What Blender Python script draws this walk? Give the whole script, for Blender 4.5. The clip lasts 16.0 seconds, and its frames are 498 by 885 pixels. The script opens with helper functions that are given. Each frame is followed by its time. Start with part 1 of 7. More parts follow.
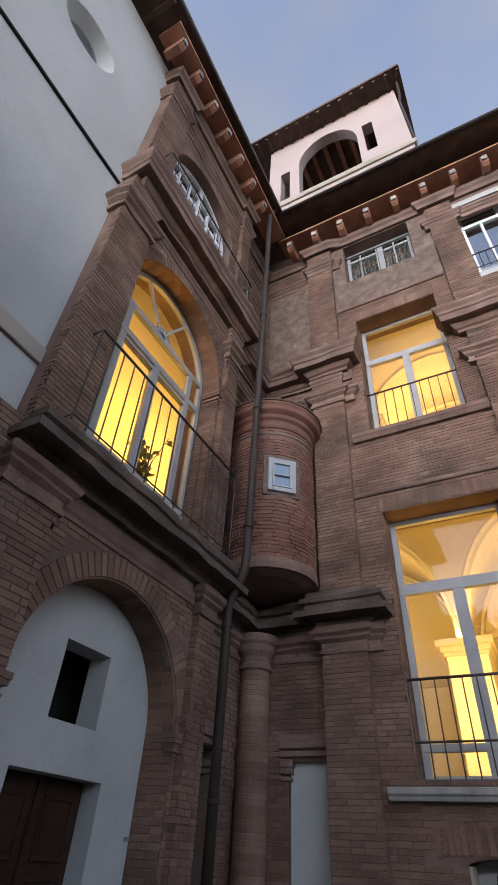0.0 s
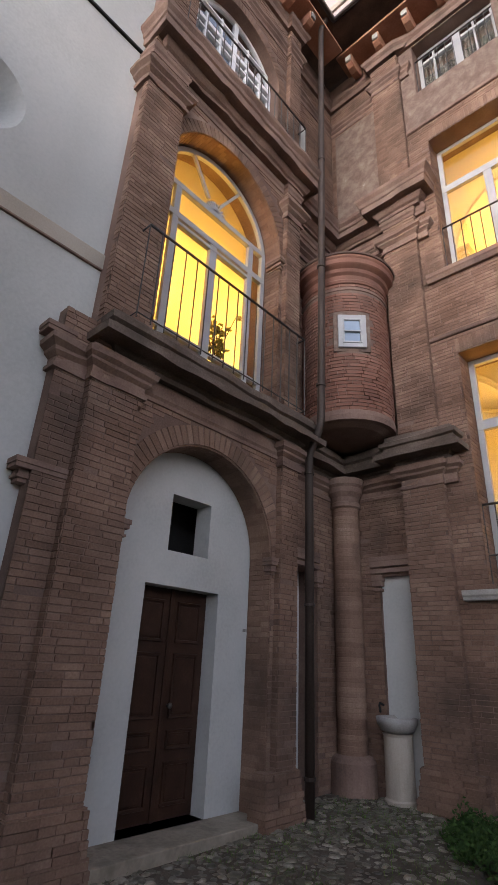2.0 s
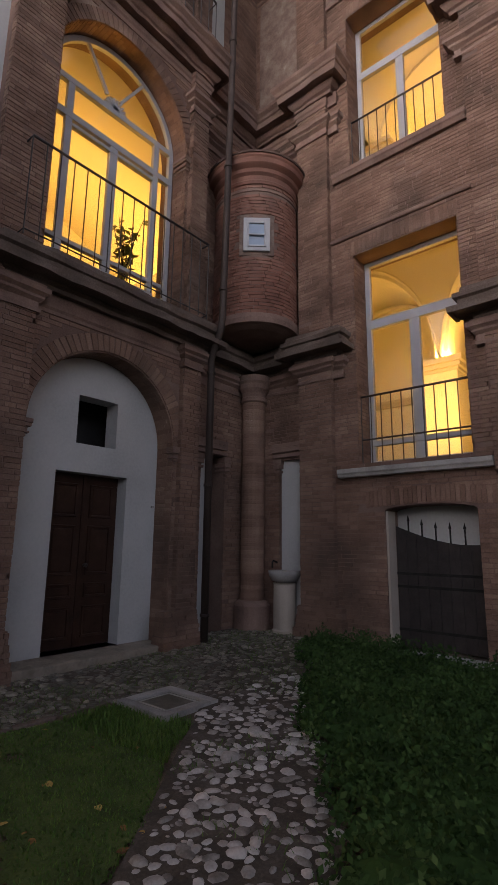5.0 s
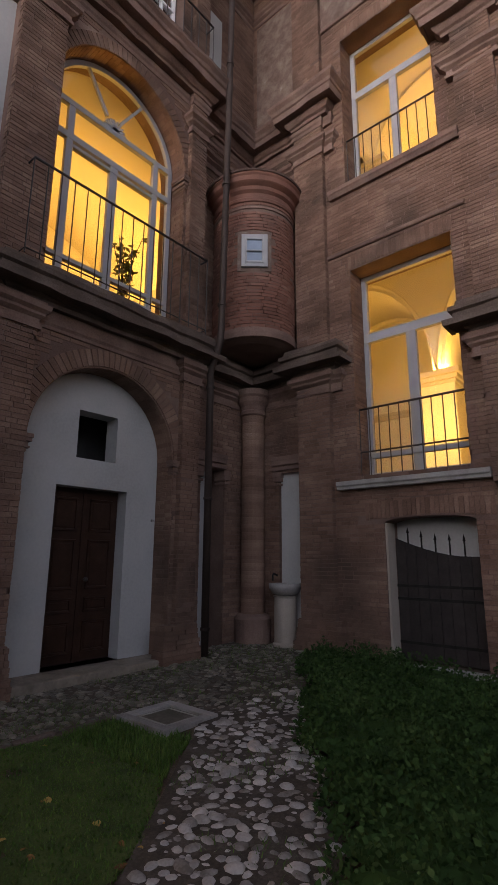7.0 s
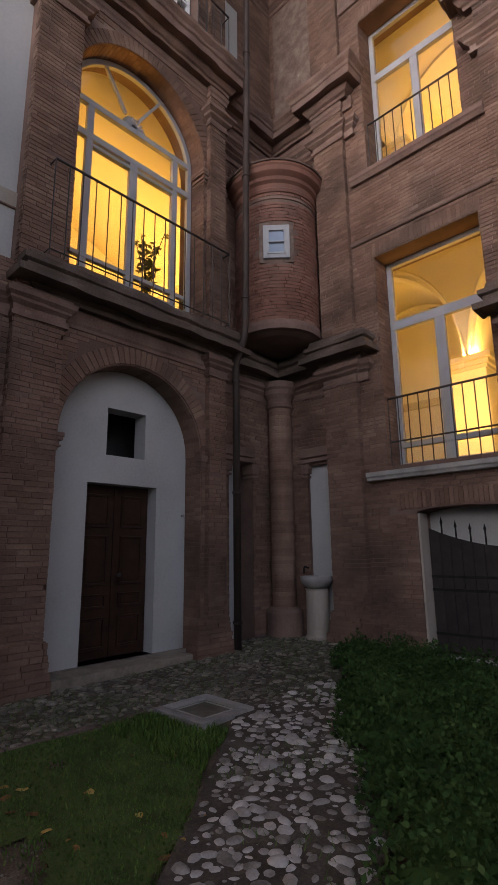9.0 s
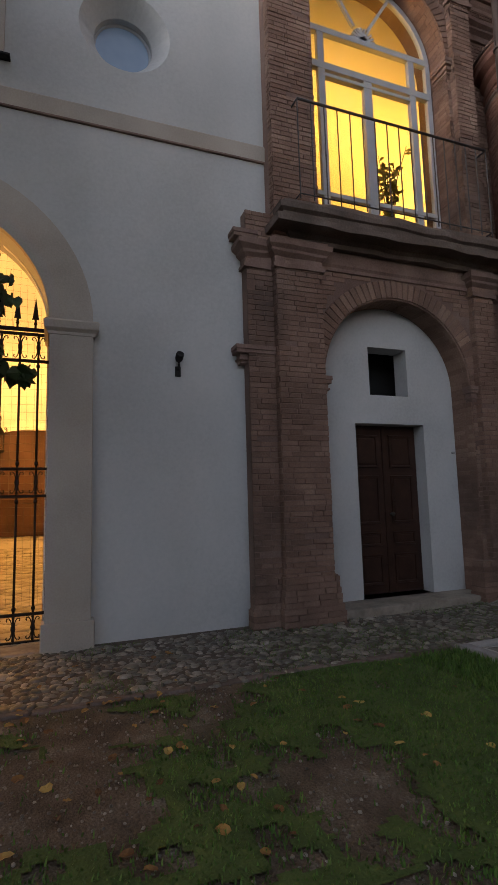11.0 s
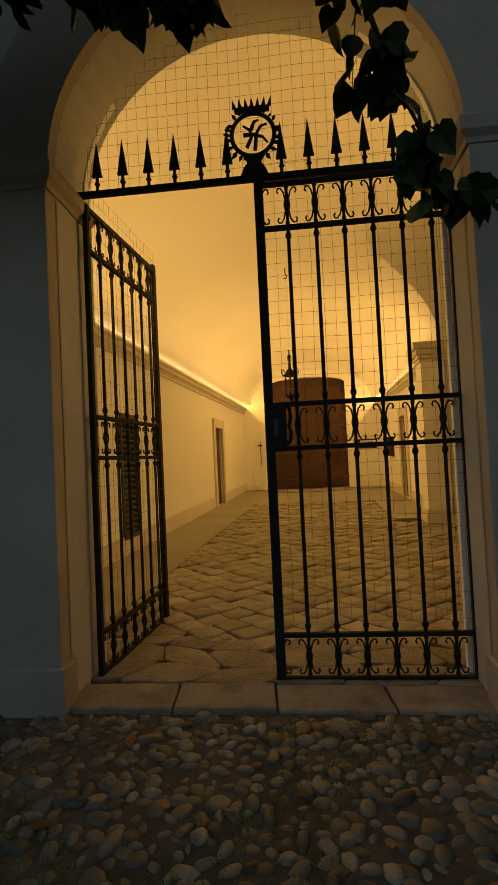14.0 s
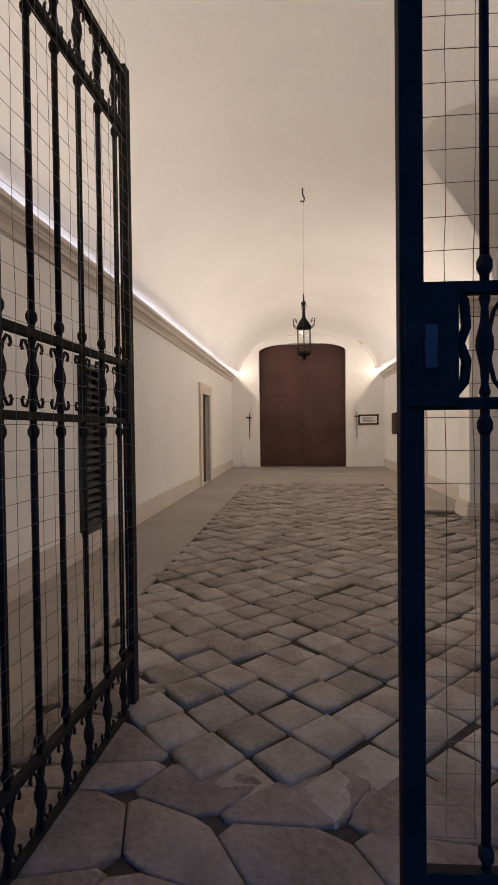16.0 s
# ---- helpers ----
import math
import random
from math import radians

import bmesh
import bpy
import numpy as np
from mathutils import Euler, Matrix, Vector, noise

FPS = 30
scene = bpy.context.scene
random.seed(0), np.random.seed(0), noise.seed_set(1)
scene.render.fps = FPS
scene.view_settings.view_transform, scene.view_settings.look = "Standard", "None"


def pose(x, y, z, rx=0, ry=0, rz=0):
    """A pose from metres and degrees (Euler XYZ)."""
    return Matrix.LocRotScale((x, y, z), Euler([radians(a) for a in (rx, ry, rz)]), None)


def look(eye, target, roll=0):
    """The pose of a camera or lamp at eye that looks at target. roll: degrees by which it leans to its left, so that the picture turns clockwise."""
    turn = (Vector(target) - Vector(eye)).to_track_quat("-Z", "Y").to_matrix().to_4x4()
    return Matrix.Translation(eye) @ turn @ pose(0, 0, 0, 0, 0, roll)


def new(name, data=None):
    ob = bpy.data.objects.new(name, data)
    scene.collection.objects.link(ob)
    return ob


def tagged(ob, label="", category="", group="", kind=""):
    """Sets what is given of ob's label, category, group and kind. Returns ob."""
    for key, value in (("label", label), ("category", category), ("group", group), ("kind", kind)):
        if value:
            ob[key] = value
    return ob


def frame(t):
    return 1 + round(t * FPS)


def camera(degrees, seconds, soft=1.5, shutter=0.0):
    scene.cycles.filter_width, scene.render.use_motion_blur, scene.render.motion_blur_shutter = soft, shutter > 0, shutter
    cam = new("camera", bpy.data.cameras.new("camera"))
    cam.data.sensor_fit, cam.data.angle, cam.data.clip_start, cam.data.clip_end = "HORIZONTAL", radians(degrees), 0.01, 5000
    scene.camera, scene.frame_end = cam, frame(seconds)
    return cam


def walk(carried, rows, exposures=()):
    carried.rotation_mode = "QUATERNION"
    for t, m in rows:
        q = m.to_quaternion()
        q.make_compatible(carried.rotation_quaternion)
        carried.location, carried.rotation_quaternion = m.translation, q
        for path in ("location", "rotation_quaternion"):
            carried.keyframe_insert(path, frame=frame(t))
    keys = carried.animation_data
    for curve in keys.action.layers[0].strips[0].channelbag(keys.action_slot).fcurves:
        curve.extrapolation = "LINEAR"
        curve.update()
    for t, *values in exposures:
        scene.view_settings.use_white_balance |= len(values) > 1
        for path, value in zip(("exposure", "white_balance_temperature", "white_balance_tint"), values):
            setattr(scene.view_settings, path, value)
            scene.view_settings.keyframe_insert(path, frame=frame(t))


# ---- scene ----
SKY, SUN = 0.54, 0.03
STRIP, ROOM = 540.0, 200.0
WARM, YELLOW = (1.0, 0.46, 0.095), (1.0, 0.515, 0.075)
cam = camera(52.2, 16.0)
METRES, EYE, TILT, LEAN, TURN = 7.5, 1.79, 0.0, 0.0, 29.9
ROWS = [
    (0.0, 0.0, 0.0, 0.0, -2.42, 39.49, -2.94),
    (0.5, 0.0092, -0.0157, -0.0056, 3.68, 36.65, -2.95),
    (1.0, 0.0209, -0.0276, -0.0091, 7.79, 32.39, -3.08),
    (1.5, 0.0524, -0.042, -0.0205, 10.94, 27.88, -3.19),
    (2.0, 0.0801, -0.0614, -0.0301, 12.55, 23.2, -2.58),
    (2.5, 0.116, -0.0829, -0.0473, 12.89, 18.35, -1.31),
    (3.0, 0.1574, -0.0886, -0.0592, 13.69, 14.01, 0.45),
    (3.5, 0.1909, -0.0992, -0.0583, 13.13, 11.65, 1.38),
    (4.0, 0.2137, -0.1244, -0.0546, 11.38, 10.45, 0.79),
    (4.5, 0.2384, -0.1415, -0.0521, 10.62, 10.56, -0.52),
    (7.0, 0.2487, -0.1505, -0.0517, 10.82, 12.59, -0.31),
    (7.5, 0.2465, -0.1478, -0.0521, 10.64, 11.63, 0.31),
    (8.0, 0.2459, -0.1466, -0.052, 10.99, 11.37, 0.47),
    (10.5, 0.2253, -0.1525, -0.0585, 30.07, 9.7, 0.69),
    (11.0, 0.1801, -0.1615, -0.0646, 39.63, 6.66, 1.54),
    (11.5, 0.1361, -0.1671, -0.0678, 48.78, 5.65, 2.37),
    (12.0, 0.0825, -0.1533, -0.0657, 58.18, 5.44, 3.52),
    (12.5, 0.0239, -0.1464, -0.0644, 62.72, 4.55, 3.6),
    (13.0, -0.037, -0.1406, -0.0614, 66.14, 3.62, 3.6),
    (13.5, -0.1008, -0.1275, -0.0586, 67.64, 2.61, 3.45),
    (14.0, -0.1656, -0.1281, -0.0573, 65.74, 1.96, 2.68),
    (14.5, -0.2213, -0.1143, -0.0559, 65.03, 1.87, 1.28),
    (15.0, -0.2841, -0.0983, -0.0572, 65.01, 1.83, 0.56),
    (15.5, -0.3506, -0.0862, -0.059, 64.11, 0.52, 0.56),
    (16.0, -0.417, -0.0582, -0.0579, 63.3, -1.07, 0.67),
]
EXPOSURES = [(0.0, -0.15, 5900, 16), (0.5, -0.15, 6000, 18), (1.0, 0.15, 6300, 20), (1.5, 0.2, 6500, 20), (2.0, 0.3, 6500, 20), (2.5, 0.0, 6500, 22), (3.0, -0.4, 6500, 23), (4.0, -0.55, 6500, 25), (4.5, -0.6, 6500, 25), (7.0, -0.7, 6500, 25), (8.0, -0.7, 6500, 25), (10.5, -0.3, 6400, 21), (11.0, -0.25, 6400, 18), (11.5, -0.65, 6250, 15), (12.0, -1.35, 6300, 8), (13.0, -1.75, 6600, 1), (14.0, -1.55, 5800, -9), (14.5, -1.3, 5200, -9), (15.0, -1.3, 3950, -5), (15.5, -1.35, 3300, 6), (16.0, -1.35, 3200, 15)]
walk(cam, [(t, pose(0, 0, EYE, TILT, LEAN, TURN) @ pose(METRES * x, METRES * y, METRES * z, 90 + pitch, roll, yaw)) for t, x, y, z, yaw, pitch, roll in ROWS], EXPOSURES)

# ---- world and light ----
world = bpy.data.worlds.new("dusk")
scene.world = world
world.use_nodes = True
wn = world.node_tree.nodes
wl = world.node_tree.links
sky = wn.new("ShaderNodeTexSky")
sky.sky_type = 'NISHITA'
sky.sun_disc = False
sky.sun_elevation = radians(11.0)
sky.sun_rotation = radians(174)
sky.altitude = 100
sky.ozone_density = 2.0
wn["Background"].inputs["Strength"].default_value = SKY
# thin high cloud over the whole sky
tc_ = wn.new("ShaderNodeTexCoord")
cl = wn.new("ShaderNodeTexNoise")
cl.inputs["Scale"].default_value, cl.inputs["Detail"].default_value = 3.2, 7
wl.new(tc_.outputs["Generated"], cl.inputs["Vector"])
cf = wn.new("ShaderNodeMapRange")
cf.inputs[1].default_value, cf.inputs[2].default_value, cf.inputs[3].default_value, cf.inputs[4].default_value = 0.42, 0.7, 0.45, 0.9
wl.new(cl.outputs[0], cf.inputs[0])
grey = wn.new("ShaderNodeRGBToBW")
wl.new(sky.outputs[0], grey.inputs[0])
pale = wn.new("ShaderNodeMath")
pale.operation = 'MULTIPLY'
wl.new(grey.outputs[0], pale.inputs[0])
pale.inputs[1].default_value = 1.45
cm_ = wn.new("ShaderNodeMix")
cm_.data_type = 'RGBA'
wl.new(cf.outputs[0], cm_.inputs[0])
wl.new(sky.outputs[0], cm_.inputs[6])
wl.new(pale.outputs[0], cm_.inputs[7])
wl.new(cm_.outputs[2], wn["Background"].inputs["Color"])
sun_data = bpy.data.lights.new("sun", 'SUN')
sun_data.energy, sun_data.angle, sun_data.color = SUN, radians(25), (1.0, 0.9, 0.8)
sun = new("sun", sun_data)
sun.matrix_world = look((4, -40, 8), (0, 0, 0))


def area_lamp(name, m, sx, sy, watts, colour):
    d = bpy.data.lights.new(name, 'AREA')
    d.shape, d.size, d.size_y, d.energy, d.color = 'RECTANGLE', sx, sy, watts, colour
    ob = new(name, d)
    ob.matrix_world = m
    return ob


# ---- materials ----
def material(name, ramp, rough=0.8, metal=0.0, scale=3.0, fine=40.0, bump=0.3, dist=0.004, stain=0.0, stain_col=(0.05, 0.045, 0.04), stain_scale=0.8, piece=0.0, spec=0.3, streak=0.0):
    """A surface with colour that varies at two scales, fine relief, and stains; piece: how far single pieces differ."""
    m = bpy.data.materials.new(name)
    m.use_nodes = True
    n, l = m.node_tree.nodes, m.node_tree.links
    b = n["Principled BSDF"]
    b.inputs["Roughness"].default_value = rough
    b.inputs["Metallic"].default_value = metal
    b.inputs["Specular IOR Level"].default_value = spec
    geo = n.new("ShaderNodeNewGeometry")
    big = n.new("ShaderNodeTexNoise")
    big.inputs["Scale"].default_value, big.inputs["Detail"].default_value = scale, 6
    small = n.new("ShaderNodeTexNoise")
    small.inputs["Scale"].default_value, small.inputs["Detail"].default_value = fine, 4
    for t in (big, small):
        l.new(geo.outputs["Position"], t.inputs["Vector"])
    mix = n.new("ShaderNodeMath")
    mix.operation = 'MULTIPLY_ADD'
    l.new(small.outputs[0], mix.inputs[0])
    mix.inputs[1].default_value = 0.5
    l.new(big.outputs[0], mix.inputs[2])
    val = n.new("ShaderNodeMath")
    val.operation = 'SUBTRACT'
    l.new(mix.outputs[0], val.inputs[0])
    val.inputs[1].default_value = 0.25
    out = val.outputs[0]
    if piece:
        info = n.new("ShaderNodeObjectInfo")
        add = n.new("ShaderNodeMath")
        l.new(info.outputs["Random"], add.inputs[0])
        l.new(geo.outputs["Random Per Island"], add.inputs[1])
        fr = n.new("ShaderNodeMath")
        fr.operation = 'FRACT'
        l.new(add.outputs[0], fr.inputs[0])
        sh = n.new("ShaderNodeMath")
        sh.operation = 'SUBTRACT'
        l.new(fr.outputs[0], sh.inputs[0])
        sh.inputs[1].default_value = 0.5
        pm = n.new("ShaderNodeMath")
        pm.operation = 'MULTIPLY_ADD'
        l.new(sh.outputs[0], pm.inputs[0])
        pm.inputs[1].default_value = piece
        l.new(out, pm.inputs[2])
        out = pm.outputs[0]
    cr = n.new("ShaderNodeValToRGB")
    els = cr.color_ramp.elements
    for i, (p, c) in enumerate(ramp):
        e = els[i] if i < 2 else els.new(p)
        e.position, e.color = p, (*c, 1)
    l.new(out, cr.inputs[0])
    colour = cr.outputs[0]
    if stain or streak:
        sn = n.new("ShaderNodeTexNoise")
        sn.inputs["Scale"].default_value, sn.inputs["Detail"].default_value = stain_scale, 8
        mp = n.new("ShaderNodeMapping")
        mp.inputs["Scale"].default_value = (1, 1, 0.35 if streak else 1)
        l.new(geo.outputs["Position"], mp.inputs[0])
        l.new(mp.outputs[0], sn.inputs["Vector"])
        sr = n.new("ShaderNodeMapRange")
        sr.inputs[1].default_value, sr.inputs[2].default_value = 0.5, 0.72
        sr.inputs[4].default_value = stain + streak
        l.new(sn.outputs[0], sr.inputs[0])
        mx = n.new("ShaderNodeMix")
        mx.data_type = 'RGBA'
        l.new(sr.outputs[0], mx.inputs[0])
        l.new(colour, mx.inputs[6])
        mx.inputs[7].default_value = (*stain_col, 1)
        colour = mx.outputs[2]
    l.new(colour, b.inputs["Base Color"])
    bp = n.new("ShaderNodeBump")
    bp.inputs["Strength"].default_value, bp.inputs["Distance"].default_value = bump, dist
    l.new(mix.outputs[0], bp.inputs["Height"])
    l.new(bp.outputs[0], b.inputs["Normal"])
    return m


def glass_material(name, tint=(0.95, 0.97, 0.96), gloss=0.03):
    m = bpy.data.materials.new(name)
    m.use_nodes = True
    n, l = m.node_tree.nodes, m.node_tree.links
    n.remove(n["Principled BSDF"])
    tr, gl, lw, mx = n.new("ShaderNodeBsdfTransparent"), n.new("ShaderNodeBsdfGlossy"), n.new("ShaderNodeLayerWeight"), n.new("ShaderNodeMixShader")
    pw, fr = n.new("ShaderNodeMath"), n.new("ShaderNodeMath")
    pw.operation, fr.operation = 'POWER', 'MULTIPLY_ADD'
    lw.inputs[0].default_value, pw.inputs[1].default_value = 0.5, 4.0
    fr.inputs[1].default_value, fr.inputs[2].default_value = 0.45, gloss
    l.new(lw.outputs["Facing"], pw.inputs[0])
    l.new(pw.outputs[0], fr.inputs[0])
    tr.inputs[0].default_value = (*tint, 1)
    gl.inputs["Roughness"].default_value = 0.02
    l.new(fr.outputs[0], mx.inputs[0])
    l.new(tr.outputs[0], mx.inputs[1])
    l.new(gl.outputs[0], mx.inputs[2])
    l.new(mx.outputs[0], n["Material Output"].inputs[0])
    return m


def glow_material(name, colour, strength):
    m = bpy.data.materials.new(name)
    m.use_nodes = True
    b = m.node_tree.nodes["Principled BSDF"]
    b.inputs["Base Color"].default_value = (*colour, 1)
    b.inputs["Emission Color"].default_value = (*colour, 1)
    b.inputs["Emission Strength"].default_value = strength
    return m


M = {}
M["brick"] = material("brick", [(0.0, (0.058, 0.038, 0.029)), (0.3, (0.142, 0.085, 0.06)), (0.6, (0.215, 0.134, 0.097)), (0.85, (0.3, 0.205, 0.152)), (1.0, (0.44, 0.35, 0.285))], rough=0.92, scale=1.3, fine=55, bump=1.0, dist=0.008, piece=0.26, stain=0.85, stain_col=(0.05, 0.038, 0.031), stain_scale=0.9)
M["brick_red"] = material("brick_red", [(0.0, (0.1, 0.046, 0.034)), (0.4, (0.18, 0.083, 0.058)), (0.7, (0.235, 0.114, 0.08)), (1.0, (0.32, 0.2, 0.15))], rough=0.9, scale=2.0, fine=60, bump=0.7, dist=0.005, piece=0.3, stain=0.4, stain_col=(0.13, 0.095, 0.078))
M["mortar"] = material("mortar", [(0.2, (0.105, 0.066, 0.052)), (0.6, (0.185, 0.122, 0.096)), (0.9, (0.29, 0.215, 0.175))], rough=0.95, scale=2.0, fine=50, bump=0.7, dist=0.006, stain=0.4, stain_col=(0.12, 0.1, 0.085))
M["rubble"] = material("rubble_render", [(0.2, (0.105, 0.07, 0.055)), (0.5, (0.165, 0.118, 0.094)), (0.75, (0.23, 0.188, 0.155)), (0.95, (0.42, 0.39, 0.35))], rough=0.95, scale=6.0, fine=45, bump=0.8, dist=0.012, stain=0.3)
M["plaster"] = material("wall_plaster", [(0.2, (0.375, 0.38, 0.36)), (0.5, (0.445, 0.45, 0.43)), (0.8, (0.495, 0.495, 0.47))], rough=0.9, scale=0.7, fine=30, bump=0.25, dist=0.004, stain=0.28, stain_col=(0.3, 0.295, 0.27), stain_scale=0.6, streak=0.06)
M["infill"] = material("infill_plaster", [(0.2, (0.37, 0.38, 0.365)), (0.5, (0.45, 0.46, 0.445)), (0.8, (0.5, 0.51, 0.49))], rough=0.9, scale=1.2, fine=30, bump=0.2, dist=0.004, stain=0.2, stain_col=(0.3, 0.29, 0.265))
M["tower"] = material("tower_plaster", [(0.2, (0.35, 0.28, 0.26)), (0.8, (0.43, 0.355, 0.33))], rough=0.9, scale=0.5, fine=20, bump=0.1, stain=0.2, stain_col=(0.36, 0.29, 0.26))
M["trim"] = material("stone_trim", [(0.2, (0.30, 0.265, 0.22)), (0.5, (0.38, 0.335, 0.28)), (0.85, (0.44, 0.40, 0.34))], rough=0.85, scale=1.5, fine=60, bump=0.25, dist=0.003, stain=0.2, stain_col=(0.22, 0.2, 0.17))
M["cornice"] = material("weathered_cornice", [(0.15, (0.10, 0.068, 0.055)), (0.45, (0.185, 0.12, 0.095)), (0.7, (0.25, 0.17, 0.135)), (0.95, (0.35, 0.28, 0.235))], rough=0.92, scale=2.2, fine=45, bump=0.6, dist=0.006, stain=0.5, stain_col=(0.075, 0.06, 0.05), stain_scale=1.5)
M["slab"] = material("balcony_stone", [(0.15, (0.055, 0.041, 0.033)), (0.5, (0.115, 0.086, 0.069)), (0.9, (0.215, 0.172, 0.142))], rough=0.9, scale=2.2, fine=45, bump=0.6, dist=0.006, stain=0.55, stain_col=(0.06, 0.05, 0.042), stain_scale=1.6)
M["stone"] = material("grey_stone", [(0.15, (0.2, 0.19, 0.18)), (0.5, (0.32, 0.31, 0.29)), (0.9, (0.45, 0.43, 0.4))], rough=0.8, scale=4, fine=60, bump=0.4, dist=0.004, piece=0.5, stain=0.25)
M["wood"] = material("dark_wood", [(0.2, (0.018, 0.009, 0.006)), (0.6, (0.04, 0.019, 0.012)), (0.9, (0.068, 0.034, 0.021))], rough=0.6, spec=0.2, scale=5, fine=60, bump=0.3, dist=0.002)
M["portal"] = material("portal_wood", [(0.2, (0.035, 0.016, 0.009)), (0.6, (0.065, 0.03, 0.017)), (0.9, (0.1, 0.05, 0.03))], rough=0.5, scale=1.6, fine=50, bump=0.3, dist=0.002, stain=0.3, stain_col=(0.03, 0.015, 0.01))
M["rafter"] = material("rafter_wood", [(0.2, (0.05, 0.03, 0.022)), (0.6, (0.11, 0.068, 0.048)), (0.9, (0.17, 0.11, 0.08))], rough=0.85, scale=3, fine=40, bump=0.4)
M["terracotta"] = material("terracotta", [(0.2, (0.26, 0.12, 0.075)), (0.6, (0.4, 0.2, 0.125)), (0.9, (0.5, 0.28, 0.19))], rough=0.9, scale=3, fine=40, bump=0.4, piece=0.4, stain=0.2)
M["iron"] = material("wrought_iron", [(0.2, (0.012, 0.012, 0.012)), (0.7, (0.026, 0.025, 0.023)), (0.95, (0.05, 0.042, 0.034))], rough=0.75, metal=0.0, spec=0.12, scale=8, fine=90, bump=0.35, dist=0.002)
M["railiron"] = material("rail_iron", [(0.2, (0.05, 0.045, 0.042)), (0.8, (0.1, 0.09, 0.085))], rough=0.6, metal=0.5, scale=8, fine=90, bump=0.2, dist=0.001)
M["wire"] = material("netting_wire", [(0.2, (0.09, 0.085, 0.075)), (0.8, (0.2, 0.19, 0.17))], rough=0.5, metal=0.7)
M["pipe"] = material("drain_pipe", [(0.2, (0.035, 0.026, 0.022)), (0.6, (0.06, 0.045, 0.038)), (0.9, (0.1, 0.075, 0.06))], rough=0.6, metal=0.3, scale=2, fine=50, bump=0.2)
M["frame"] = material("painted_frame", [(0.2, (0.31, 0.32, 0.325)), (0.8, (0.39, 0.4, 0.405))], rough=0.5, scale=4, fine=60, bump=0.08)
M["whiteframe"] = material("white_frame", [(0.2, (0.68, 0.69, 0.7)), (0.8, (0.78, 0.79, 0.8))], rough=0.5, scale=4, fine=60, bump=0.08)
M["room"] = material("room_plaster", [(0.2, (0.74, 0.70, 0.6)), (0.8, (0.8, 0.76, 0.66))], rough=0.9, scale=0.8, fine=20, bump=0.1)
M["hall"] = material("hall_plaster", [(0.2, (0.76, 0.745, 0.705)), (0.5, (0.81, 0.795, 0.755)), (0.8, (0.84, 0.825, 0.785))], rough=0.9, scale=0.6, fine=18, bump=0.15, dist=0.004, stain=0.1, stain_col=(0.58, 0.56, 0.52))
M["halltrim"] = material("hall_trim", [(0.2, (0.56, 0.51, 0.42)), (0.8, (0.66, 0.61, 0.52))], rough=0.85, scale=1.5, fine=30, bump=0.15)
# near-black colour that stands in for the shade of unlit interiors
M["dark"] = material("shade_black", [(0.2, (0.03, 0.03, 0.03)), (0.8, (0.05, 0.05, 0.05))], rough=0.95)
M["grey"] = material("louvre_paint", [(0.2, (0.03, 0.03, 0.03)), (0.8, (0.07, 0.068, 0.062))], rough=0.6)
M["cellar"] = material("cellar_boards", [(0.2, (0.02, 0.017, 0.016)), (0.7, (0.04, 0.034, 0.031)), (0.95, (0.06, 0.052, 0.046))], rough=0.7, scale=6, fine=60, bump=0.3, piece=0.3)
M["cobble"] = material("cobble_stone", [(0.1, (0.13, 0.115, 0.1)), (0.35, (0.24, 0.222, 0.2)), (0.6, (0.36, 0.34, 0.315)), (0.85, (0.49, 0.47, 0.44)), (1.0, (0.6, 0.58, 0.55))], rough=0.62, scale=12, fine=70, bump=0.5, dist=0.005, piece=0.7, stain=0.3, stain_col=(0.09, 0.083, 0.06), stain_scale=5)
M["houseplant"] = material("houseplant_leaf", [(0.2, (0.16, 0.17, 0.05)), (0.8, (0.3, 0.3, 0.1))], rough=0.6, scale=5, fine=30, bump=0.05)
M["cobble_dark"] = material("mossy_cobble", [(0.1, (0.045, 0.04, 0.029)), (0.4, (0.1, 0.09, 0.07)), (0.7, (0.17, 0.148, 0.115)), (0.95, (0.29, 0.262, 0.215))], rough=0.48, spec=0.5, scale=12, fine=70, bump=0.5, dist=0.005, piece=0.7, stain=0.6, stain_col=(0.05, 0.056, 0.026), stain_scale=2.5)
M["sett"] = material("basalt_sett", [(0.1, (0.12, 0.105, 0.074)), (0.4, (0.23, 0.206, 0.155)), (0.7, (0.34, 0.308, 0.24)), (0.95, (0.46, 0.42, 0.34))], rough=0.55, scale=5, fine=45, bump=0.8, dist=0.01, piece=0.3, stain=0.35, stain_col=(0.16, 0.138, 0.108), stain_scale=1.8, spec=0.25)
M["bed"] = material("earth_bed", [(0.2, (0.05, 0.04, 0.03)), (0.6, (0.1, 0.082, 0.064)), (0.9, (0.17, 0.148, 0.12))], rough=0.95, scale=5, fine=60, bump=0.9, dist=0.012)
M["pathbed"] = material("path_bed", [(0.2, (0.035, 0.029, 0.022)), (0.5, (0.07, 0.058, 0.045)), (0.9, (0.15, 0.132, 0.11))], rough=0.95, scale=4, fine=60, bump=0.9, dist=0.012)
M["flag"] = material("worn_flag", [(0.2, (0.1, 0.085, 0.065)), (0.5, (0.2, 0.172, 0.135)), (0.85, (0.3, 0.262, 0.212))], rough=0.55, scale=4, fine=35, bump=1.0, dist=0.018, piece=0.3, stain=0.6, stain_col=(0.13, 0.11, 0.085), stain_scale=3)
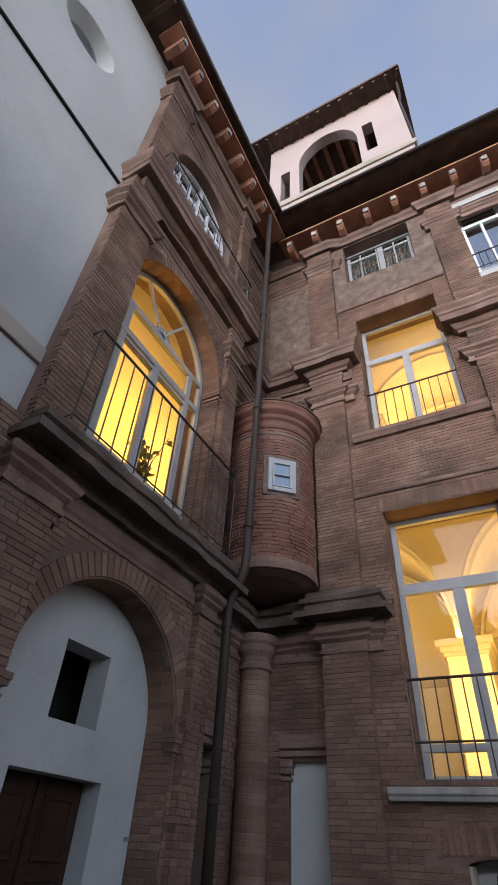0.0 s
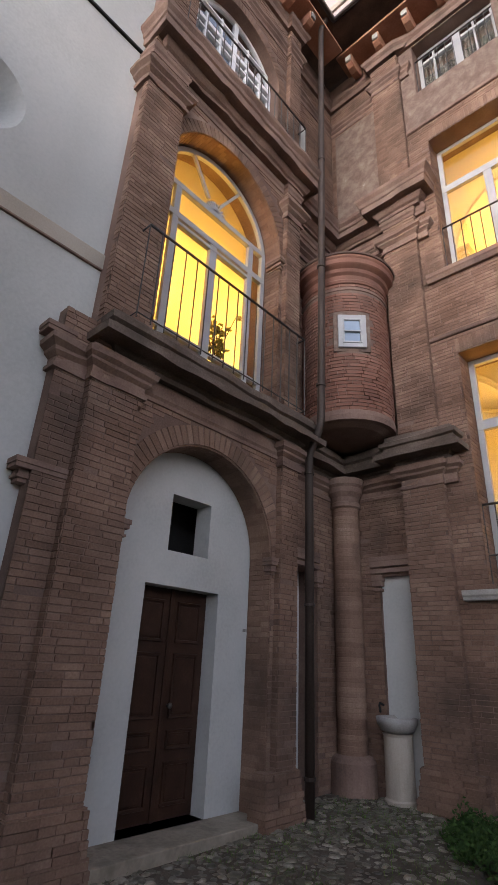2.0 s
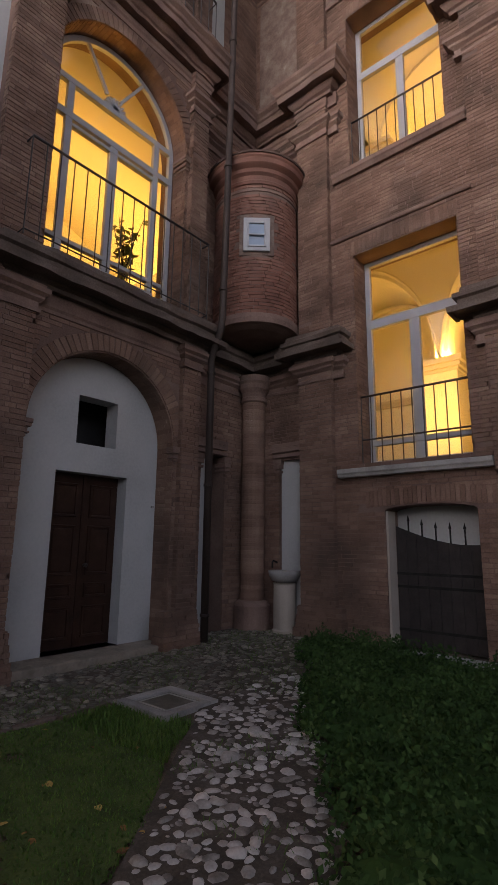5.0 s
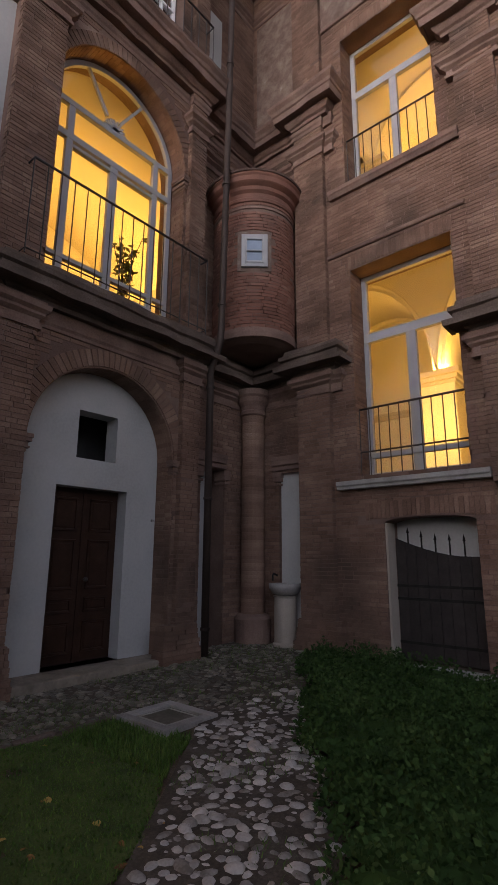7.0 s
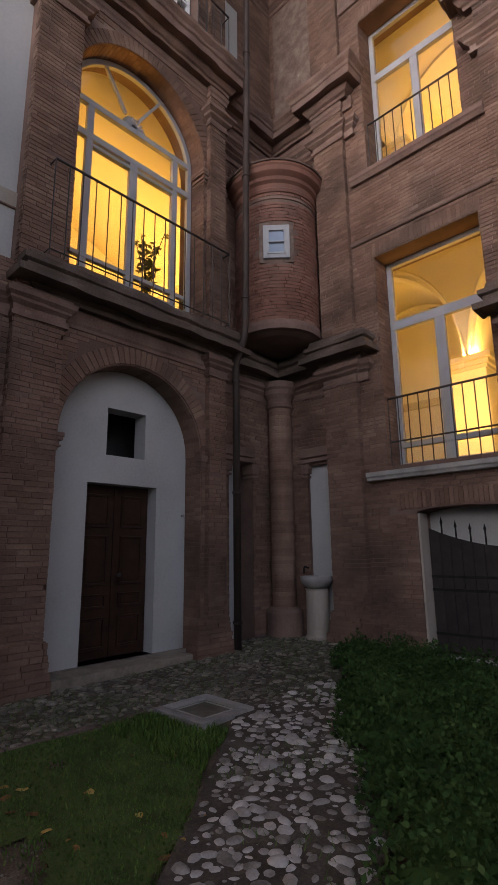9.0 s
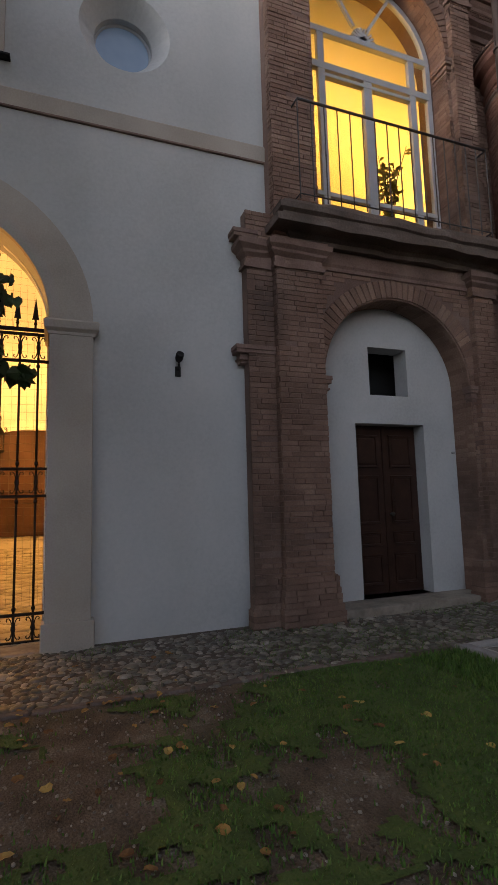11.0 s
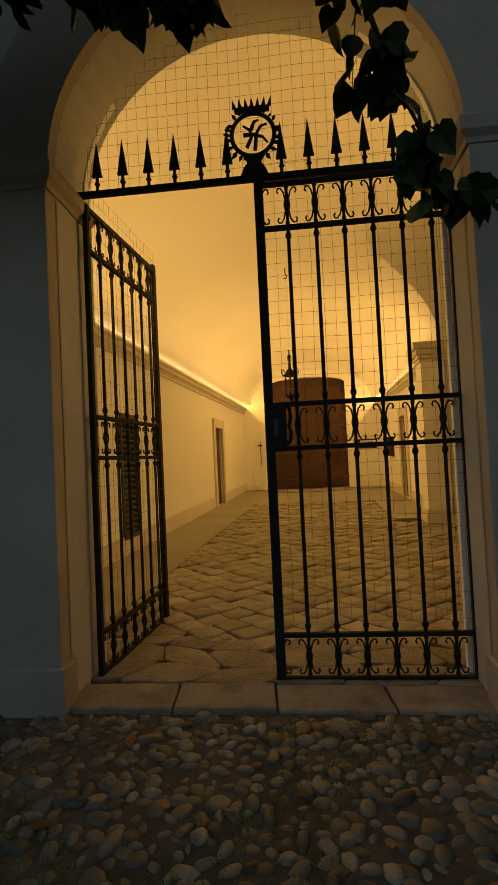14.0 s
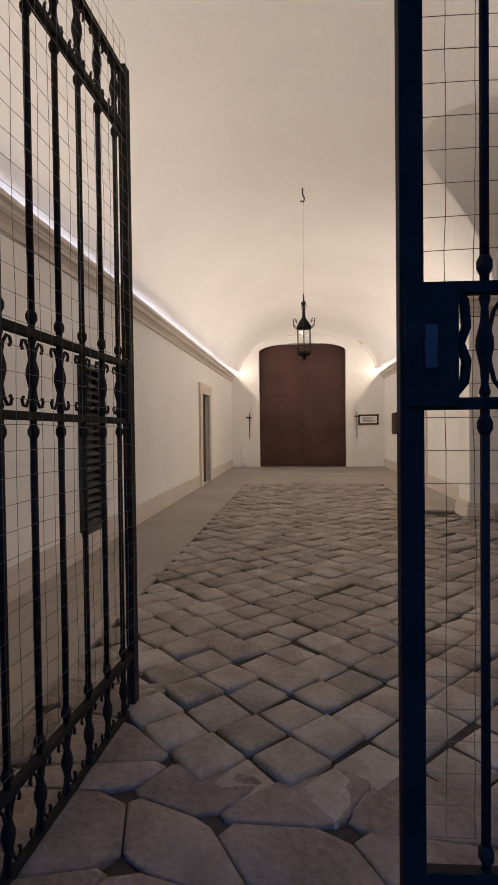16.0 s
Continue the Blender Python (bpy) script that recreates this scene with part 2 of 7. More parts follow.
M["sillstone"] = material("pitted_limestone", [(0.2, (0.14, 0.118, 0.092)), (0.5, (0.25, 0.215, 0.17)), (0.85, (0.33, 0.29, 0.235))], rough=0.8, scale=3, fine=28, bump=1.0, dist=0.012, piece=0.2, stain=0.6, stain_col=(0.1, 0.082, 0.06), stain_scale=5)
M["turf"] = material("mossy_turf", [(0.2, (0.03, 0.045, 0.012)), (0.5, (0.055, 0.085, 0.02)), (0.8, (0.085, 0.115, 0.03)), (0.97, (0.14, 0.125, 0.07))], rough=0.95, scale=4, fine=70, bump=1.0, dist=0.015)
M["sand"] = material("joint_sand", [(0.2, (0.03, 0.026, 0.021)), (0.6, (0.055, 0.047, 0.038)), (0.9, (0.085, 0.075, 0.062))], rough=0.95, scale=6, fine=60, bump=0.8, dist=0.01)
M["soil"] = material("soil", [(0.22, (0.036, 0.026, 0.018)), (0.45, (0.088, 0.066, 0.045)), (0.6, (0.13, 0.102, 0.072)), (0.8, (0.26, 0.228, 0.182))], rough=0.95, scale=3.5, fine=75, bump=1.0, dist=0.035, stain=0.5, stain_col=(0.055, 0.066, 0.025), stain_scale=1.3)
M["walkway"] = material("smooth_walkway", [(0.2, (0.27, 0.25, 0.2)), (0.8, (0.35, 0.325, 0.265))], rough=0.7, scale=1.2, fine=40, bump=0.15, stain=0.3, stain_col=(0.25, 0.23, 0.2))
M["grass"] = material("grass_blade", [(0.2, (0.035, 0.08, 0.01)), (0.6, (0.065, 0.135, 0.018)), (0.95, (0.12, 0.17, 0.035))], rough=0.7, scale=1.5, fine=20, bump=0.0, piece=0.6)
M["bush"] = material("shrub_leaf", [(0.2, (0.018, 0.042, 0.011)), (0.6, (0.036, 0.078, 0.018)), (0.95, (0.075, 0.12, 0.035))], rough=0.85, scale=1.5, fine=20, bump=0.0, piece=0.6, spec=0.15)
M["leaf"] = material("tree_leaf", [(0.2, (0.018, 0.032, 0.01)), (0.6, (0.035, 0.055, 0.017)), (0.95, (0.075, 0.09, 0.026))], rough=0.6, scale=3, fine=30, bump=0.05, piece=0.4)
M["dry"] = material("fallen_leaf", [(0.1, (0.07, 0.035, 0.014)), (0.4, (0.17, 0.085, 0.03)), (0.7, (0.3, 0.18, 0.05)), (0.95, (0.42, 0.31, 0.09))], rough=0.8, scale=9, fine=50, bump=0.1, piece=0.8)
M["bark"] = material("bark", [(0.2, (0.04, 0.032, 0.025)), (0.8, (0.1, 0.08, 0.06))], rough=0.95, scale=6, fine=40, bump=1.0, dist=0.02)
M["roof"] = material("roof_tile", [(0.2, (0.06, 0.042, 0.035)), (0.8, (0.14, 0.09, 0.07))], rough=0.9, scale=3, fine=30, bump=0.4)
M["paper"] = material("notice_paper", [(0.2, (0.7, 0.7, 0.68)), (0.8, (0.78, 0.78, 0.76))], rough=0.8)
M["glass"] = glass_material("window_glass")
M["topglass"] = glass_material("reflecting_glass", (0.8, 0.83, 0.85), 0.3)
# opaque pane: the sky's reflection is put into its blue-grey base colour
M["sky_tint_pane"] = material("painted_sky_pane", [(0.2, (0.2, 0.27, 0.36)), (0.8, (0.26, 0.34, 0.43))], rough=0.12, spec=0.6, scale=1.5, fine=8, bump=0.02)
M["led"] = glow_material("led_strip", (1.0, 0.62, 0.27), 14.0)
M["bulb"] = glow_material("bulb", (1.0, 0.78, 0.5), 2.0)


# ---- mesh helpers ----
class Mesh:
    """Vertices and faces gathered for one mesh."""
    def __init__(self):
        self.v, self.f = [], []

    def add(self, vs, fs):
        k = len(self.v)
        self.v += [tuple(p) for p in vs]
        self.f += [tuple(i + k for i in q) for q in fs]
        return self

    def box(self, x0, x1, y0, y1, z0, z1):
        return self.add([(x, y, z) for x in (x0, x1) for y in (y0, y1) for z in (z0, z1)],
                        [(0, 1, 3, 2), (4, 6, 7, 5), (0, 4, 5, 1), (2, 3, 7, 6), (0, 2, 6, 4), (1, 5, 7, 3)])

    def prism(self, pts, vec):
        """A flat polygon pushed along vec."""
        n, vec = len(pts), Vector(vec)
        a = [Vector(p) for p in pts]
        return self.add(a + [p + vec for p in a], [tuple(range(n))[::-1], tuple(range(n, 2 * n))] + [(i, (i + 1) % n, (i + 1) % n + n, i + n) for i in range(n)])

    def tube(self, pts, r, n=6, r2=None, caps=True):
        pts = [Vector(p) for p in pts]
        k, rings, up = len(pts), [], None
        for i, p in enumerate(pts):
            d = (pts[min(i + 1, k - 1)] - pts[max(i - 1, 0)]).normalized()
            if up is None:
                up = Vector((0, 0, 1)) if abs(d.z) < 0.9 else Vector((1, 0, 0))
            s = d.cross(up)
            if s.length < 1e-4:
                s = d.cross(Vector((0, 1, 0.1)))
            s.normalize()
            up = s.cross(d).normalized()
            rr = r if r2 is None else r + (r2 - r) * i / max(k - 1, 1)
            rings += [p + rr * (math.cos(2 * math.pi * j / n) * s + math.sin(2 * math.pi * j / n) * up) for j in range(n)]
        fs = [(i * n + j, i * n + (j + 1) % n, (i + 1) * n + (j + 1) % n, (i + 1) * n + j) for i in range(k - 1) for j in range(n)]
        if caps:
            fs += [tuple(range(n))[::-1], tuple(range((k - 1) * n, k * n))]
        return self.add(rings, fs)

    def lathe(self, prof, c=(0, 0, 0), n=16, a0=0.0, a1=2 * math.pi):
        """Profile of (radius, height) turned round the upright through c."""
        full = abs(a1 - a0 - 2 * math.pi) < 1e-6
        m = n if full else n + 1
        vs = [(c[0] + r * math.cos(a0 + (a1 - a0) * j / n), c[1] + r * math.sin(a0 + (a1 - a0) * j / n), c[2] + z) for r, z in prof for j in range(m)]
        fs = [(i * m + j, i * m + (j + 1) % m, (i + 1) * m + (j + 1) % m, (i + 1) * m + j) for i in range(len(prof) - 1) for j in range(n)]
        if full:
            fs += [tuple(range(m))[::-1], tuple(range((len(prof) - 1) * m, len(prof) * m))]
        return self.add(vs, fs)

    def moulding(self, path, prof, worn=0.0, step=0.16):
        """A profile of (out, height) run along a plan line, mitred; out is to the right of the way; worn: how far its edges are eaten."""
        p = [Vector(q) for q in path]
        if worn:
            q = [p[0]]
            for a, b in zip(p, p[1:]):
                n = max(1, round((b - a).length / step))
                q += [a.lerp(b, i / n) for i in range(1, n + 1)]
            p = q
        offs = []
        for i in range(len(p)):
            ns = []
            for a, b in ((i - 1, i), (i, i + 1)):
                if 0 <= a and b < len(p):
                    d = (p[b] - p[a]).normalized()
                    ns.append(Vector((d.y, -d.x)))
            m = sum(ns, Vector((0, 0)))
            m = m / max(m.dot(ns[0]), 0.3)
            offs.append(m)
        k = len(prof)
        vs = []
        for q, o in zip(p, offs):
            for d, z in prof:
                e = worn * (noise.noise((q.x * 2.3 + q.y * 2.3, z * 4.0, d * 9.0)) * 1.2 + noise.noise((q.x * 7.0, q.y * 7.0, z * 9.0)) - 0.25) if d > 0.01 else 0.0
                vs.append((q.x + o.x * (d + e), q.y + o.y * (d + e), z + 0.6 * e))
        fs = [(i * k + j, i * k + (j + 1) % k, (i + 1) * k + (j + 1) % k, (i + 1) * k + j) for i in range(len(p) - 1) for j in range(k)]
        fs += [tuple(range(k))[::-1], tuple(range((len(p) - 1) * k, len(p) * k))]
        return self.add(vs, fs)

    def placed(self, m):
        self.v = [tuple(m @ Vector(p)) for p in self.v]
        return self

    def data(self, name, mat, smooth=False):
        me = bpy.data.meshes.new(name)
        me.from_pydata(self.v, [], self.f)
        me.materials.append(mat)
        bm = bmesh.new()
        bm.from_mesh(me)
        if smooth:
            bmesh.ops.remove_doubles(bm, verts=bm.verts, dist=1e-5)
        bmesh.ops.recalc_face_normals(bm, faces=bm.faces)
        bm.to_mesh(me)
        bm.free()
        if smooth:
            me.polygons.foreach_set("use_smooth", [True] * len(me.polygons))
        return me


def raw(name, mesh, mat, smooth=False):
    """Mesh data without the pass over normals, for large gathered meshes."""
    me = bpy.data.meshes.new(name)
    me.from_pydata(mesh.v, [], mesh.f)
    me.materials.append(mat)
    if smooth:
        me.polygons.foreach_set("use_smooth", [True] * len(me.polygons))
    return me


def bevelled(ob, w=0.006, seg=2):
    b = ob.modifiers.new("edge", 'BEVEL')
    b.width, b.segments, b.limit_method, b.angle_limit = w, seg, 'ANGLE', radians(40)
    return ob


def part(name, mesh, mat, parent, label="", bevel=0.0, smooth=False):
    ob = new(name, mesh.data(name, mat, smooth) if isinstance(mesh, Mesh) else mesh)
    ob.parent = parent
    if label:
        tagged(ob, label)
    if bevel:
        bevelled(ob, bevel)
    return ob


def thing(name, label, category, at=(0, 0, 0), group="", kind=""):
    ob = new(name)
    ob.location = at
    ob.empty_display_size = 0.1
    return tagged(ob, label, category, group, kind)


def solid(name, mesh, mat, label="", category="", kind="structure", bevel=0.0, smooth=False, group=""):
    ob = new(name, mesh.data(name, mat, smooth))
    if bevel:
        bevelled(ob, bevel)
    return tagged(ob, label, category, group, kind)


class Face:
    """An upright face: u runs level along it, z up, d outward."""
    def __init__(self, o, u, n):
        self.o, self.u, self.n = Vector((*o, 0)), Vector((*u, 0)), Vector((*n, 0))

    def p(self, u, z, d=0.0):
        return self.o + self.u * u + self.n * d + Vector((0, 0, z))

    def box(self, mesh, u0, u1, z0, z1, d0, d1):
        return mesh.add([self.p(u, z, d) for d in (d0, d1) for u in (u0, u1) for z in (z0, z1)],
                        [(0, 1, 3, 2), (4, 6, 7, 5), (0, 4, 5, 1), (2, 3, 7, 6), (0, 2, 6, 4), (1, 5, 7, 3)])

    def matrix(self, u, z, d, su, sd, sz):
        m = Matrix.Identity(4)
        m.col[0][:3], m.col[1][:3], m.col[2][:3] = self.u * su, self.n * sd, Vector((0, 0, sz))
        m.col[3][:3] = self.p(u, z, d)
        return m


class Opening:
    """A hole: u0..u1, z0 up to its springing z1, then an arch of that rise."""
    def __init__(self, u0, u1, z0, z1, rise=0.0):
        self.u0, self.u1, self.z0, self.z1, self.rise = u0, u1, z0, z1, rise
        self.c, self.r = (u0 + u1) / 2, (u1 - u0) / 2

    def top(self):
        return self.z1 + self.rise

    def arc(self, n=24, grow=0.0):
        return [(self.c - (self.r + grow) * math.cos(math.pi * i / n), self.z1 + (self.rise + grow) * math.sin(math.pi * i / n)) for i in range(n + 1)]

    def holds(self, u, z, grow=0.0):
        if z < self.z0 - grow or z > self.top() + grow or u < self.u0 - grow or u > self.u1 + grow:
            return False
        if z <= self.z1:
            return True
        if not self.rise:
            return True
        return ((u - self.c) / (self.r + grow)) ** 2 + ((z - self.z1) / (self.rise + grow)) ** 2 < 1


def wall_mesh(face, u0, u1, z0, z1, thick, holes, mesh=None):
    """A wall of that thickness behind the face, with openings right through it."""
    mesh = mesh or Mesh()
    us = sorted({u0, u1, *[h.u0 for h in holes], *[h.u1 for h in holes]})
    for a, b in zip(us, us[1:]):
        if b - a < 1e-6:
            continue
        cuts = sorted([(h.z0, h.top()) for h in holes if h.u0 <= a + 1e-6 and h.u1 >= b - 1e-6])
        z = z0
        for c0, c1 in cuts:
            if c0 > z + 1e-6:
                face.box(mesh, a, b, z, c0, -thick, 0)
            z = max(z, c1)
        if z < z1 - 1e-6:
            face.box(mesh, a, b, z, z1, -thick, 0)
    for h in holes:
        if h.rise:
            arc = h.arc()
            half = len(arc) // 2
            for pts in (arc[:half + 1] + [(h.u0, h.top())], arc[half:] + [(h.u1, h.top())]):
                for q0, q1 in zip(pts, pts[1:-1]):
                    e = pts[-1]
                    mesh.prism([face.p(*q0, -thick), face.p(*q1, -thick), face.p(*e, -thick)], face.n * thick)
    return mesh


# one brick, its outer edges chamfered; centred, 1 x 1 x 1
def brick_data(name, mat):
    c, e = 0.5, 0.44
    m = Mesh()
    m.add([(-c, -c, -c), (c, -c, -c), (c, -c, c), (-c, -c, c), (-c, 0.3, -c), (c, 0.3, -c), (c, 0.3, c), (-c, 0.3, c),
           (-0.485, c, -e), (0.485, c, -e), (0.485, c, e), (-0.485, c, e)],
          [(0, 1, 5, 4), (1, 2, 6, 5), (2, 3, 7, 6), (3, 0, 4, 7), (4, 5, 9, 8), (5, 6, 10, 9), (6, 7, 11, 10), (7, 4, 8, 11), (8, 9, 10, 11)])
    return m.data(name, mat)


BRICK = {"brick": brick_data("brick", M["brick"]), "brick_red": brick_data("brick_red", M["brick_red"])}


def lay_bricks(face, u0, u1, z0, z1, holes=(), rng=None, stretcher=0.27, course=0.059, wear=0.0035, d=0.0):
    """Courses of bricks as (u, z, d, length, height)."""
    rng = rng or random.Random(5)
    out, k, z = [], 0, z0 + course / 2
    while z + course / 2 <= z1 + 0.01:
        u = u0 - (0.5 * stretcher if k % 2 else 0) - rng.random() * 0.08
        while u < u1:
            ln = stretcher * (0.5 if rng.random() < 0.3 else 1.0) + rng.uniform(-0.012, 0.012)
            a, b = max(u + 0.004, u0), min(u + ln - 0.004, u1)
            u += ln
            for h in holes:
                grow = 0.24 if h.rise else 0.0
                if h.holds((a + b) / 2, z, grow) or (h.rise and (h.holds(a, z, grow) or h.holds(b, z, grow))):
                    if h.rise and z > h.z1:
                        a = b
                        break
                    if a < h.u0 < b:
                        b = h.u0
                    elif a < h.u1 < b:
                        a = h.u1
                    elif h.u0 <= a + 1e-6 and b <= h.u1 + 1e-6:
                        a = b
                    break
                elif not h.rise and h.z0 < z < h.top():
                    if a < h.u0 < b:
                        b = h.u0
                    if a < h.u1 < b:
                        a = h.u1
            if b - a < 0.03 or rng.random() < 0.012:
                continue
            out.append(((a + b) / 2, z, d + rng.uniform(-wear, wear), b - a, course - 0.007 + rng.uniform(-0.003, 0.002)))
        z += course
        k += 1
    return out


def voussoirs(h, thick=0.22, n=26):
    """Bricks on edge round an arch: (u, z, angle, length, width)."""
    out = []
    for i in range(n):
        t = math.pi * (i + 0.5) / n
        out.append((h.c - (h.r + thick / 2) * math.cos(t), h.z1 + (h.rise + thick / 2) * math.sin(t), math.atan2(h.r * math.sin(t), -h.rise * math.cos(t)), thick, math.pi * (h.r + h.rise) / 2 / n * 0.94))
    return out


def set_bricks(face, bricks, parent, kind="brick", singles=None, depth=0.03, proud=0.008, arcs=()):
    """Bricks that lie in the stretch `singles` become parts of their own, the others one joined part."""
    rest, count = Mesh(), 0
    src = BRICK[kind]
    vs, fs = [v.co.copy() for v in src.vertices], [tuple(p.vertices) for p in src.polygons]
    todo = [(face.matrix(u, z, d + proud - depth / 2, ln, depth, hh), u, z) for u, z, d, ln, hh in bricks]
    for h, thick, n in arcs:
        for u, z, ang, ln, w in voussoirs(h, thick, n):
            rot = Matrix.Identity(4)
            ca, sa = math.cos(ang), math.sin(ang)
            rot.col[0][:3] = (face.u * ca + Vector((0, 0, sa))) * ln
            rot.col[1][:3] = face.n * depth
            rot.col[2][:3] = (face.u * -sa + Vector((0, 0, ca))) * w
            rot.col[3][:3] = face.p(u, z, proud - depth / 2 + 0.004)
            todo.append((rot, u, z))
    for m, u, z in todo:
        if singles and count < 300 and singles[0] <= u <= singles[1] and singles[2] <= z <= singles[3]:
            ob = new("brick", src)
            ob.parent = parent
            ob.matrix_basis = m
            count += 1
        else:
            rest.add([m @ v for v in vs], fs)
    if rest.v:
        ob = new("brickwork", raw("brickwork", rest, M[kind]))
        ob.parent = parent
        tagged(ob, kind="stuff")
    return count

# ---- ground ----
def ground_z(x, y):
    """The court rises a little towards the inner corner."""
    t = min(max((y - 3.2) / 3.0, 0.0), 1.0)
    s = min(max((1.5 - x) / 1.5, 0.0), 1.0) if x > 0 else 1.0
    return 0.06 * t * t * (3 - 2 * t) * s


def ground_sheet():
    m, xs, ys = Mesh(), [], []
    xs = [-400, -60, -20, -3.9] + [-3.6 + 0.3 * i for i in range(24)] + [6, 12, 60, 400]
    ys = [-400, -60, -20, -8] + [-7.5 + 0.3 * i for i in range(52)] + [12, 60, 400]
    for x in xs:
        for y in ys:
            m.add([(x, y, ground_z(x, y) - 0.012 + (0.012 * noise.noise((x * 2, y * 2, 0)) if abs(x) < 5 and abs(y) < 8 else 0) - (0.25 if x < -3.7 or y > 7.3 else 0))], [])
    k = len(ys)
    m.f = [(i * k + j, (i + 1) * k + j, (i + 1) * k + j + 1, i * k + j + 1) for i in range(len(xs) - 1) for j in range(k - 1)]
    return m


ground = solid("ground", ground_sheet(), M["soil"], "dark garden soil with sparse grass and fallen leaves", "ground")

# ---- left wing ----
LEFT = Face((-3.3, 0), (0, 1), (1, 0))
RIGHT = Face((0, 6.6), (1, 0), (0, -1))
WHITE = Face((-3.45, 0), (0, 1), (1, 0))
door_arch = Opening(2.49, 4.65, -0.3, 2.72, 1.07)
win_arch = Opening(2.38, 4.66, 4.72, 7.45, 1.19)
top_arch = Opening(2.5, 4.5, 9.5, 11.3, 0.95)
left_holes = [door_arch, win_arch, top_arch]
wing_left = solid("wall_left_wing", wall_mesh(LEFT, 1.56, 5.06, -0.3, 4.6, 0.6, [door_arch], wall_mesh(LEFT, 1.88, 5.06, 4.6, 14.3, 0.6, [win_arch, top_arch])), M["mortar"], "old brick courtyard wing with arched openings", "wall")
# recessed corner walls
niche_l = Opening(5.5, 6.05, -0.3, 2.8)
CORNER_L = Face((-3.62, 0), (0, 1), (1, 0))
CORNER_R = Face((0, 6.74), (1, 0), (0, -1))
niche_r = Opening(-3.0, -2.45, -0.3, 2.78)
wall_corner_left = solid("wall_corner_left", wall_mesh(CORNER_L, 5.06, 7.2, -0.3, 14.3, 0.4, [niche_l]), M["mortar"], "recessed brick wall in the courtyard corner", "wall")
wall_corner_right = solid("wall_corner_right", wall_mesh(CORNER_R, -4.2, -2.42, -0.3, 14.3, 0.4, [niche_r]), M["mortar"], "recessed brick wall with a plastered niche", "wall")
solid("niche_back_left", Mesh().box(-3.98, -3.94, 5.4, 6.15, -0.2, 3.0), M["infill"], "pale plaster back of the wall niche", "wall")
solid("niche_back_right", Mesh().box(-3.2, -2.43, 6.8, 6.84, -0.2, 3.0), M["infill"], "pale plaster back of the wall niche", "wall")

# ---- right wing ----
low_win = Opening(-1.43, 0.17, 2.55, 5.9)
up_win = Opening(-1.45, 0.12, 7.5, 10.5)
top_win = Opening(-1.53, 0.0, 11.95, 13.42)
cellar = Opening(-1.06, 0.17, -0.3, 1.86, 0.08)
far_win = Opening(0.98, 2.6, 10.6, 13.1)
right_holes = [low_win, up_win, top_win, cellar, far_win]
wing_right = solid("wall_right_wing", wall_mesh(RIGHT, -2.42, 9.0, -0.3, 14.3, 0.6, right_holes), M["mortar"], "tall old brick wing with large lit windows", "wall")

# ---- pilasters ----


def pilaster(name, face, u0, u1, z0, z1, d, parent_label):
    ob = solid(name, face.box(Mesh(), u0, u1, z0, z1, 0.0, d), M["mortar"], parent_label, "pilaster")
    return ob


lp = "weathered brick pilaster of the arched wing"
pil_left = pilaster("pilaster", LEFT, 1.88, 2.45, -0.1, 13.4, 0.1, lp)
pil_left_b = pilaster("pilaster", LEFT, 4.72, 5.05, -0.1, 13.4, 0.09, lp)
rp = "brick pilaster beside the tall windows"
pil_right = pilaster("pilaster", RIGHT, -2.419, -1.83, -0.1, 13.4, 0.1, rp)
pil_far = pilaster("pilaster", RIGHT, 0.44, 0.98, 2.3, 13.4, 0.1, rp)

# ---- cornices ----
LPATH = [(-3.5, 1.56), (-3.3, 1.56), (-3.3, 1.88), (-3.2, 1.88), (-3.2, 2.45), (-3.3, 2.45), (-3.3, 4.72), (-3.21, 4.72), (-3.21, 5.06), (-3.62, 5.06), (-3.62, 6.74), (-2.42, 6.74), (-2.42, 6.5), (-1.83, 6.5), (-1.83, 6.56), (-1.66, 6.56), (-1.66, 6.62)]
UPATH = [(-3.5, 1.86), (-3.3, 1.86), (-3.2, 1.88)] + LPATH[4:]
SPATH = [(-3.5, 2.1), (-3.22, 2.1), (-3.22, 5.06), (-3.6, 5.06), (-3.6, 6.72), (-2.42, 6.72), (-2.42, 6.5), (-1.74, 6.5), (-1.74, 6.62)]
FPATH = [(0.36, 6.62), (0.36, 6.52), (1.05, 6.52), (1.05, 6.57), (9.0, 6.57)]


def band(z, s=1.0):
    """Neck and cap mouldings, about 0.36 high."""
    return [(-0.05, z), (0.025 * s, z), (0.03 * s, z + 0.045), (0.012 * s, z + 0.055), (0.012 * s, z + 0.13), (0.05 * s, z + 0.17), (0.055 * s, z + 0.2), (0.09 * s, z + 0.235), (0.095 * s, z + 0.285), (0.06 * s, z + 0.3), (0.06 * s, z + 0.34), (-0.05, z + 0.34)]


def ledge(z, out, h):
    """A slab with a flat soffit, a thick lip with a drip and worn courses stepping back above it."""
    return [(-0.06, z), (0.04, z), (0.05, z + 0.05), (0.085, z + 0.07), (0.09, z + 0.2 * h), (out - 0.06, z + 0.22 * h), (out - 0.055, z + 0.18 * h), (out, z + 0.18 * h), (out + 0.004, z + 0.35 * h), (out - 0.04, z + 0.38 * h), (out - 0.1, z + 0.42 * h),
            (out - 0.1, z + 0.6 * h), (out - 0.06, z + 0.64 * h), (out - 0.055, z + 0.78 * h), (out - 0.12, z + 0.84 * h), (out - 0.14, z + h), (-0.06, z + h)]


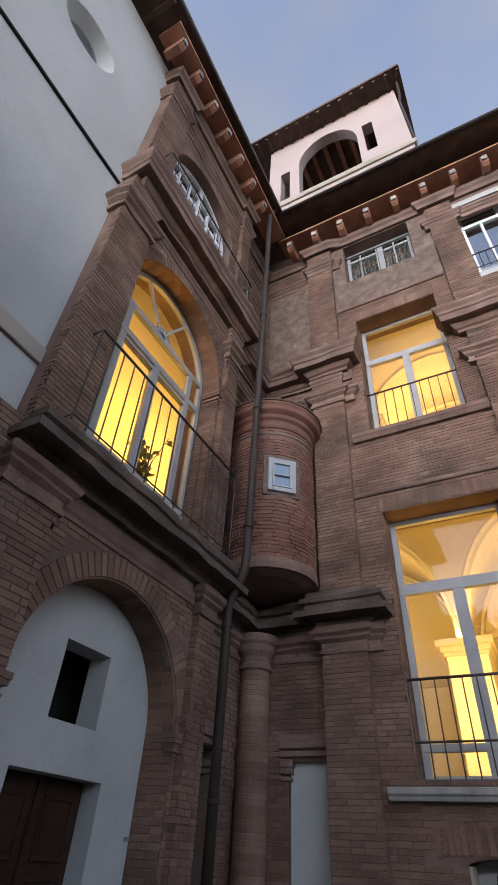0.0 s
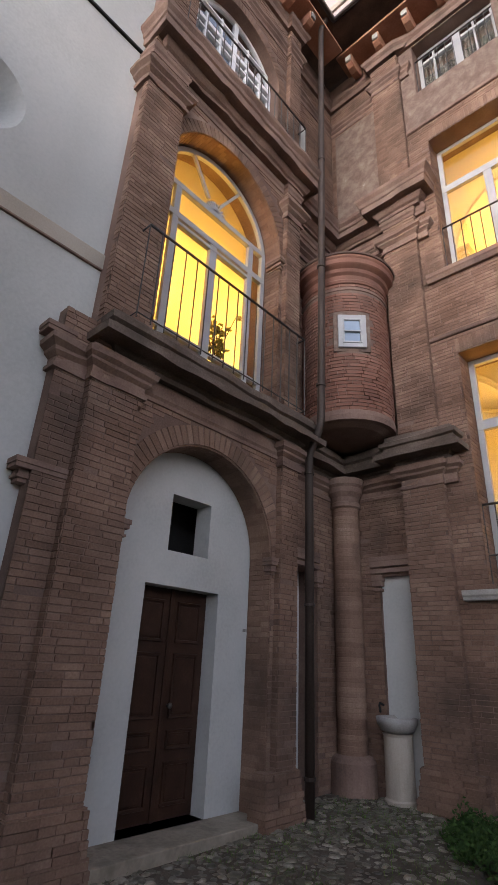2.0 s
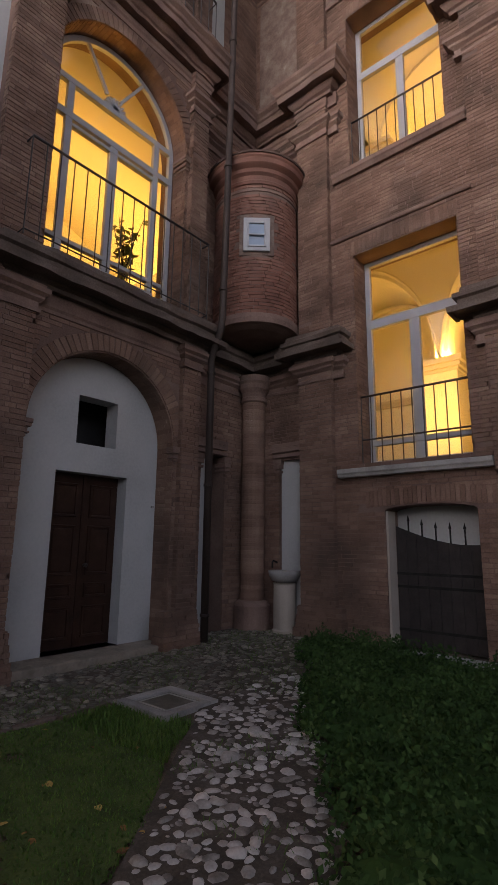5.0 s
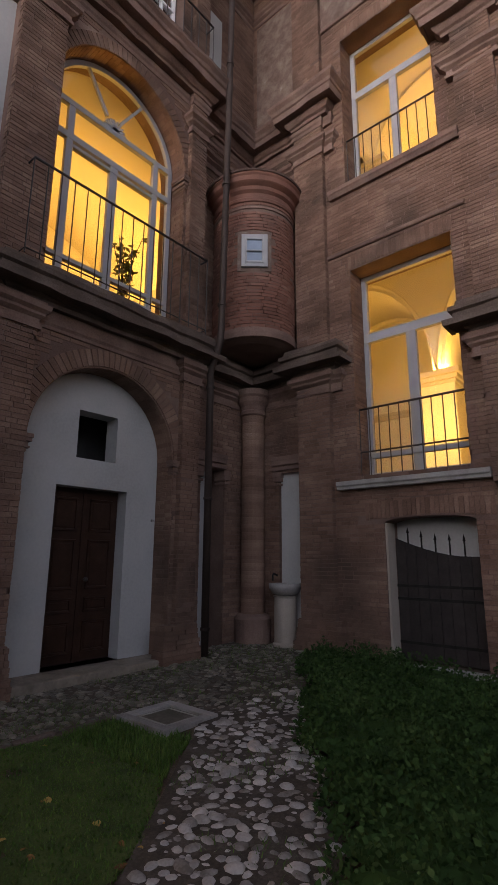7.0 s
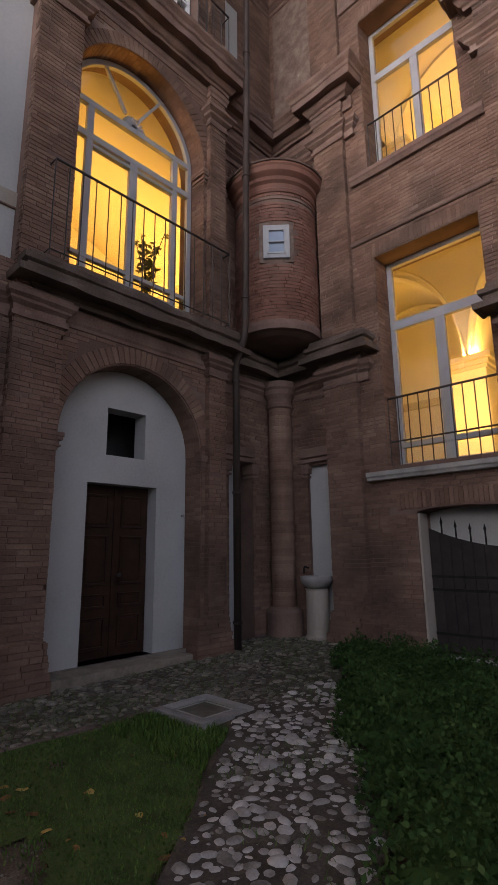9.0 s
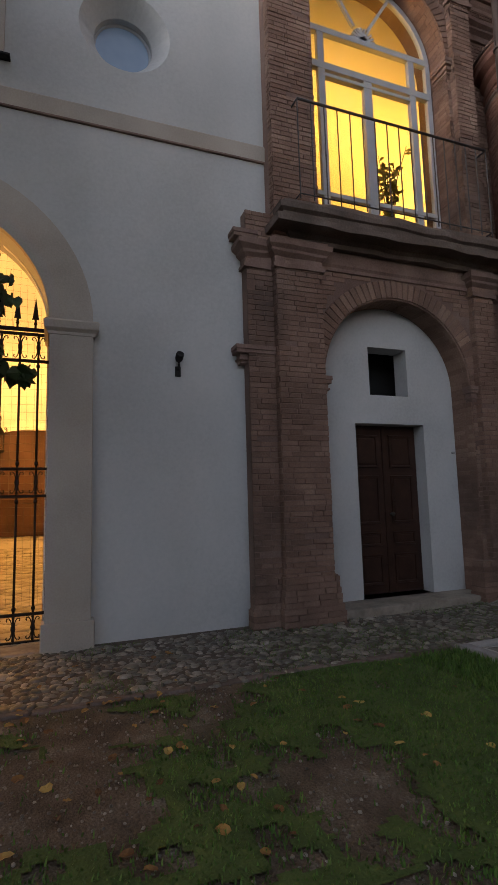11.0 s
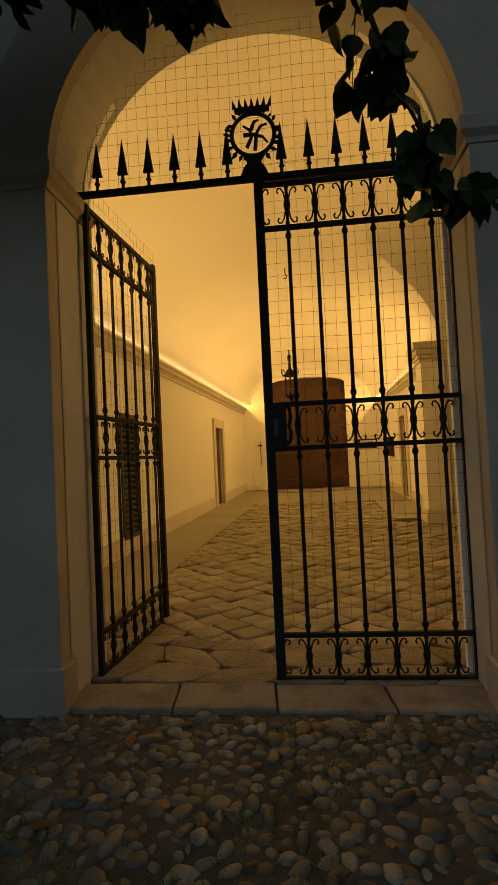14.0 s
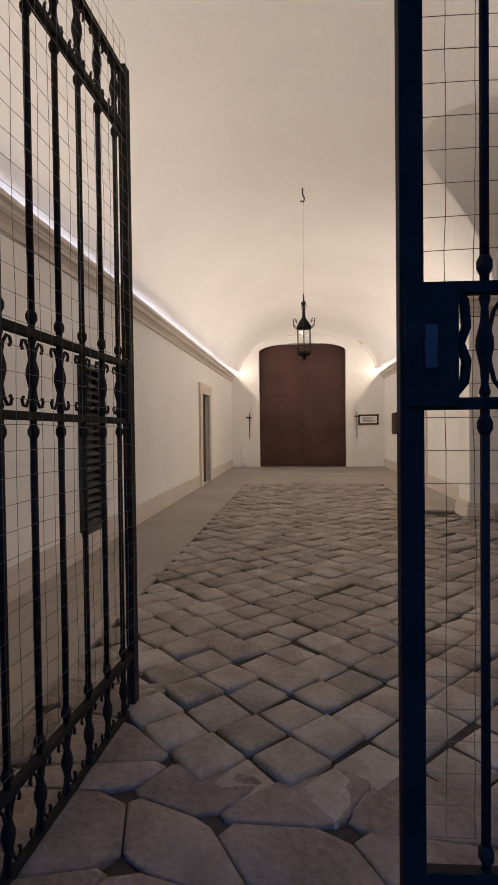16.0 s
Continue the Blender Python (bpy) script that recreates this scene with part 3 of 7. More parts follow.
def crown(z, out, h):
    """A main cornice: bed mouldings, soffit, tall lip and cyma."""
    return [(-0.06, z), (0.05, z), (0.055, z + 0.1 * h), (0.09, z + 0.14 * h), (0.13, z + 0.26 * h), (0.14, z + 0.34 * h), (out - 0.14, z + 0.36 * h), (out - 0.135, z + 0.32 * h), (out - 0.09, z + 0.33 * h), (out - 0.085, z + 0.58 * h), (out - 0.06, z + 0.62 * h),
            (out - 0.05, z + 0.74 * h), (out - 0.005, z + 0.86 * h), (out, z + 0.97 * h), (out - 0.02, z + h), (-0.06, z + h)]


wb = "weathered brick capital mouldings of the pilaster"
CAPS_LOW = (LPATH[:6], LPATH[6:])
CAPS_UP = (UPATH[:5], UPATH[5:])
for path in CAPS_LOW:
    solid("cornice_lower", Mesh().moulding(path, band(3.92, 1.3), 0.014), M["cornice"], wb, "cornice")
solid("cornice_over_arch", Mesh().moulding([(-3.3, 2.47), (-3.3, 4.7)], [(-0.05, 4.02), (0.02, 4.02), (0.025, 4.06), (0.045, 4.09), (0.05, 4.14), (0.03, 4.15), (0.03, 4.26), (-0.05, 4.26)]), M["cornice"], "weathered brick moulding over the arch", "cornice")
solid("balcony_slab", Mesh().moulding(SPATH, ledge(4.26, 0.29, 0.45), 0.016), M["slab"], "weathered stone balcony slab and string course", "cornice")
for path in CAPS_UP:
    solid("cornice_upper", Mesh().moulding(path, band(8.3, 1.5), 0.014), M["cornice"], wb, "cornice")
solid("cornice_frieze", Mesh().moulding(UPATH, [(-0.05, 8.86), (0.015, 8.86), (0.02, 8.92), (0.04, 8.95), (0.045, 9.0), (0.02, 9.01), (0.02, 9.1), (-0.05, 9.1)]), M["cornice"], "weathered brick architrave moulding", "cornice")
solid("balcony_slab_upper", Mesh().moulding(SPATH, crown(9.06, 0.36, 0.5), 0.016), M["cornice"], "dark projecting upper cornice and balcony", "cornice")
solid("cornice_top", Mesh().moulding(UPATH, band(12.6, 1.0), 0.012), M["cornice"], "brick neck moulding below the eaves", "cornice")
solid("cornice_under_eaves", Mesh().moulding(UPATH[:-3] + [(-1.83, 6.5), (-1.83, 6.6), (0.36, 6.6), (0.36, 6.5), (1.05, 6.5), (1.05, 6.6), (9.0, 6.6)], [(-0.05, 13.45), (0.06, 13.45), (0.08, 13.55), (0.13, 13.6), (0.15, 13.68), (-0.05, 13.68)]), M["cornice"], "brick cornice below the eaves", "cornice")
for prof, mat in ((band(3.92, 1.3), "cornice"), (ledge(4.26, 0.29, 0.45), "slab"), (band(8.3, 1.5), "cornice"), (crown(9.06, 0.36, 0.5), "cornice"), (band(12.6), "cornice")):
    solid("cornice_far", Mesh().moulding(FPATH, prof, 0.014), M[mat], "weathered cornice over the brick pilaster", "cornice")
for z in (6.22, 10.95):
    solid("string_course", Mesh().moulding([(-1.84, 6.6), (0.40, 6.6)], [(-0.02, z), (0.03, z), (0.045, z + 0.02), (0.045, z + 0.06), (-0.02, z + 0.08)]), M["cornice"], "thin weathered brick string course", "trim")

# ---- white wall with the gate arch ----
gate_arch = Opening(-2.82, -0.48, -0.3, 3.1, 1.14)
WALL_T = 0.5
white_upper = Opening(-2.6, -1.12, 6.0, 8.3)
wall_white = solid("wall_white", wall_mesh(WHITE, -12.0, 1.6, -0.3, 14.0, WALL_T, [gate_arch, Opening(-0.27, 0.77, 6.06, 7.1), Opening(-0.05, 0.99, 10.68, 11.72), white_upper], wall_mesh(WHITE, 1.6, 1.88, 4.62, 14.0, 0.4, [])), M["plaster"], "pale grey plastered courtyard wall", "wall")


def ring_fill(face, u0, u1, z0, z1, rad, d0, d1, n=40):
    """A square of wall with a round splayed hole: wider outside (rad) than inside."""
    cu, cz = (u0 + u1) / 2, (z0 + z1) / 2
    m, h = Mesh(), (u1 - u0) / 2
    rim_o, rim_i, sq_o, sq_i = [], [], [], []
    for i in range(n):
        a = 2 * math.pi * i / n
        c, s = math.cos(a), math.sin(a)
        k = h / max(abs(c), abs(s))
        rim_o.append(face.p(cu + rad * c, cz + rad * s, d1))
        rim_i.append(face.p(cu + rad * 0.66 * c, cz + rad * 0.66 * s, d1 - 0.2))
        sq_o.append(face.p(cu + k * c, cz + k * s, d1))
        sq_i.append(face.p(cu + rad * 0.66 * c, cz + rad * 0.66 * s, d0))
    m.add(sq_o + rim_o + rim_i + sq_i, [(j * n + i, j * n + (i + 1) % n, (j + 1) * n + (i + 1) % n, (j + 1) * n + i) for j in range(3) for i in range(n)])
    return m


for u, z in ((0.25, 6.58), (0.47, 11.2)):
    solid("oculus_reveal", ring_fill(WHITE, u - 0.52, u + 0.52, z - 0.52, z + 0.52, 0.5, -WALL_T, 0.0), M["plaster"], "splayed plaster reveal of a round window", "wall", smooth=False)
    oc = thing("round_window", "small round window with a pale frame", "window", WHITE.p(u, z, -0.3))
    n = 32
    pts = [(0, 0.33 * math.cos(2 * math.pi * i / n), 0.33 * math.sin(2 * math.pi * i / n)) for i in range(n + 1)]
    part("window_frame", Mesh().tube(pts, 0.028, 6, caps=False), M["frame"], oc, smooth=True)
    part("pane", Mesh().prism(pts[:-1], (0.006, 0, 0)), M["sky_tint_pane"], oc)
# the gloom behind the round windows is a near-black sheet
solid("shade_sheet_oculi", Mesh().box(-4.6, -4.56, -0.85, 1.8, 5.75, 13), M["dark"], "near-black sheet standing in for the gloom behind the round windows", "wall")

solid("trim_belt", Mesh().moulding([(-3.45, -12), (-3.45, 1.88)], [(-0.02, 5.34), (0.03, 5.34), (0.035, 5.52), (0.02, 5.54), (-0.02, 5.54)]), M["trim"], "stone-coloured string course on the plaster wall", "trim")
# the belt's shadow line, made as a thin strip of darker material
solid("trim_belt_shadow_lip", Mesh().moulding([(-3.45, -12), (-3.45, 1.88)], [(-0.02, 5.322), (0.03, 5.322), (0.034, 5.338), (-0.02, 5.338)]), M["cornice"], "thin dark lip standing in for the shadow line below the string course", "trim")
solid("trim_line_upper", Mesh().moulding([(-3.45, -12), (-3.45, 1.88)], [(-0.02, 9.03), (0.035, 9.03), (0.04, 9.06), (-0.02, 9.07)]), M["iron"], "thin dark metal flashing on the plaster wall", "trim")
solid("trim_band_upper", Mesh().moulding([(-3.45, -12), (-3.45, 1.88)], [(-0.02, 9.072), (0.02, 9.072), (0.02, 9.2), (-0.02, 9.2)]), M["plaster"], "flat plaster string course", "trim")

# arch surround of the gate
g = gate_arch
sur = Mesh()
inner, outer = g.arc(32), g.arc(32, 0.41)
for i in range(32):
    sur.prism([WHITE.p(*inner[i], -0.02), WHITE.p(*inner[i + 1], -0.02), WHITE.p(*outer[i + 1], -0.02), WHITE.p(*outer[i], -0.02)], (0.10, 0, 0))
solid("trim_archivolt", sur, M["trim"], "smooth stone-coloured archivolt round the gateway", "trim")
for y0, y1 in ((-3.23, -2.82), (-0.48, -0.07)):
    solid("gate_pier", Mesh().box(-3.47, -3.33, y0, y1, 0.2, 2.97), M["trim"], "flat stone-coloured pier beside the gate", "pier", bevel=0.008)
    solid("gate_plinth", Mesh().box(-3.48, -3.3, y0 - 0.03, y1 + 0.03, -0.1, 0.26), M["trim"], "low stone plinth of the gate pier", "pier", bevel=0.01)
    cap = Mesh().moulding([(-4.0, y0 + 0.0) if y0 < -3 else (-3.48, y0), (-3.34, y0), (-3.34, y1), (-3.94, y1)] if y0 < -3 else [(-3.94, y0), (-3.34, y0), (-3.34, y1), (-3.48, y1)], [(-0.03, 2.97), (0.015, 2.97), (0.02, 3.0), (0.05, 3.03), (0.055, 3.1), (0.04, 3.12), (-0.03, 3.12)])
    solid("gate_capital", cap, M["trim"], "moulded stone impost of the gateway", "pier", bevel=0.004)

# ---- passage behind the gate: s along, w to the right, h up ----
AX = radians(2.5)
HALL = Matrix(((-math.cos(AX), math.sin(AX), 0, -3.95), (math.sin(AX), math.cos(AX), 0, -1.6), (0.011, 0, 1, 0.03), (0, 0, 0, 1)))
HS, HL, HR, CORN, CROWN = 15.6, -2.55, 2.5, 3.12, 4.75
hall_floor = solid("floor_passage", Mesh().box(-0.3, 19, -2.9, 7.0, -0.3, -0.02).placed(HALL), M["sand"], "sandy joint bed under the passage setts", "floor")


class HallFace(Face):
    def __init__(self, o, u, n):
        self.o, self.u, self.n = Vector((*o, 0)), Vector((*u, 0)), Vector((*n, 0))

    def p(self, u, z, d=0.0):
        return HALL @ (self.o + self.u * u + self.n * d + Vector((0, 0, z)))


HLEFT = HallFace((0, HL), (1, 0), (0, 1))
HRIGHT = HallFace((0, HR), (1, 0), (0, -1))
HEND = HallFace((HS, 0), (0, 1), (-1, 0))
louvre_o = Opening(3.58, 4.2, 0.22, 2.05)
side_o = Opening(10.15, 11.1, 0.0, 2.14)
SC, SW, SR = 4.4, 1.72, 1.36
rdoor_o = Opening(10.2, 11.1, 0.0, 2.2)
portal_o = Opening(-1.62, 1.26, 0.0, 3.85, 0.28)
solid("wall_passage_left", wall_mesh(HLEFT, -0.06, HS + 0.3, -0.1, 5.2, 0.4, [louvre_o, side_o]), M["hall"], "cream plastered passage wall", "wall")
solid("wall_passage_right", wall_mesh(HRIGHT, -0.06, HS + 0.3, -0.1, 5.2, 0.4, [Opening(SC - SW, SC + SW, 0.0, 3.22, 1.36), rdoor_o]), M["hall"], "cream plastered passage wall with an arched side bay", "wall")
solid("wall_passage_end", wall_mesh(HEND, HL - 0.4, HR + 0.4, -0.1, 5.4, 0.5, [portal_o]), M["hall"], "cream plastered end wall with a large portal", "wall")
solid("wall_passage_front", wall_mesh(HallFace((-0.06, 0), (0, 1), (1, 0)), HL - 0.4, HR + 0.4, -0.1, 5.4, 0.05, [Opening(-1.2, 1.1, -0.2, 3.1, 1.12)]), M["hall"], "inner plaster face round the gateway", "wall")
# side bay
solid("wall_bay_back", Mesh().box(1.6, 7.1, 5.9, 6.1, -0.1, 5.5).placed(HALL), M["hall"], "cream back wall of the side bay", "wall")
solid("wall_bay_side", Mesh().box(6.9, 7.1, 2.9, 5.9, -0.1, 5.5).placed(HALL), M["hall"], "cream side wall of the side bay", "wall")
solid("wall_bay_side_near", Mesh().box(1.6, 1.8, 2.9, 5.9, -0.1, 5.5).placed(HALL), M["hall"], "cream side wall of the side bay", "wall")
solid("ceiling_bay", Mesh().box(1.6, 7.2, 2.9, 6.0, 4.9, 5.1).placed(HALL), M["hall"], "plastered ceiling of the side bay", "ceiling")

# vault, with a lunette cut into it over the side bay
nv, VS, VR = 36, CORN + 0.1, CROWN - CORN - 0.1
cw_, hw_ = (HL + HR) / 2, (HR - HL) / 2
ER = 1.4
stations = [-0.05 + 0.4 * i for i in range(6)] + [2.4] + [SC - SW * math.cos(math.pi * i / 44) for i in range(45)] + [6.4 + 0.433 * i for i in range(18)] + [HS - ER + ER * math.sin(math.pi / 2 * i / 12) for i in range(13)]
vm = Mesh()
for sx in stations:
    t = (sx - SC) / SW
    zl = VS + SR * math.sqrt(max(0.0, 1 - t * t)) if abs(t) < 1 else VS
    cut = math.pi - math.asin(min(max((zl - VS) / VR, 0.0), 1.0))
    e = 1 - math.sqrt(max(0.0, 1 - ((sx - HS + ER) / ER) ** 2)) if sx > HS - ER else 0.0
    vm.v += [(sx, cw_ - (hw_ - 0.3 * e) * math.cos(cut * i / nv), VS + (VR - 0.34 * e) * math.sin(cut * i / nv)) for i in range(nv + 1)]
    vm.v += [(sx, 5.95 if abs(t) < 0.999 else HR + 0.02, zl)]
kv = nv + 2
vm.f = [(i * kv + j, i * kv + j + 1, (i + 1) * kv + j + 1, (i + 1) * kv + j) for i in range(len(stations) - 1) for j in range(kv - 1)]
vault = solid("ceiling_vault", vm.placed(HALL), M["hall"], "cream plaster barrel vault lit from the cornices", "ceiling")
vault.data.polygons.foreach_set("use_smooth", [i % (kv - 1) < nv for i in range(len(vault.data.polygons))])
vault.modifiers.new("thick", 'SOLIDIFY').thickness = 0.1
vault.modifiers["thick"].offset = 1 if vault.data.polygons[18].normal.z > 0 else -1
bpy.context.view_layer.update()

# cornices with light strips
cprof = [(-0.02, 2.88), (0.03, 2.88), (0.035, 2.93), (0.07, 2.97), (0.1, 2.98), (0.11, 3.04), (0.14, 3.06), (0.14, 3.1), (-0.02, 3.1)]
for name, pth, x0, x1, w in (("trim_cornice_left", [(0.0, HL), (HS, HL)], 0.0, HS, HL + 0.06), ("trim_cornice_right", [(HS, HR), (6.5, HR)], 6.5, HS, HR - 0.06), ("trim_cornice_right_near", [(2.3, HR), (0.0, HR)], 0.0, 2.3, HR - 0.06)):
    m = Mesh()
    pp = pth[::-1] if w < 0 else pth
    k = Mesh().moulding(pp, cprof)
    # out must face the passage
    if (sum(v[1] for v in k.v) / len(k.v) - pth[0][1]) * (1 if w < 0 else -1) < 0:
        k = Mesh().moulding(pp[::-1], cprof)
    solid(name, k.placed(HALL), M["halltrim"], "moulded plaster cornice that hides a light strip", "trim")
    st = thing("light_strip", "warm white light strip lying on the cornice", "lamp", HALL @ Vector((x0, w, 3.1)))
    ms = Mesh().box(x0 + 0.05, x1 - 0.05, w - 0.02, w + 0.02, 3.102, 3.12).placed(HALL)
    ms.placed(Matrix.Translation(-st.location))
    part("strip", ms, M["led"], st)
    c = HALL @ Vector(((x0 + x1) / 2, w, 3.2))
    side = 1 if w < 0 else -1
    tgt = HALL @ Vector(((x0 + x1) / 2, w + side * 1.0, 3.36))
    mm = look(c, tgt)
    # the strip's long side runs along the passage
    along = (HALL.to_3x3() @ Vector((1, 0, 0))).normalized()
    zax = (c - tgt).normalized()
    yax = zax.cross(along).normalized()
    r = Matrix((along, yax, zax)).transposed().to_4x4()
    area_lamp("strip_lamp", Matrix.Translation(c) @ r, x1 - x0 - 0.2, 0.04, STRIP * (x1 - x0) / 14, WARM)
solid("baseboard_left", Mesh().box(0.0, 9.9, HL, HL + 0.02, -0.02, 0.27).placed(HALL), M["halltrim"], "beige painted skirting band", "baseboard")
solid("baseboard_left_far", Mesh().box(11.35, HS, HL, HL + 0.02, -0.02, 0.27).placed(HALL), M["halltrim"], "beige painted skirting band", "baseboard")
solid("baseboard_right", Mesh().box(6.75, 9.96, HR - 0.02, HR, -0.02, 0.27).placed(HALL), M["halltrim"], "beige painted skirting band", "baseboard")
solid("baseboard_right_far", Mesh().box(11.34, HS, HR - 0.02, HR, -0.02, 0.27).placed(HALL), M["halltrim"], "beige painted skirting band", "baseboard")

# ---- rooms behind the lit windows ----
def shell(name, x0, x1, y0, y1, z0, z1, open_side, label):
    t = 0.12
    b = {"floor": (x0, x1, y0, y1, z0 - t, z0), "ceiling": (x0, x1, y0, y1, z1, z1 + t), "xm": (x0 - t, x0, y0 - t, y1 + t, z0 - t, z1 + t), "xp": (x1, x1 + t, y0 - t, y1 + t, z0 - t, z1 + t), "ym": (x0, x1, y0 - t, y0, z0 - t, z1 + t), "yp": (x0, x1, y1, y1 + t, z0 - t, z1 + t)}
    for k, q in b.items():
        if k != open_side:
            nm = {"floor": "floor_" + name, "ceiling": "ceiling_" + name}.get(k, "wall_" + name)
            solid(nm, Mesh().box(*q), M["room"], label, "ceiling" if k == "ceiling" else "floor" if k == "floor" else "wall")


shell("salon", -8.0, -3.9, 0.6, 6.6, 4.75, 9.0, "xp", "cream plaster of the lit first-floor room")
shell("gallery", -5.0, 4.3, 7.2, 10.6, 2.3, 7.02, "ym", "cream plaster of the lit gallery")
shell("upper_gallery", -5.0, 4.3, 7.2, 10.6, 7.2, 11.4, "ym", "cream plaster of the lit upper gallery")
area_lamp("salon_lamp", Matrix.Translation((-6.3, 5.9, 6.4)) @ pose(0, 0, 0, 210, 0, 0), 3.0, 0.3, ROOM, YELLOW)
area_lamp("salon_lamp_low", Matrix.Translation((-6.0, 1.2, 6.9)) @ pose(0, 0, 0, 140, 0, 0), 3.0, 0.3, ROOM * 0.6, YELLOW)
area_lamp("gallery_lamp", Matrix.Translation((-0.87, 8.75, 4.68)) @ pose(0, 0, 0, 175, 0, 0), 0.6, 0.3, ROOM * 0.6, YELLOW)
area_lamp("gallery_lamp_front", Matrix.Translation((-0.4, 7.35, 3.4)) @ pose(0, 0, 0, 120, 0, 0), 2.6, 0.2, ROOM * 0.6, YELLOW)
area_lamp("upper_gallery_lamp", Matrix.Translation((-1.2, 10.2, 9.0)) @ pose(0, 0, 0, 195, 0, 0), 1.6, 0.2, ROOM * 0.55, YELLOW)
area_lamp("upper_gallery_lamp_front", Matrix.Translation((-0.4, 7.35, 8.2)) @ pose(0, 0, 0, 125, 0, 0), 2.6, 0.2, ROOM * 0.35, YELLOW)
# other storeys stay dark: near-black sheets carry their rooms' shade as colour
solid("shade_sheet_top_left", Mesh().box(-6.0, -5.95, 1.5, 5.2, 9.3, 14), M["dark"], "near-black sheet standing in for the gloom of the top floor", "wall")
solid("shade_sheet_top_right", Mesh().box(-2.4, 5, 8.6, 8.65, 11.5, 14.2), M["dark"], "near-black sheet standing in for the gloom of the top floor", "wall")
solid("dark_room_cellar", Mesh().box(-1.056, 0.166, 6.99, 7.03, -0.2, 1.93), M["plaster"], "pale cellar wall behind the boarded gate", "wall")

# unseen near-black sheet added to keep the portal's back dark
solid("shade_sheet_portal", Mesh().box(HS + 0.52, HS + 0.6, -3.2, 3.2, -0.2, 5.6).placed(HALL), M["dark"], "unseen near-black sheet added behind the portal", "wall")

# unseen walls added behind the walk; their height sets how much low skylight enters
solid("wall_skyblock_south", Mesh().box(-3.5, 13.4, -12.4, -12, -0.3, 5.3), M["plaster"], "unseen plaster wall added to block low skylight", "wall")
solid("wall_skyblock_east", Mesh().box(13.0, 13.4, -12, 6.6, -0.3, 5.3), M["plaster"], "unseen plaster wall added to block low skylight", "wall")

# ---- doorway under the ground arch ----
INF = Face((-3.64, 0), (0, 1), (1, 0))
door_o, square_o = Opening(3.09, 4.13, 0.1, 2.25), Opening(3.33, 3.92, 2.62, 3.25)
solid("wall_infill", wall_mesh(INF, 2.3, 4.8, -0.2, 4.3, 0.26, [door_o, square_o]), M["infill"], "white plaster infill under the brick arch", "wall")
# near-black shell: the lobby's shade is put into its colour
solid("shade_shell_lobby", Mesh().box(-4.4, -4.35, 2.6, 4.6, 0, 4.2).box(-4.35, -3.9, 2.55, 2.6, 0, 4.2).box(-4.35, -3.9, 4.6, 4.65, 0, 4.2).box(-4.35, -3.9, 2.6, 4.6, 4.2, 4.25), M["dark"], "near-black shell standing in for the gloom behind the small square window", "wall")
solid("doorstep", Mesh().box(-3.88, -3.2, 2.5, 4.66, -0.1, 0.1), M["sillstone"], "worn grey stone doorstep", "doorstep", kind="", bevel=0.012)


lining = Mesh()
la_, lb_ = door_arch.arc(28), door_arch.arc(28, -0.012)
for i in range(28):
    lining.prism([LEFT.p(*la_[i], -0.345), LEFT.p(*la_[i + 1], -0.345), LEFT.p(*lb_[i + 1], -0.345), LEFT.p(*lb_[i], -0.345)], LEFT.n * 0.338)
for u0, u1 in ((door_arch.u0, door_arch.u0 + 0.012), (door_arch.u1 - 0.012, door_arch.u1)):
    LEFT.box(lining, u0, u1, -0.1, door_arch.z1, -0.345, -0.01)
solid("arch_lining", lining, M["brick"], "weathered brick reveal of the arch", "wall")


def panel_door(name, u0, u1, z0, z1, x, label):
    """A two-leaf panelled door that faces +x."""
    d = thing(name, label, "door", (x, (u0 + u1) / 2, z0))
    w, h = (u1 - u0) / 2, z1 - z0
    for s in (-1, 1):
        leaf = part("leaf", Mesh().box(-0.04, 0.0, min(0, s * (w - 0.003)) + 0.002, max(0, s * (w - 0.003)) - 0.002, 0.01, h), M["wood"], d, bevel=0.004)
        a, b = (0.085, w - 0.085)
        for p0, p1 in ((0.12, 0.5), (0.6, 0.78), (0.88, 1.5), (1.6, h - 0.12)):
            y0, y1 = sorted((s * a, s * b))
            fr = Mesh().moulding([(y0, p0), (y0, p1), (y1, p1), (y1, p0), (y0, p0)], [(0, -0.001), (0.035, -0.001), (0.03, 0.016), (0.008, 0.02)])
            fr.v = [(q[2], q[0], q[1]) for q in fr.v]
            part("panel_moulding", fr, M["wood"], leaf)
            part("panel", Mesh().box(-0.001, 0.008, y0 + 0.05, y1 - 0.05, p0 + 0.05, p1 - 0.05), M["wood"], leaf, bevel=0.006)
    part("astragal", Mesh().box(0.0, 0.02, -0.025, 0.025, 0.01, h), M["wood"], d, bevel=0.005)
    part("knob", Mesh().lathe([(0.0, 0), (0.014, 0.0), (0.014, 0.03), (0.028, 0.04), (0.03, 0.055), (0.0, 0.065)], n=12).placed(pose(0.0, 0.07, 1.0, 0, 90, 0)), M["railiron"], d, "dull metal knob", smooth=True)
    return d


panel_door("panelled_door", 3.09, 4.13, 0.1, 2.25, -3.83, "closed dark brown two-leaf panelled wooden door")
for y in (4.58,):
    solid("wall_stub_hook", Mesh().box(-3.65, -3.6, y - 0.015, y + 0.015, 1.87, 1.9), M["stone"], "small iron hinge stub in the plaster", "hinge", kind="")

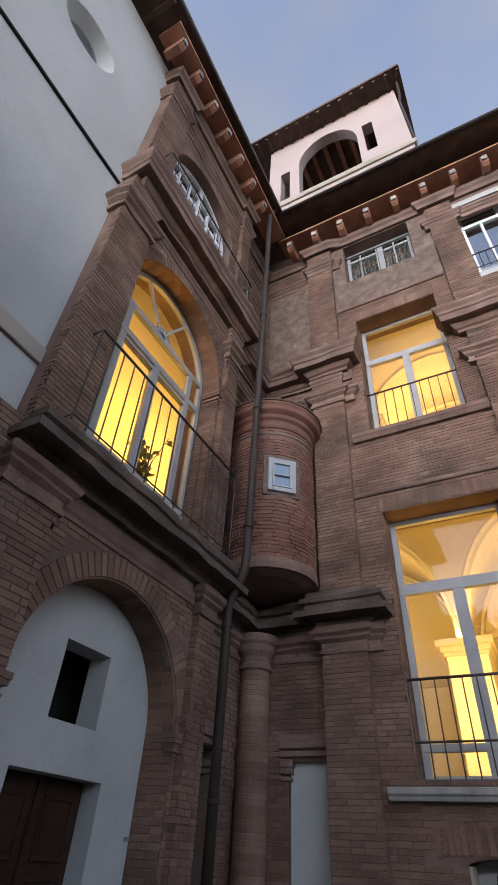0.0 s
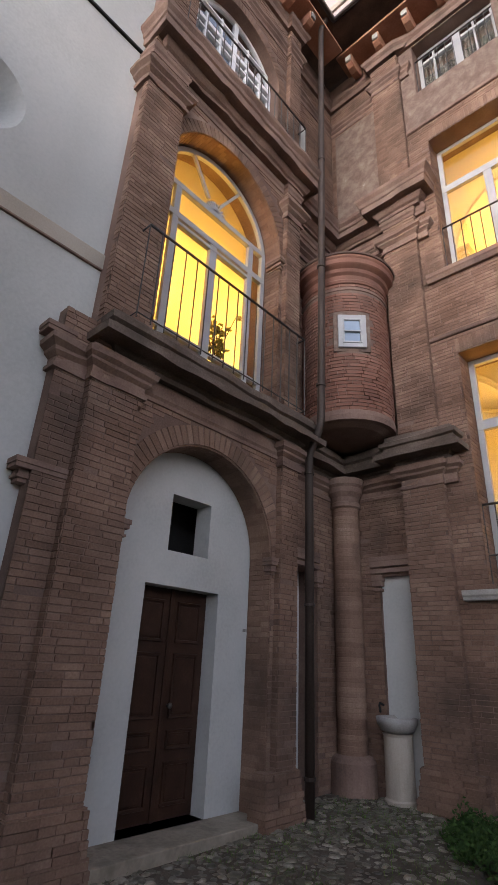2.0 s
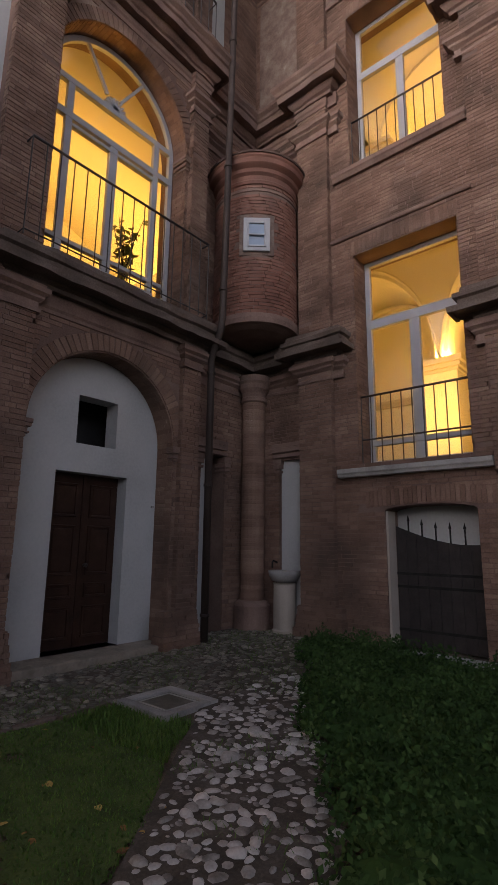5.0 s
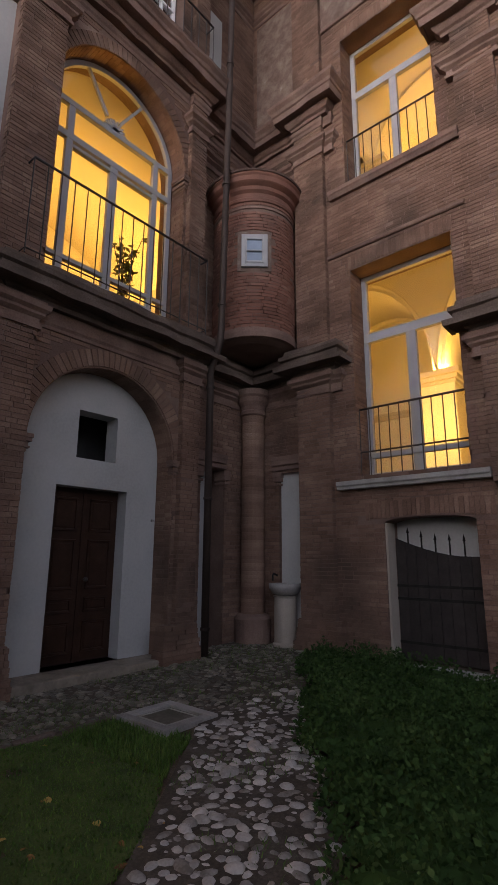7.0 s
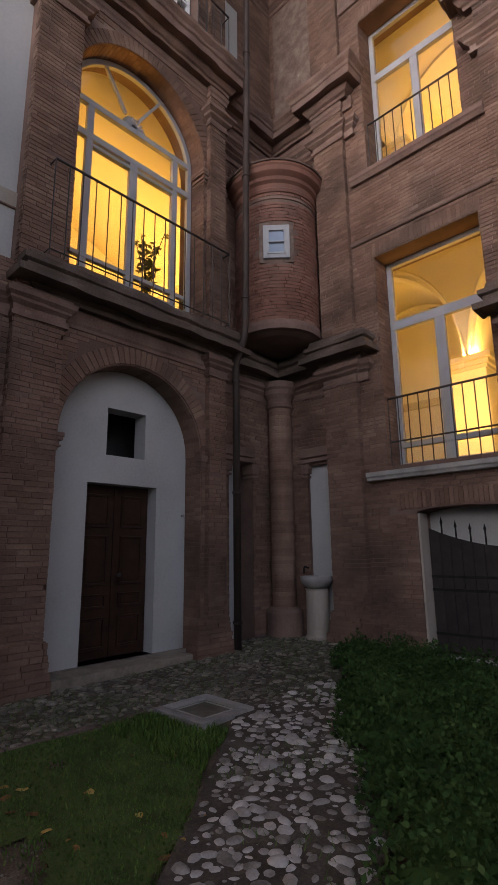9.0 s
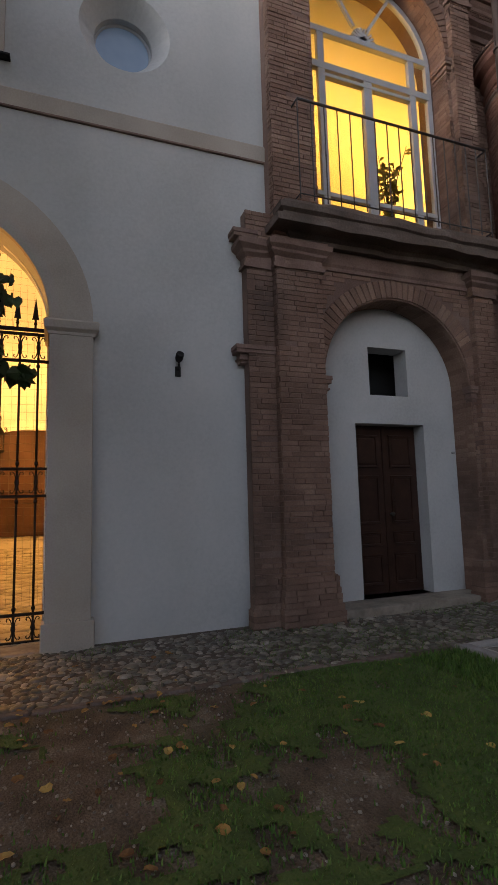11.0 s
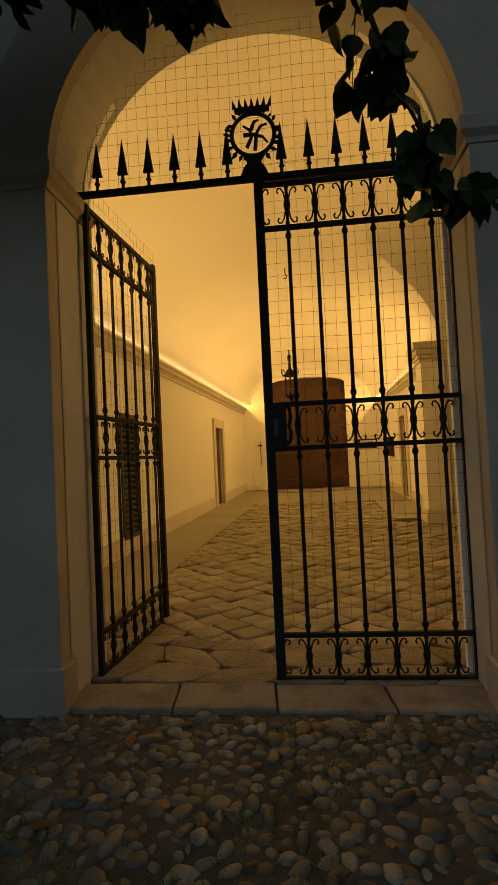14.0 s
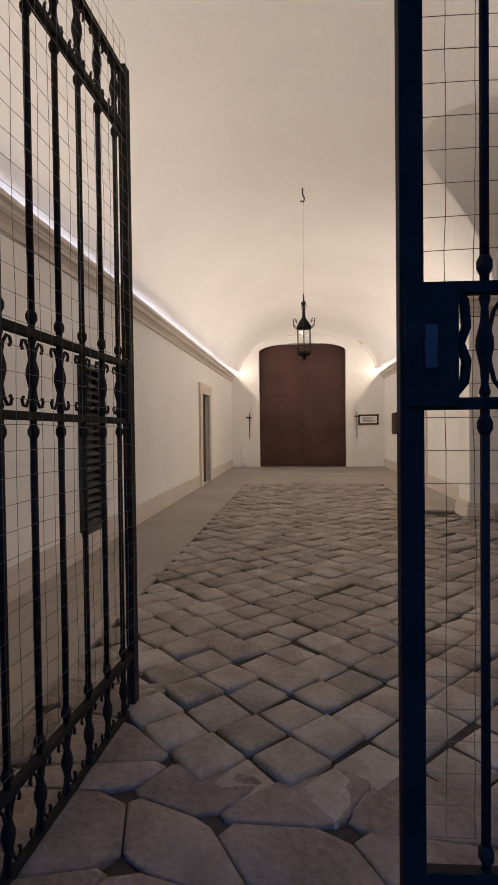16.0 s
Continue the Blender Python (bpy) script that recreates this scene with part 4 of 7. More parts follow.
# ---- mouldings of the arches ----
def impost(face, u0, u1, z, back, out=0.07):
    """A short moulded block that carries an arch: u0..u1, running back into the opening."""
    m = Mesh()
    for a, b, d in ((0, 0.035, 0.02), (0.035, 0.06, 0.045), (0.06, 0.11, 0.03), (0.11, 0.15, out - 0.01), (0.15, 0.2, out)):
        face.box(m, u0 - d, u1 + d, z + a, z + b, -back, d)
    return m


def both_imposts(face, h, w, z, back):
    for u0, u1 in ((h.u0 - w, h.u0), (h.u1, h.u1 + w)):
        solid("impost", impost(face, u0 + 0.07, u1, z, back) if u0 < h.c and u1 <= h.u0 + 0.01 else impost(face, u0, u1 - 0.07, z, back), M["cornice"], "moulded brick impost of the arch", "impost", bevel=0.004)


both_imposts(LEFT, door_arch, 0.2, 2.52, 0.08)
both_imposts(LEFT, win_arch, 0.1, 7.22, 0.25)
solid("impost", impost(Face((-3.36, 0), (0, 1), (1, 0)), 1.50, 1.86, 2.82, 0.1, 0.09), M["cornice"], "cut-off moulded brick impost beside the plaster wall", "impost", bevel=0.004)
solid("cornice_stub", impost(Face((-3.36, 0), (0, 1), (1, 0)), 1.50, 1.6, 4.16, 0.1, 0.1), M["cornice"], "cut-off moulded brick cornice beside the plaster wall", "impost", bevel=0.004)


def plinth(face, u0, u1, d, label):
    """A base of worn brick courses that step inwards."""
    m, r, z = Mesh(), random.Random(int(u0 * 100)), -0.1
    while z < 0.5:
        e = 0.1 if z < 0.14 else 0.075 if z < 0.2 else 0.085 - 0.17 * (z - 0.2) if z < 0.44 else 0.055
        u = u0 - e
        while u < u1 + e - 0.02:
            v = min(u + r.uniform(0.12, 0.27), u1 + e)
            k = e + r.uniform(-0.012, 0.008)
            face.box(m, u, v - 0.006, z, z + 0.053 + r.uniform(-0.004, 0.003), -0.05, d + k)
            u = v
        face.box(m, u0 - e + 0.012, u1 + e - 0.012, z + 0.04, z + 0.066, -0.05, d + e - 0.02)
        z += 0.06
    return solid("pilaster_base", m, M["brick"], label, "pilaster")


plinth(LEFT, 1.9, 2.43, 0.1, "worn brick base of the pilaster")
plinth(LEFT, 1.6, 1.8, 0.0, "worn brick base of the pilaster")
plinth(LEFT, 4.55, 5.03, 0.09, "worn brick base of the pilaster")
plinth(RIGHT, -2.4, -1.75, 0.1, "worn brick base of the pilaster")

# ---- glazed windows ----
def bars(face, d0, d1, uz):
    m = Mesh()
    for u0, u1, z0, z1 in uz:
        face.box(m, u0, u1, z0, z1, d0, d1)
    return m


def glazed(name, face, d, u0, u1, z0, z1, mullions, transoms, label, mat="frame", w=0.07, arch=None, glass=True, extra=(), pane="glass"):
    """A framed window at depth d: mullions (u, z0, z1), transoms (z, u0, u1, height)."""
    o = face.p((u0 + u1) / 2, z0, d)
    win = thing(name, label, "window", o)
    back = Matrix.Translation(-o)
    fm = bars(face, d - 0.035, d + 0.035, [(u0, u0 + w, z0, z1), (u1 - w, u1, z0, z1), (u0 + w, u1 - w, z0, z0 + w)] + ([] if arch else [(u0 + w, u1 - w, z1 - w, z1)]))
    if arch:
        a, b = arch.arc(28), arch.arc(28, -w)
        for i in range(28):
            fm.prism([face.p(*a[i], d - 0.035), face.p(*a[i + 1], d - 0.035), face.p(*b[i + 1], d - 0.035), face.p(*b[i], d - 0.035)], face.n * 0.07)
    part("window_frame", fm.placed(back), M[mat], win, bevel=0.004)
    for u, a, b, mw in mullions:
        part("mullion", bars(face, d - 0.03, d + 0.04, [(u - mw / 2, u + mw / 2, a, b)]).placed(back), M[mat], win, bevel=0.005)
    for z, a, b, h in transoms:
        part("transom", bars(face, d - 0.032, d + 0.045, [(a, b, z, z + h)]).placed(back), M[mat], win, bevel=0.005)
    for pts, h in extra:
        m = Mesh()
        for p, q in zip(pts, pts[1:]):
            du, dz = q[0] - p[0], q[1] - p[1]
            L = math.hypot(du, dz)
            nu, nz = -dz / L * h / 2, du / L * h / 2
            m.prism([face.p(p[0] + nu, p[1] + nz, d - 0.02), face.p(q[0] + nu, q[1] + nz, d - 0.02), face.p(q[0] - nu, q[1] - nz, d - 0.02), face.p(p[0] - nu, p[1] - nz, d - 0.02)], face.n * 0.045)
        part("glazing_bar", m.placed(back), M[mat], win)
    if glass:
        if arch:
            pts = [face.p(u0, z0, d - 0.005), face.p(u1, z0, d - 0.005)] + [face.p(*q, d - 0.005) for q in arch.arc(24)[::-1]]
            g = Mesh().prism(pts, face.n * 0.008)
        else:
            g = face.box(Mesh(), u0 + 0.01, u1 - 0.01, z0 + 0.01, z1 - 0.01, d - 0.004, d + 0.004)
        part("pane", g.placed(back), M["topglass" if z0 > 9 or mat == "whiteframe" else pane], win).visible_shadow = False
    return win


wa = Opening(2.4, 4.64, 4.75, 7.5, 1.12)
hub = [(3.52 - 0.1 * math.cos(math.pi * i / 10), 7.65 + 0.11 * math.sin(math.pi * i / 10)) for i in range(11)]
glazed("french_window", LEFT, -0.33, 2.4, 4.64, 4.75, 7.5, [(2.82, 4.75, 7.64, 0.1), (4.3, 4.75, 7.64, 0.1), (3.54, 4.75, 7.1, 0.13)],
       [(7.56, 2.4, 4.6, 0.09), (7.02, 2.4, 4.6, 0.1), (4.98, 2.87, 4.25, 0.07), (5.2, 2.4, 4.6, 0.06), (6.92, 2.87, 4.25, 0.05)],
       "tall arched french window with grey frame and lit room behind", arch=wa, w=0.08, extra=[(hub, 0.19), ([(3.38, 7.84), (2.98, 8.48)], 0.045), ([(3.6, 7.84), (4.0, 8.48)], 0.045)])
glazed("window", RIGHT, -0.38, -1.42, 0.16, 2.55, 5.9, [(-0.64, 2.6, 4.85, 0.15)], [(4.74, -1.4, 0.14, 0.15), (2.86, -1.4, 0.14, 0.08)], "tall rectangular window with grey frame and lit gallery behind", w=0.08)
glazed("window", RIGHT, -0.38, -1.44, 0.11, 7.5, 10.5, [(-0.66, 7.55, 9.55, 0.13)], [(9.45, -1.42, 0.1, 0.14)], "tall rectangular window with grey frame and lit room behind", w=0.08)
glazed("window", RIGHT, -0.3, -1.52, -0.01, 11.95, 13.42, [(-0.74, 12.0, 13.4, 0.16), (-1.2, 12.0, 13.4, 0.035), (-0.4, 12.0, 13.4, 0.035)], [(13.05, -1.5, -0.02, 0.07)], "top-floor window with pale frame and closed curtains", w=0.07)
for a, b in ((-1.48, -0.8), (-0.68, -0.05)):
    m = Mesh()
    n = 24
    vs = [RIGHT.p(a + (b - a) * i / n, z, -0.42 + 0.025 * math.sin(i * 1.9)) for z in (11.98, 13.38) for i in range(n + 1)]
    m.add(vs, [(i, i + 1, n + 2 + i, n + 1 + i) for i in range(n)])
    tagged(new("curtain", m.data("curtain", M["halltrim"])), "drawn ochre curtain behind the top-floor window", "curtain").modifiers.new("thick", 'SOLIDIFY').thickness = 0.004
glazed("window", RIGHT, -0.2, 0.98, 2.6, 10.6, 13.1, [(1.8, 10.65, 13.05, 0.12), (1.4, 10.65, 12.5, 0.05), (2.2, 10.65, 12.5, 0.05)], [(12.45, 1.0, 2.58, 0.1)], "white-framed top-floor window reflecting the sky", mat="whiteframe", w=0.09)
solid("window_surround", bars(RIGHT, -0.1, 0.03, [(0.84, 0.98, 10.45, 13.28), (2.6, 2.74, 10.45, 13.28), (0.98, 2.6, 13.1, 13.28), (0.98, 2.6, 10.45, 10.6)]), M["plaster"], "white plaster surround of the top-floor window", "trim", bevel=0.006)
ta = Opening(2.52, 4.48, 9.5, 11.32, 0.93)
glazed("arched_window", LEFT, -0.22, 2.52, 4.48, 9.5, 11.32, [(u, 9.5, 12.1 - abs(u - 3.5) * 0.7, 0.05) for u in (2.84, 3.17, 3.83, 4.16)] + [(3.5, 9.5, 12.2, 0.1)], [(z, 2.54, 4.46, 0.045) for z in (9.9, 10.3, 10.7, 11.1, 11.75)] + [(11.3, 2.54, 4.46, 0.09)],
       "white many-paned arched window reflecting the dusk sky", mat="whiteframe", arch=ta, w=0.08)
wu = white_upper
glazed("window", WHITE, -0.15, wu.u0, wu.u1, wu.z0, wu.z1, [(-1.86, 6.0, 8.3, 0.1)], [(7.4, -2.6, -1.12, 0.08)], "upper window in the plaster wall reflecting the sky", mat="whiteframe", w=0.08)
solid("window_surround", bars(WHITE, -0.08, 0.035, [(-1.12, -0.96, 5.86, 8.46), (-2.76, -2.6, 5.86, 8.46), (-2.6, -1.12, 8.3, 8.46)]), M["trim"], "stone-coloured window surround on the plaster wall", "trim", bevel=0.005)
solid("window_sill_white", bars(WHITE, -0.08, 0.09, [(-2.85, -0.9, 5.835, 5.86)]), M["iron"], "dark metal-capped window sill", "trim", bevel=0.005)
# black-painted sheet in place of the shade behind the upper window
solid("shade_sheet_white_wing", Mesh().box(-4.9, -4.85, -3.2, -0.9, 5.7, 8.7), M["dark"], "near-black sheet standing in for the gloom behind the upper window", "wall")

# sills of the right wing
solid("window_sill_low", Mesh().moulding([(-1.74, 6.6), (0.42, 6.6)], [(-0.4, 2.36), (0.1, 2.36), (0.11, 2.4), (0.13, 2.42), (0.13, 2.48), (-0.4, 2.52)]), M["stone"], "pale grey stone window sill", "sill", bevel=0.006)
solid("window_sill_up", Mesh().moulding([(-1.74, 6.6), (0.42, 6.6)], [(-0.4, 7.3), (0.06, 7.3), (0.09, 7.36), (0.11, 7.38), (0.11, 7.45), (-0.4, 7.49)]), M["cornice"], "weathered brick window sill", "sill", bevel=0.006)

# ---- railings ----
def railing(name, path, z0, z1, spacing, label, low=0.06, mid=None):
    """Handrail on thin bars along a plan line."""
    r = thing(name, label, "railing", (*path[0], z0))
    o = Matrix.Translation((-path[0][0], -path[0][1], -z0))
    part("handrail", Mesh().tube([(x, y, z1) for x, y in path], 0.017, 6).placed(o), M["railiron"], r, smooth=True)
    part("bottom_rail", Mesh().tube([(x, y, z0 + low) for x, y in path], 0.011, 4).placed(o), M["railiron"], r)
    if mid:
        part("middle_rail", Mesh().tube([(x, y, mid) for x, y in path], 0.013, 4).placed(o), M["railiron"], r)
    bar = Mesh().tube([(0, 0, 0), (0, 0, z1 - z0)], 0.0085, 6).data("baluster", M["railiron"])
    for (xa, ya), (xb, yb) in zip(path, path[1:]):
        L = math.hypot(xb - xa, yb - ya)
        n = max(1, round(L / spacing))
        for i in range(n + 1 if (xb, yb) == path[-1] else n):
            b = new("baluster", bar)
            b.parent = r
            b.location = (xa + (xb - xa) * i / n - path[0][0], ya + (yb - ya) * i / n - path[0][1], 0)
    return r


railing("balcony_railing", [(-3.28, 2.15), (-3.05, 2.15), (-3.05, 4.98), (-3.28, 4.98)], 4.71, 5.95, 0.172, "plain dark iron balcony railing")
railing("balcony_railing", [(-3.28, 2.2), (-3.03, 2.2), (-3.03, 4.97), (-3.28, 4.97)], 9.56, 10.55, 0.17, "plain dark iron railing of the upper balcony")
railing("window_railing", [(-1.42, 6.69), (0.16, 6.69)], 2.5, 3.58, 0.158, "low iron guard railing in the window", mid=2.92)
railing("window_railing", [(-1.44, 6.69), (0.11, 6.69)], 7.48, 8.42, 0.155, "low iron guard railing in the upper window")
railing("window_railing", [(-1.52, 6.68), (-0.01, 6.68)], 11.96, 13.0, 0.15, "iron guard railing of the top-floor window")
railing("window_railing", [(0.98, 6.5), (2.6, 6.5)], 10.6, 11.1, 0.12, "ornate low iron railing with curls")

# ---- turret ----
TC, TR = (-3.12, 6.2), 0.72
T0, T1 = 4.82, 7.45
turret = thing("turret", "round red brick turret corbelled out in the corner", "turret", (*TC, T0))
part("core", Mesh().lathe([(0.02, -0.14), (0.3, -0.12), (0.55, -0.07), (TR - 0.06, -0.03), (TR - 0.004, 0.0), (TR - 0.004, T1 - T0), (0.02, T1 - T0)], n=40), M["mortar"], turret)
part("base_ring", Mesh().lathe([(0.5, -0.05), (TR + 0.012, -0.02), (TR + 0.02, 0.06), (TR + 0.005, 0.14), (TR - 0.02, 0.15)], n=48), M["cornice"], turret, "grey mortared ring at the foot")
part("neck_ring", Mesh().lathe([(TR - 0.02, 2.28), (TR + 0.012, 2.285), (TR + 0.016, 2.32), (TR - 0.02, 2.33)], n=48), M["cornice"], turret)
part("rim", Mesh().lathe([(TR - 0.03, 2.4), (TR + 0.02, 2.42), (TR + 0.03, 2.47), (TR + 0.006, 2.5), (TR + 0.006, 2.58), (TR + 0.05, 2.62), (TR + 0.06, 2.68), (TR + 0.12, 2.72), (TR + 0.14, 2.74), (TR + 0.145, 2.82), (TR + 0.165, 2.85), (TR + 0.165, 2.89), (0.02, 2.95)], n=48), M["brick_red"], turret, "projecting terracotta rim")
part("cap", Mesh().lathe([(TR + 0.1, 2.892), (TR + 0.185, 2.885), (TR + 0.19, 2.915), (0.02, 3.02)], n=48), M["roof"], turret, "thin dark weathered cap")
TA = math.atan2(5.66 - TC[1], -2.65 - TC[0])
rb = random.Random(11)
rest, nb, single = Mesh(), 0, 0
src = BRICK["brick_red"]
bvs, bfs = [v.co.copy() for v in src.vertices], [tuple(p.vertices) for p in src.polygons]
z = 0.16
row = 0
while z < 2.44:
    a = -2.9 + (0.11 if row % 2 else 0)
    while a < 1.4:
        ln = 0.25 * (0.5 if rb.random() < 0.35 else 1.0) + rb.uniform(-0.01, 0.01)
        mid = a + ln / TR / 2
        a += ln / TR
        wz = z + T0
        if abs(mid - TA) < 0.37 and 5.93 < wz < 6.67 or 2.26 < z < 2.33 or rb.random() < 0.01:
            continue
        depth = 0.03
        rr = TR - depth / 2 + 0.001 + rb.uniform(-0.003, 0.004)
        m4 = Matrix.Identity(4)
        rad, tan = Vector((math.cos(mid), math.sin(mid), 0)), Vector((-math.sin(mid), math.cos(mid), 0))
        m4.col[0][:3], m4.col[1][:3], m4.col[2][:3], m4.col[3][:3] = -tan * (ln - 0.009), rad * depth, Vector((0, 0, 0.05)), rad * rr + Vector((0, 0, z))
        if single < 300 and -1.55 < mid < 0.35:
            b = new("brick", src)
            b.parent, b.matrix_basis = turret, m4
            single += 1
        else:
            rest.add([m4 @ v for v in bvs], bfs)
    z += 0.06
    row += 1
ob = new("brickwork", raw("brickwork", rest, M["brick_red"]))
ob.parent = turret
tagged(ob, kind="stuff")
TW = Face((TC[0] + math.cos(TA) * TR, TC[1] + math.sin(TA) * TR), (-math.sin(TA), math.cos(TA)), (math.cos(TA), math.sin(TA)))
tcore = bars(TW, -0.12, -0.012, [(-0.28, -0.2, 5.94, 6.66), (0.2, 0.28, 5.94, 6.66), (-0.2, 0.2, 6.58, 6.66), (-0.2, 0.2, 5.94, 6.02)])
part("window_patch", tcore.placed(Matrix.Translation((-TC[0], -TC[1], -T0))), M["rubble"], turret, "rough mortar patch round the window")
# the turret pane takes the painted sky colour instead of clear glass
tw = glazed("turret_window", TW, 0.01, -0.15, 0.15, 6.07, 6.52, [], [(6.27, -0.13, 0.13, 0.02)], "small pale-framed turret window with the sky's reflection painted into its pane", mat="frame", pane="sky_tint_pane", w=0.03)
part("surround", bars(TW, -0.06, 0.035, [(-0.215, -0.15, 6.0, 6.59), (0.15, 0.215, 6.0, 6.59), (-0.15, 0.15, 6.52, 6.59), (-0.15, 0.15, 6.0, 6.07)]).placed(Matrix.Translation(-tw.location)), M["frame"], tw, "pale stone surround", bevel=0.005)

# ---- corner column, fountain ----
col = thing("engaged_column", "slim round brick column in the corner", "column", (-3.42, 6.55, 0.0))
shaft = Mesh()
for i in range(58):
    zc = 0.3 + i * 0.062
    rc = 0.2 + 0.002 * math.sin(i * 2.3)
    shaft.lathe([(0.196, zc), (rc - 0.002, zc + 0.003), (rc, zc + 0.008), (rc, zc + 0.054), (rc - 0.002, zc + 0.059), (0.196, zc + 0.062)], n=20)
part("shaft", shaft, M["brick"], col)
part("base", Mesh().lathe([(0.3, -0.05), (0.3, 0.42), (0.27, 0.47), (0.21, 0.5)], n=24), M["cornice"], col, "worn grey base", smooth=False)
part("capital", Mesh().lathe([(0.2, 3.78), (0.23, 3.8), (0.23, 3.86), (0.21, 3.88), (0.22, 3.95), (0.26, 4.02), (0.27, 4.1), (0.3, 4.14), (0.3, 4.24), (0.2, 4.27)], n=24), M["cornice"], col)
for face_, h_, lb in ((CORNER_R, niche_r, "r"), (CORNER_L, niche_l, "l")):
    solid("niche_lintel", bars(face_, -0.1, 0.05, [(h_.u0 - 0.14, h_.u1 + 0.03, 2.98, 3.05), (h_.u0 - 0.13, h_.u1 + 0.02, 2.9, 2.98), (h_.u0 - 0.12, h_.u1 + 0.01, 2.81, 2.87)]), M["cornice"], "moulded brick ledge above the niche", "trim", bevel=0.006)
    for u in (h_.u0, h_.u1):
        s = 1 if u == h_.u0 else -1
        a, b = sorted((u - s * 0.12, u + s * 0.05))
        solid("niche_impost", bars(face_, -0.2, 0.04, [(a, b, 2.7, 2.79), (a + 0.012, b - 0.012, 2.63, 2.7), (a + 0.02, b - 0.02, 2.56, 2.6)]), M["cornice"], "small moulded impost of the niche", "impost", bevel=0.008)
ft = thing("stone_fountain", "small round stone basin on a pale pedestal in the niche", "fountain", (-2.79, 6.6, 0.05))
part("pedestal", Mesh().lathe([(0.2, 0.0), (0.2, 0.05), (0.18, 0.07), (0.175, 0.72), (0.19, 0.75), (0.0, 0.76)], n=28), M["trim"], ft, "pale rendered pedestal")
part("basin", Mesh().lathe([(0.12, 0.75), (0.2, 0.78), (0.25, 0.86), (0.26, 0.93), (0.24, 0.935), (0.2, 0.88), (0.0, 0.84)], n=28), M["stone"], ft, "grey stone basin", smooth=True)
part("tap", Mesh().tube([(-0.23, 0.1, 1.05), (-0.23, 0.0, 1.08), (-0.21, -0.05, 1.05), (-0.17, -0.1, 0.98)], 0.014, 6), M["iron"], ft, "old dark iron tap", smooth=True)

# ---- drain pipe ----
dp = thing("drain_pipe", "dark brown metal rainwater pipe from eaves to ground", "pipe", (-3.1, 5.16, 0))
pts = [(0, 0, 0.05), (0, 0, 4.15), (0.03, 0, 4.25), (0.16, 0.0, 4.5), (0.19, 0.0, 4.6), (0.2, 0.01, 4.8), (0.2, 0.1, 9.0), (0.21, 0.16, 13.9), (0.3, 0.22, 14.25)]
part("pipe", Mesh().tube(pts, 0.055, 12), M["pipe"], dp, smooth=True)
for z in (0.4, 2.2, 3.9, 5.2, 7.4, 9.9, 12.0):
    off = 0 if z < 4.3 else 0.2
    yo = 0 if z < 4.3 else (z - 4.8) / 46
    part("bracket", Mesh().lathe([(0.058, 0), (0.068, 0.0), (0.068, 0.035), (0.058, 0.035)], (off, yo, z), 12), M["pipe"], dp)

# ---- eaves, corbels, roofs ----
EZ = 14.25
roof = thing("roof", "dark tiled roof with deep wooden eaves", "roof", (0, 0, EZ), kind="structure")
ov = Mesh().add([(-2.72, -12, 0), (-2.72, 5.55, 0), (9, 5.55, 0), (9, 7.4, 0.35), (-4.6, 7.4, 0.35), (-4.6, -12, 0.35), (-2.72, -12, 0.06), (-2.72, 5.55, 0.06), (9, 5.55, 0.06), (9, 9.5, 1.2), (-6.6, 9.5, 1.2), (-6.6, -12, 1.2)],
                [(0, 1, 4, 5), (1, 2, 3, 4), (6, 11, 10, 7), (7, 10, 9, 8), (0, 6, 7, 1), (1, 7, 8, 2)])
part("roof_slope", ov, M["roof"], roof)
sof = Mesh().add([(-2.74, -12, -0.03), (-2.74, 5.57, -0.03), (9, 5.57, -0.03), (9, 6.7, 0.14), (-3.7, 6.7, 0.14), (-3.7, -12, 0.14)], [(0, 1, 4, 5), (1, 2, 3, 4)])
part("soffit", sof, M["rafter"], roof, "dark wooden soffit boards")
part("gutter", Mesh().tube([(-2.68, -12, 0.0), (-2.68, 5.5, 0.0), (9, 5.5, 0.0)], 0.06, 8), M["pipe"], roof, "dark metal gutter", smooth=True)
prof = [(0, 0.0), (0.1, -0.06), (0.2, -0.075), (0.34, -0.05), (0.42, 0.0), (0.44, 0.05), (0.44, 0.24), (0, 0.24)]


def corbel(face, u, z, label):
    m = Mesh().prism([face.p(u - 0.075, z + b, a) for a, b in prof], face.u * 0.15)
    nose = face.box(Mesh(), u - 0.06, u + 0.06, z + 0.03, z + 0.19, 0.43, 0.475)
    c = thing("eave_corbel", label, "corbel", face.p(u, z, 0), group="corbels under the eaves")
    t = Matrix.Translation(-c.location)
    part("bracket", m.placed(t), M["terracotta"], c, bevel=0.006)
    part("nose", nose.placed(t), M["stone"], c, "pale stone nose", bevel=0.012)


for i in range(7):
    corbel(LEFT, 1.5 + i * 0.58, 13.72, "carved terracotta corbel under the eaves")
for i in range(15):
    corbel(RIGHT, -2.75 + i * 0.66, 13.74, "carved terracotta corbel under the eaves")
# boarding between the corbels
solid("eave_panel_left", Mesh().box(-3.3, -2.8, 1.2, 6.0, 13.98, 14.04), M["terracotta"], "terracotta tile boarding between corbels", "eaves")
solid("eave_panel_right", Mesh().box(-3.0, 9.0, 6.06, 6.6, 13.99, 14.05), M["terracotta"], "terracotta tile boarding between corbels", "eaves")
for i in range(22):
    y = 0.9 - i * 0.6
    solid("rafter", Mesh().box(-3.5, -2.75, y - 0.05, y + 0.05, 14.08, 14.2), M["rafter"], "dark wooden rafter end", "rafter")

